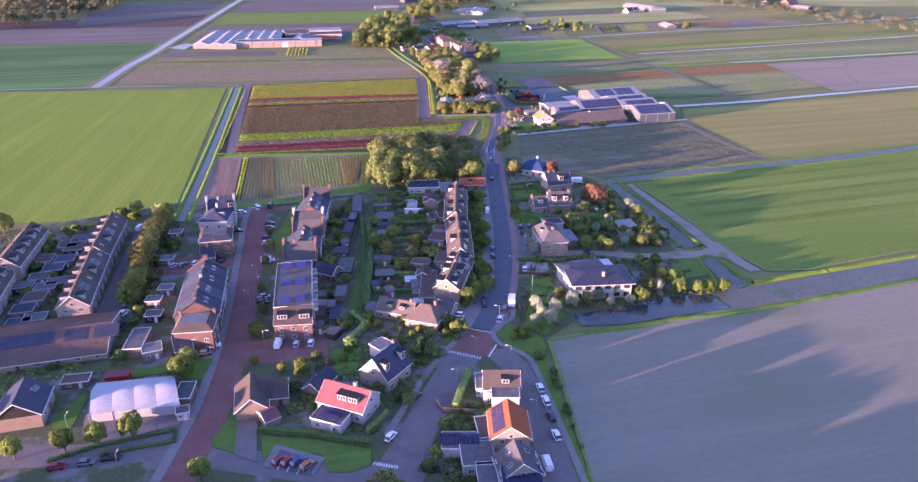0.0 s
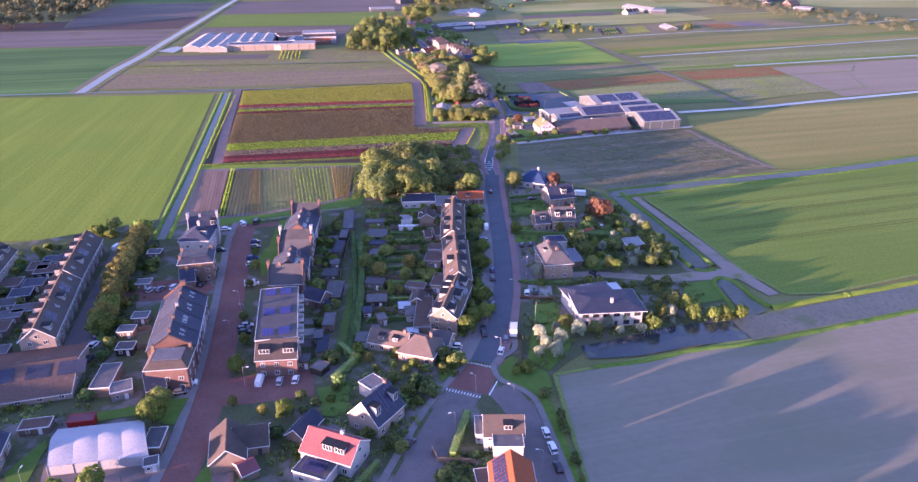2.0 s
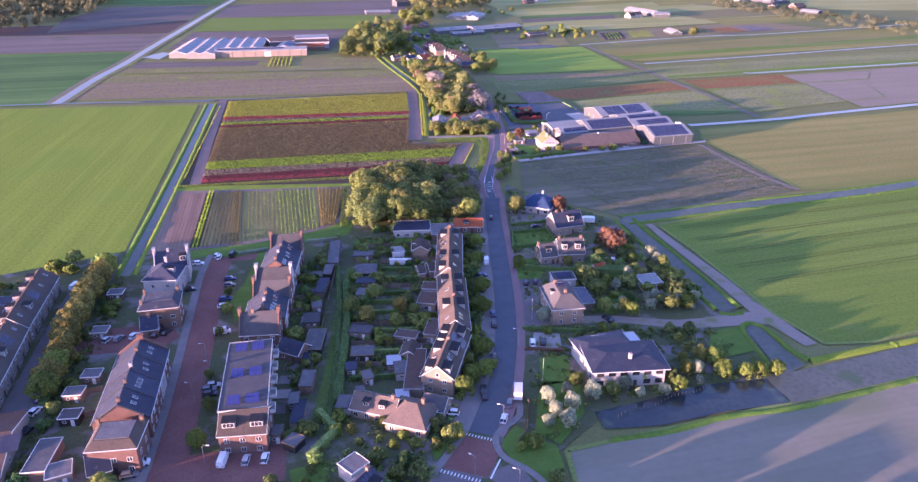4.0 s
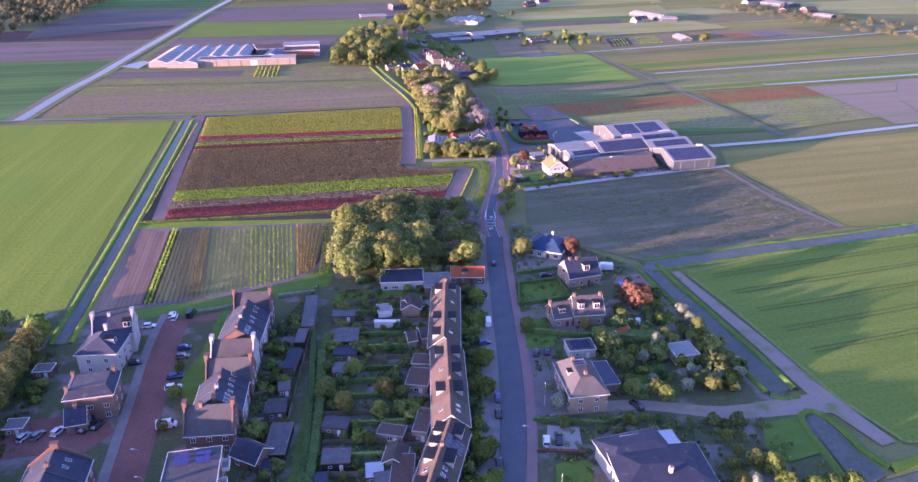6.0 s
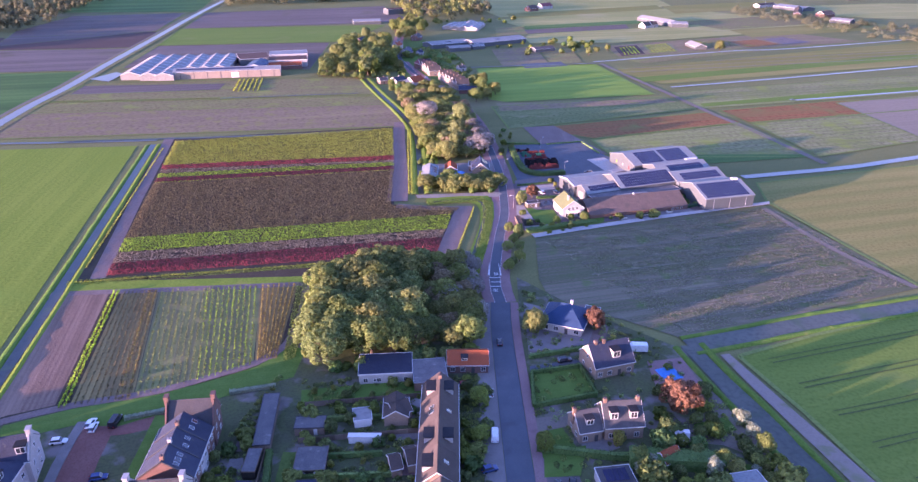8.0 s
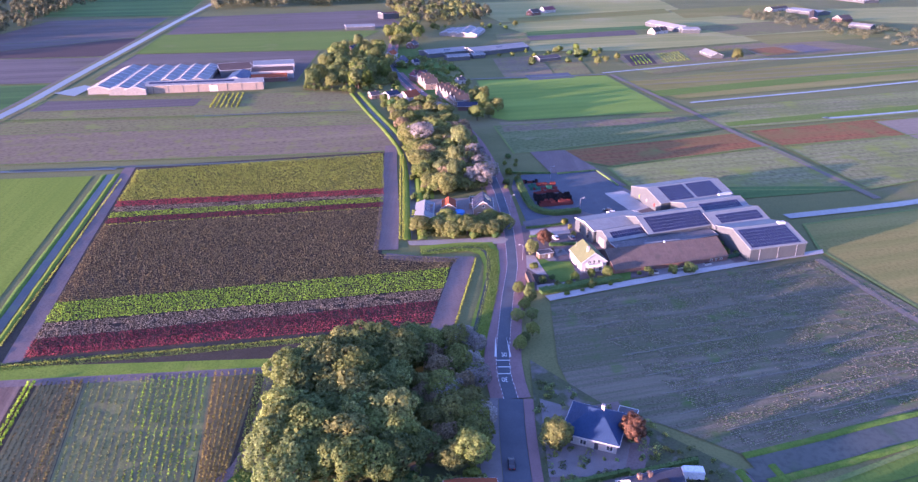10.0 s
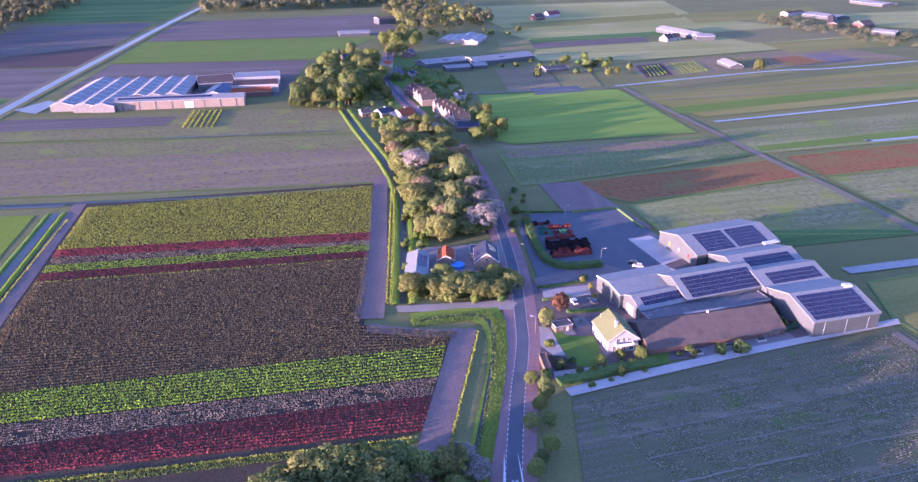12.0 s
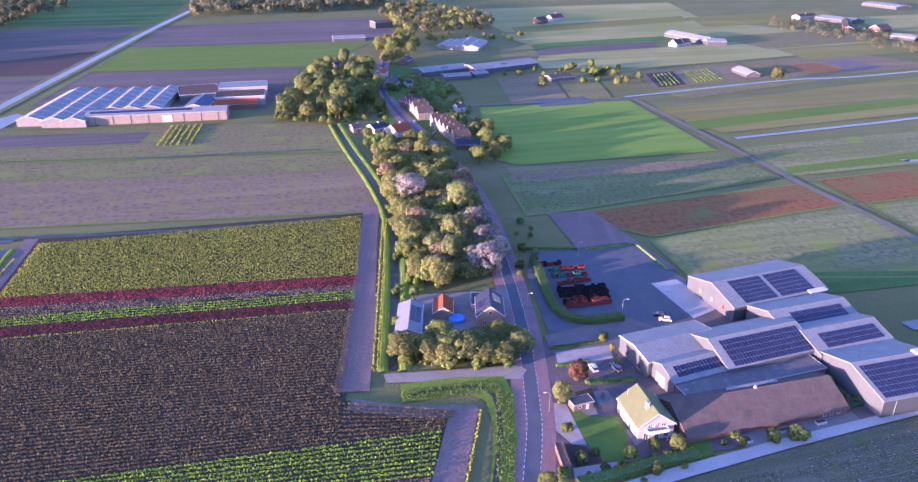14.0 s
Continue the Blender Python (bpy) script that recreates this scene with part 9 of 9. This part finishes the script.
# trees and houses further up the road
grove([(-104.0, 757.0), (-107.0, 814.1), (-104.0, 905.0), (-88.0, 960.0), (-60.0, 905.0), (-56.0, 813.0), (-61.0, 760.0), (-67.0, 744.0)], 8, ["mid", "dark", "dark", "olive", "poplar"], 8, 17, 500)
grove([(-106.5, 752.0), (-107.0, 759.0), (-68.0, 745.0), (-66.1, 738.0)], 3.6, ["dark", "bush", "mid"], 3.5, 6.5, 300)
grove([(-74.7, 760.3), (-73.6, 793.5), (-60.1, 768.0), (-62.0, 752.4)], 6, ["lime", "olive"], 14, 17, 60)
grove([(-50.8, 692.0), (-35.9, 678.0), (-16.9, 691.4), (-39.5, 716.7)], 5, ["mid", "olive", "bush"], 4, 8, 160)
grove([(15.9, 653.1), (35.3, 662.9), (44.7, 696.4), (27.5, 696.7)], 8, ["olive", "mid"], 8, 12, 120)
grove([(21.1, 709.2), (29.9, 709.1), (32.4, 722.2), (23.5, 726.4)], 7, ["olive"], 9, 11, 30)
for kind, p, h in (("poplar", (-66.5, 757.0), 17), ("poplar", (-70.5, 770.0), 15), ("dark", (-60.0, 850.0), 19), ("mid", (-50.5, 806.0), 15), ("lime", (-47.0, 792.0), 13), ("mid", (-52.5, 826.0), 14), ("olive", (-41.0, 775.0), 11), ("olive", (-48.5, 845.0), 13)):
    tree_at(kind, p, h)
grove([(-54.2, 945.3), (-32.6, 961.3), (-24.2, 1055.8), (-47.3, 1125.2), (-67.5, 1035.8)], 11, ["olive", "mid"], 12, 16, 120)
grove([(93.9, 917.8), (146.3, 836.8), (168.7, 868.9), (136.2, 942.0)], 16, ["lime", "olive", "bush"], 5, 9, 120)
tree_at("olive", (275.4, 875.0), 12)
# roadside by the farm
grove([(27.4, 424.2), (32.2, 410.6), (28.8, 386.0), (24.2, 382.2), (25.7, 408.2)], 4.5, ["mid", "dark", "bush"], 4, 7, 200)
grove([(29.6, 524.4), (38.4, 527.4), (42.0, 573.2), (34.2, 581.6)], 6, ["bush", "mid"], 2.5, 4, 120)
for kind, p, h in (("copper", (41.3, 460.1), 7), ("olive", (35.3, 451.0), 7), ("lime", (48.6, 428.5), 4), ("lime", (54.9, 431.5), 4), ("mid", (60.6, 431.5), 5), ("bush", (53.5, 483.0), 2), ("bush", (34.8, 438.8), 2.4), ("bush", (36.7, 427.8), 2.5), ("bush", (40.5, 430.2), 2), ("dark", (30.6, 417.1), 5), ("bush", (31.9, 422.7), 3),
                   ("yellow", (52.2, 480.3), 3), ("yellow", (54.2, 475.3), 3), ("yellow", (54.3, 467.6), 3), ("bush", (92.3, 435.2), 4), ("bush", (85.7, 434.4), 3), ("yellow", (77.1, 432.3), 3)):
    tree_at(kind, p, h)
grove([(35.5, 420.8), (50.7, 426.0), (65.6, 429.8), (65.1, 432.5), (51.2, 428.0), (35.4, 422.7)], 2.2, ["bush"], 1.0, 2.2, 200)
grove([(39.4, 415.7), (78.0, 432.3), (78.3, 438.7), (39.7, 422.5)], 3.2, ["bush"], 1.2, 2.6, 200)
grove([(117.1, 448.7), (112.1, 464.6), (108.5, 462.3), (110.8, 448.8)], 3.0, ["bush"], 2.0, 3.5, 90)
# scattered trees of the far plots and village gardens
grove([(49.8, 906.8), (158.6, 941.6), (157.8, 887.9), (49.8, 833.8)], 13, ["bush", "bush", "garden"], 3, 6, 200)
grove([(-24.5, 851.5), (7.7, 851.0), (18.3, 736.3), (34.4, 696.6), (3.4, 736.6), (-15.4, 792.6)], 10, ["bush", "garden", "garden"], 2.5, 6, 160, True)
grove([(-60.1, 737.6), (-44.2, 767.7), (-47.4, 851.9), (-30.3, 874.1), (-35.1, 751.9), (-21.3, 709.9), (-46.7, 716.8)], 9, ["bush", "garden", "mid"], 3, 7, 160, True)
grove([(-43.5, 1056.1), (97.3, 1108.0), (103.9, 1137.7), (-39.2, 1100.8)], 14, ["olive", "bush", "mid"], 4, 9, 140)
# gardens of the detached houses
GARDEN_E = [(45.6, 282.1), (75.4, 303.1), (83.3, 257.5), (69.1, 251.9), (50.7, 252.0)]
grove(GARDEN_E, 3.4, ["bush", "garden", "silver", "garden", "mid", "bush", "dark"], 3.0, 6.5, 700, True)
grove([(67.0, 276.0), (76.5, 284.0), (84.0, 262.0), (83.0, 253.0), (74.0, 252.5)], 3.0, ["silver", "garden", "bush", "olive"], 2.5, 5.5, 400, True)
grove([(30.0, 240.0), (36.0, 236.5), (74.0, 234.0), (78.0, 241.0), (46.0, 242.0)], 3.2, ["bush", "garden"], 1.5, 3.5, 300, True)
grove([(64.0, 331.4), (73.7, 314.7), (74.6, 299.4), (54.8, 292.3)], 5, ["bush", "garden"], 2, 4, 60, True)
for kind, p, h in (("copper", (62.4, 299.6), 11), ("olive", (28.3, 340.3), 9), ("copper", (48.5, 342.1), 8), ("olive", (29.4, 339.5), 9), ("lime", (25.6, 285.4), 6), ("yellow", (57.2, 252.0), 6), ("lime", (59.2, 249.5), 6),
                   ("yellow", (43.9, 286.8), 5), ("silver", (30.0, 246.6), 6)):
    tree_at(kind, p, h)
grove([(23.4, 194.3), (33.4, 192.5), (40.7, 203.6), (36.6, 215.8), (24.3, 203.7)], 4.5, ["silver", "mid", "silver", "lime"], 4.5, 7, 120, True)
grove([(39.8, 203.6), (50.2, 202.8), (74.4, 213.2), (69.9, 219.2), (44.8, 210.8)], 4.5, ["silver", "silver", "garden"], 3.5, 5.5, 260)
for p, h in (((76.9, 222.3), 6), ((77.1, 215.7), 6), ((83.2, 215.7), 5), ((87.6, 216.6), 5), ((92.7, 216.6), 5)):
    tree_at("lime", p, h, 1.2)
grove([(69.4, 233.9), (78.2, 226.8), (67.0, 215.8), (63.4, 222.3)], 4, ["olive", "yellow"], 4, 6, 60)
grove([(16.0, 182.4), (18.6, 192.6), (24.0, 182.4), (25.6, 173.0), (21.9, 179.1)], 3.5, ["bush", "garden"], 2.5, 5, 80, True)
# street trees and gardens of the terraces
for p in [(10.3, 303.2), (9.9, 288.9), (10.9, 266.4), (10.5, 252.0), (9.8, 215.9), (9.4, 226.9), (6.5, 213.8), (4.0, 207.6)]:
    tree_at("lime", p, rng.uniform(5, 7.5))
    tree_at("bush", (p[0] + 2, p[1] + 5), 3)
grove([(4.8, 314.8), (9.8, 314.8), (8.9, 224.6), (4.5, 215.9), (3.6, 254.8)], 3.6, ["bush", "garden", "bush"], 2, 4.5, 300, True)
grove([(-38.3, 310.9), (-4.0, 314.8), (-4.1, 254.8), (-7.1, 220.2), (-28.3, 215.9)], 3.4, ["bush", "bush", "garden", "garden", "yellow"], 1.6, 4.5, 700, True)
for kind, p, h in (("gold", (-26.5, 246.2), 7), ("gold", (-16.4, 252.0), 7), ("mid", (-32.4, 252.1), 7), ("mid", (-25.7, 261.5), 7), ("mid", (-17.1, 243.2), 6)):
    tree_at(kind, p, h)
grove([(-55.4, 283.4), (-46.9, 295.5), (-38.0, 216.5), (-42.3, 210.3), (-47.0, 230.5)], 3.2, ["bush", "bush", "garden"], 1.5, 4.5, 260, True)
grove([(-39.8, 187.5), (-27.4, 207.7), (-28.2, 189.2), (-34.8, 167.3), (-43.1, 167.3), (-41.6, 182.5)], 3.5, ["bush", "bush", "garden", "garden"], 1.5, 4.5, 300, True)
grove([(-25.8, 192.7), (0.1, 198.0), (3.8, 192.6), (-6.6, 167.2), (-13.2, 167.2), (-21.2, 182.5)], 3.6, ["bush", "bush", "garden", "yellow", "garden"], 1.5, 4.5, 420, True)
grove([(-48.2, 153.9), (-36.9, 151.4), (-21.0, 146.6), (-22.3, 159.0), (-28.0, 153.9), (-46.4, 167.3)], 3.4, ["bush", "bush", "garden"], 1.5, 4, 260, True)
grove([(-25.5, 159.0), (-13.2, 167.2), (-9.3, 153.8), (-18.4, 151.4)], 3.2, ["bush", "garden"], 1.5, 4.5, 160, True)
grove([(-3.8, 151.3), (8.6, 153.8), (7.0, 131.4), (-1.3, 125.1), (-10.7, 125.1)], 4, ["bush", "garden"], 1.5, 3.5, 160, True)
# rows west of the brick street
for p, h in zip([(-108.7, 207.9), (-109.7, 212.7), (-110.8, 217.8), (-112.1, 223.1), (-113.7, 228.6), (-115.4, 234.3), (-116.9, 239.7), (-118.0, 244.8), (-119.0, 249.6), (-119.8, 254.5), (-121.1, 260.1), (-122.2, 265.4), (-123.0, 270.8), (-123.7, 275.8), (-124.4, 281.0)], (9, 9.5, 9, 10, 9.5, 10, 10.5, 10, 9.5, 10, 10, 9.5, 10, 9.5, 9)):
    tree_at("lime" if h < 9.2 else "gold", p, h, 1.15)
hedge([(-107.8, 203.9), (-110.4, 217.0), (-115.5, 235.2), (-120.0, 255.0), (-124.4, 281.7)], 2.2, 1.8, "leaf_hedge", "dark hedge under the row of trees")
grove([(-122.4, 279.1), (-113.0, 266.6), (-97.9, 198.2), (-96.1, 167.4), (-100.3, 173.3), (-104.9, 207.9)], 3.2, ["bush", "bush", "garden"], 1.6, 4, 420, True)
grove([(-169.9, 260.8), (-155.9, 275.9), (-131.5, 216.1), (-137.0, 200.2), (-153.0, 208.0)], 3.4, ["bush", "bush", "garden"], 1.5, 4, 360, True)
grove([(-144.7, 275.9), (-134.5, 284.3), (-124.4, 284.3), (-128.7, 292.5), (-150.2, 291.2)], 4, ["garden", "garden"], 4, 6.5, 120, True)
tree_at("mid", (-186.3, 267.9), 10)
for p in [(-62.4, 187.5), (-71.4, 239.1), (-67.4, 216.0), (-63.3, 201.9), (-76.2, 265.3), (-73.0, 252.2)]:
    tree_at("mid", p, rng.uniform(3.5, 5))
tree_at("lime", (-76.7, 165.1), 9)
tree_at("mid", (-77.4, 171.7), 7)
tree_at("lime", (-61.5, 187.5), 6)
for p, s in zip([(-105.2, 132.7), (-94.4, 135.1), (-87.2, 137.2), (-80.0, 139.5)], (6.5, 7.2, 7.2, 8.4)):
    tree_at("round", p, s)
tree_at("round", (-58.3, 125.2), 7)
tree_at("olive", (-15.6, 120.2), 7, 1.3)
tree_at("lime", (-43.4, 167.3), 6)
tree_at("yellow", (-49.5, 167.9), 4)
tree_at("yellow", (-58.3, 171.7), 4)
grove([(-122.5, 173.3), (-111.0, 167.4), (-115.7, 173.3), (-122.0, 192.9), (-124.1, 179.5)], 3, ["bush", "garden"], 2, 4, 100, True)
grove([(25.4, 179.1), (26.6, 167.1), (28.7, 141.9), (30.3, 129.4), (31.1, 129.4), (29.8, 144.2), (27.9, 167.1), (26.7, 179.1)], 2.5, ["bush"], 1.0, 2.2, 260)
hedge([(-30.8, 192.7), (-31.7, 207.7), (-33.5, 229.3), (-36.6, 254.9), (-41.5, 285.5)], 1.6, 1.6, "leaf_hedge", "rough hedge along the green alley")
# low planting that fills the gardens
def undergrowth(poly, n, leaf, label, seed, lo=0.5, hi=1.4, card=0.22, lift=0.15):
    r = np.random.default_rng(seed)
    xs, ys = [p[0] for p in poly], [p[1] for p in poly]
    pts, nor = [], []
    for _ in range(n):
        x, y = r.uniform(min(xs), max(xs)), r.uniform(min(ys), max(ys))
        if not inside(x, y, poly) or noise.noise((x * 0.11, y * 0.11, seed)) < -0.12 or not free(x, y, 0.3):
            continue
        rad = r.uniform(lo, hi)
        d = r.normal(0, 1, (44, 3))
        d /= np.linalg.norm(d, axis=1)[:, None]
        d[:, 2] = abs(d[:, 2])
        pts.append(np.array((x, y, lift)) + d * rad * r.uniform(0.5, 1.1, (44, 1)))
        nor.append(d)
    return tagged(new("garden_planting", cards_mesh("garden_planting", leaf_cards(np.concatenate(pts), np.concatenate(nor), card, r, 0.5, 0.7), leaf)), label, "planting", kind="stuff")


for i, poly in enumerate(([(-38.7, 314.8), (-3.2, 318.8), (-3.4, 254.8), (-7.1, 218.0), (-28.1, 213.8)], [(-45.4, 318.8), (-46.9, 295.5), (-38.0, 216.5), (-42.6, 208.3), (-50.1, 230.5), (-54.3, 287.3)], [(-34.8, 167.3), (-27.8, 211.8), (0.1, 198.0), (3.8, 192.6), (-6.6, 167.2), (-15.5, 153.8), (-20.5, 142.0), (-38.1, 142.1), (-46.7, 153.9)], [(-122.3, 285.7), (-112.5, 266.6), (-97.9, 198.2), (-95.3, 161.9), (-100.6, 164.6), (-108.3, 216.1)], [(-187.5, 266.7), (-153.4, 275.9), (-131.5, 216.1), (-136.0, 198.3), (-155.2, 192.9)],
                         [(26.3, 369.7), (54.8, 349.6), (76.7, 322.8), (84.5, 257.5), (50.3, 249.3), (45.6, 241.4), (20.3, 244.0)], [(24.7, 244.0), (82.3, 241.3), (93.4, 215.7), (38.9, 197.9), (26.3, 187.3), (21.4, 192.5)], [(-4.6, 151.3), (9.4, 153.8), (7.4, 125.0), (-11.9, 123.8)], [(-132.7, 173.3), (-104.8, 179.4), (-101.1, 167.4), (-112.9, 164.6), (-114.4, 142.3)], [(4.3, 318.8), (11.8, 314.8), (11.2, 229.3), (4.0, 207.6), (-1.8, 198.0)])):
    for k, lf in enumerate(("leaf_mid", "leaf_dark", "leaf_hedge_lime")):
        undergrowth(poly, (420, 420, 200)[k], lf, "low green planting and bushes between the houses", 10 * i + k)

for k, (lf, n, hi) in enumerate((("leaf_olive", 900, 2.9), ("leaf_mid", 800, 2.5), ("leaf_lime", 300, 1.9), ("leaf_russet", 360, 2.5))):
    undergrowth(STRIP, n, lf, "dense shrub layer of the roadside wood", 201 + k, 1.2, hi + 0.5, 0.38, 2.6)
for k, (lf, n) in enumerate((("leaf_olive", 260), ("leaf_mid", 260))):
    undergrowth([(-7.5, 469.0), (-7.0, 480.0), (28.0, 482.0), (26.5, 469.5)], n, lf, "dense shrubs round the cottage garden", 211 + k, 0.8, 1.8, 0.28)
for k, (lf, n, hi) in enumerate((("leaf_dark", 420, 2.4), ("leaf_mid", 420, 2.2), ("leaf_olive", 240, 2.8))):
    undergrowth([(-52.0, 880.0), (-22.0, 905.0), (8.0, 862.0), (20.0, 793.0), (30.0, 735.0), (12.0, 700.0), (-6.0, 752.0), (-18.0, 800.0)], n, lf, "dark garden shrubs behind the far houses", 221 + k, 1.0, hi, 0.5)
    undergrowth([(-62.0, 742.0), (-47.0, 760.0), (-38.0, 800.0), (-46.0, 868.0), (-60.0, 905.0), (-66.0, 820.0)], n, lf, "shrubs along the road to the far houses", 231 + k, 1.4, hi + 1.2, 0.5, 1.0)
# far woods, each one mass
def wood(name, poly, n, height, leaf, label, card=1.1):
    r = np.random.default_rng(int(abs(poly[0][0])))
    xs, ys = [p[0] for p in poly], [p[1] for p in poly]
    pts, nor = [], []
    k = 0
    while k < n:
        x, y = r.uniform(min(xs), max(xs)), r.uniform(min(ys), max(ys))
        if not inside(x, y, poly):
            continue
        k += 1
        h, rad = height * r.uniform(0.75, 1.2), r.uniform(3.5, 6)
        d = r.normal(0, 1, (150, 3))
        d /= np.linalg.norm(d, axis=1)[:, None]
        d[:, 2] = abs(d[:, 2]) * np.where(r.uniform(0, 1, 150) < 0.8, 1, -1)
        pts.append(np.array((x, y, h - rad)) + d * rad * r.uniform(0.7, 1.1, (150, 1)) * np.array((1, 1, 1.1)))
        nor.append(d)
    return tagged(new(name, cards_mesh(name, leaf_cards(np.concatenate(pts), np.concatenate(nor), card, r, 0.5, 0.75), leaf)), label, "wood", kind="stuff")
wood("far_wood", [(-567.0, 810.8), (-497.2, 966.2), (-496.8, 1052.3), (-522.3, 1212.8), (-568.1, 1438.5), (-685.1, 1658.9), (-1252.9, 1672.4)], 900, 15, "leaf_far", "dark wood at the edge of the polder")
wood("far_wood", [(-346.2, 1315.6), (-239.6, 1343.2), (-99.0, 1404.5), (-71.1, 1556.0), (-423.9, 1562.5)], 420, 14, "leaf_far", "belt of autumn trees far off")
wood("far_wood", [(-45.5, 1091.6), (59.2, 1159.5), (66.2, 1280.3), (-56.6, 1465.8), (-105.8, 1379.9)], 70, 14, "leaf_far", "autumn trees round far houses")
wood("far_wood", [(-38.0, 1100.0), (50.0, 1168.0), (60.0, 1262.0), (-52.0, 1420.0), (-90.0, 1360.0)], 90, 13, "leaf_olive", "olive-brown trees among the far houses")
wood("far_wood", [(402.3, 1198.4), (474.4, 969.8), (545.6, 825.4), (613.1, 903.0), (548.5, 1090.5), (449.1, 1294.2)], 150, 5.5, "leaf_far", "trees and bushes along a far road", 0.6)
for y in (215, 228, 240, 251.5, 258.5, 264.5, 276, 283, 297):
    hedge([(-28.0 - (y - 215) * 0.08, y), (-14.0 if y % 2 else -10.0, y + 1.2)], 0.8, 1.7, "leaf_hedge" if y % 3 else "leaf_hedge_lime", "clipped hedge between two back gardens")
hedge([(-82.0, 298.6), (-71.4, 302.2)], 1.3, 1.2, "leaf_silver", "pale flowering hedge at the end of the street")
hedge([(-57.9, 309.4), (-46.0, 312.4)], 1.3, 1.2, "leaf_silver", "pale flowering hedge at the end of the street")
hedge([(-0.4, 151.3), (3.4, 167.2)], 1.8, 2.4, "leaf_hedge_lime", "tall yellow-green garden hedge")
hedge([(-22.2, 141.6), (-17.9, 149.4)], 1.4, 1.8, "leaf_hedge_lime", "clipped green garden hedge")
hedge([(-49.2, 142.5), (-36.5, 141.0), (-21.2, 137.2)], 1.6, 1.8, "leaf_hedge", "clipped garden hedge along the lawn")
hedge([(24.8, 302.2), (42.3, 307.1), (40.0, 320.5), (25.7, 317.4), (24.8, 302.2)], 1.0, 1.6, "leaf_hedge", "neatly clipped hedge round a lawn")
hedge([(22.5, 230.2), (34.1, 229.2)], 0.9, 1.0, "leaf_copper", "low copper hedge by the drive")
hedge([(-97.1, 131.7), (-88.4, 136.8), (-70.8, 143.3), (-69.2, 138.9), (-85.7, 134.1)], 1.2, 0.8, "leaf_hedge", "low hedge along the road")
hedge([(-55.8, 186.5), (-40.5, 191.6), (-37.6, 194.5)], 1.0, 1.4, "leaf_hedge_lime", "lime-green hedge behind the parking yard")
hedge([(-29.9, 203.8), (-30.7, 215.9), (-31.4, 229.3), (-33.4, 249.4), (-36.7, 272.6)], 2.2, 2.4, "leaf_hedge", "tall hedge between the gardens")
hedge([(-34.2, 200.0), (-28.6, 192.7), (-33.6, 182.5)], 1.8, 2.2, "leaf_hedge_lime", "tall yellow-green garden hedge beside a path")
hedge([(45.2, 281.0), (55.4, 279.7), (66.9, 278.7)], 4.5, 3.6, "leaf_hedge", "tall dense garden hedge")
hedge([(45.0, 329.2), (62.1, 333.9)], 1.2, 1.8, "leaf_hedge", "clipped hedge beside the house")
hedge([(26.1, 325.7), (45.3, 330.8)], 1.2, 1.4, "leaf_hedge", "clipped hedge along the drive")
hedge([(22.9, 242.1), (40.9, 240.3), (45.6, 242.2)], 1.0, 1.2, "leaf_hedge", "neatly clipped hedge along the lane")
hedge([(23.6, 285.6), (41.3, 282.2), (58.4, 281.4)], 1.5, 2.0, "leaf_hedge", "neatly clipped hedge between two gardens")

# unseen trees beside and behind the flight path, added to shade the sown field
for x, y in ((-30, 108), (-22, 111), (-14, 109), (-6, 112), (2, 110), (-26, 100), (-2, 101), (6, 103), (-18, 97), (-165, 160), (-150, 130), (-175, 190), (-128, 112), (-90, 84), (-40, 92), (-10, 88), (10, 108), (-140, 80), (-205, 240), (-215, 200), (-30, 48), (16, 60), (30, 104)):
    tree_at("dark", (x, y), 11)

for protos in T_.values():
    drop_protos(protos)
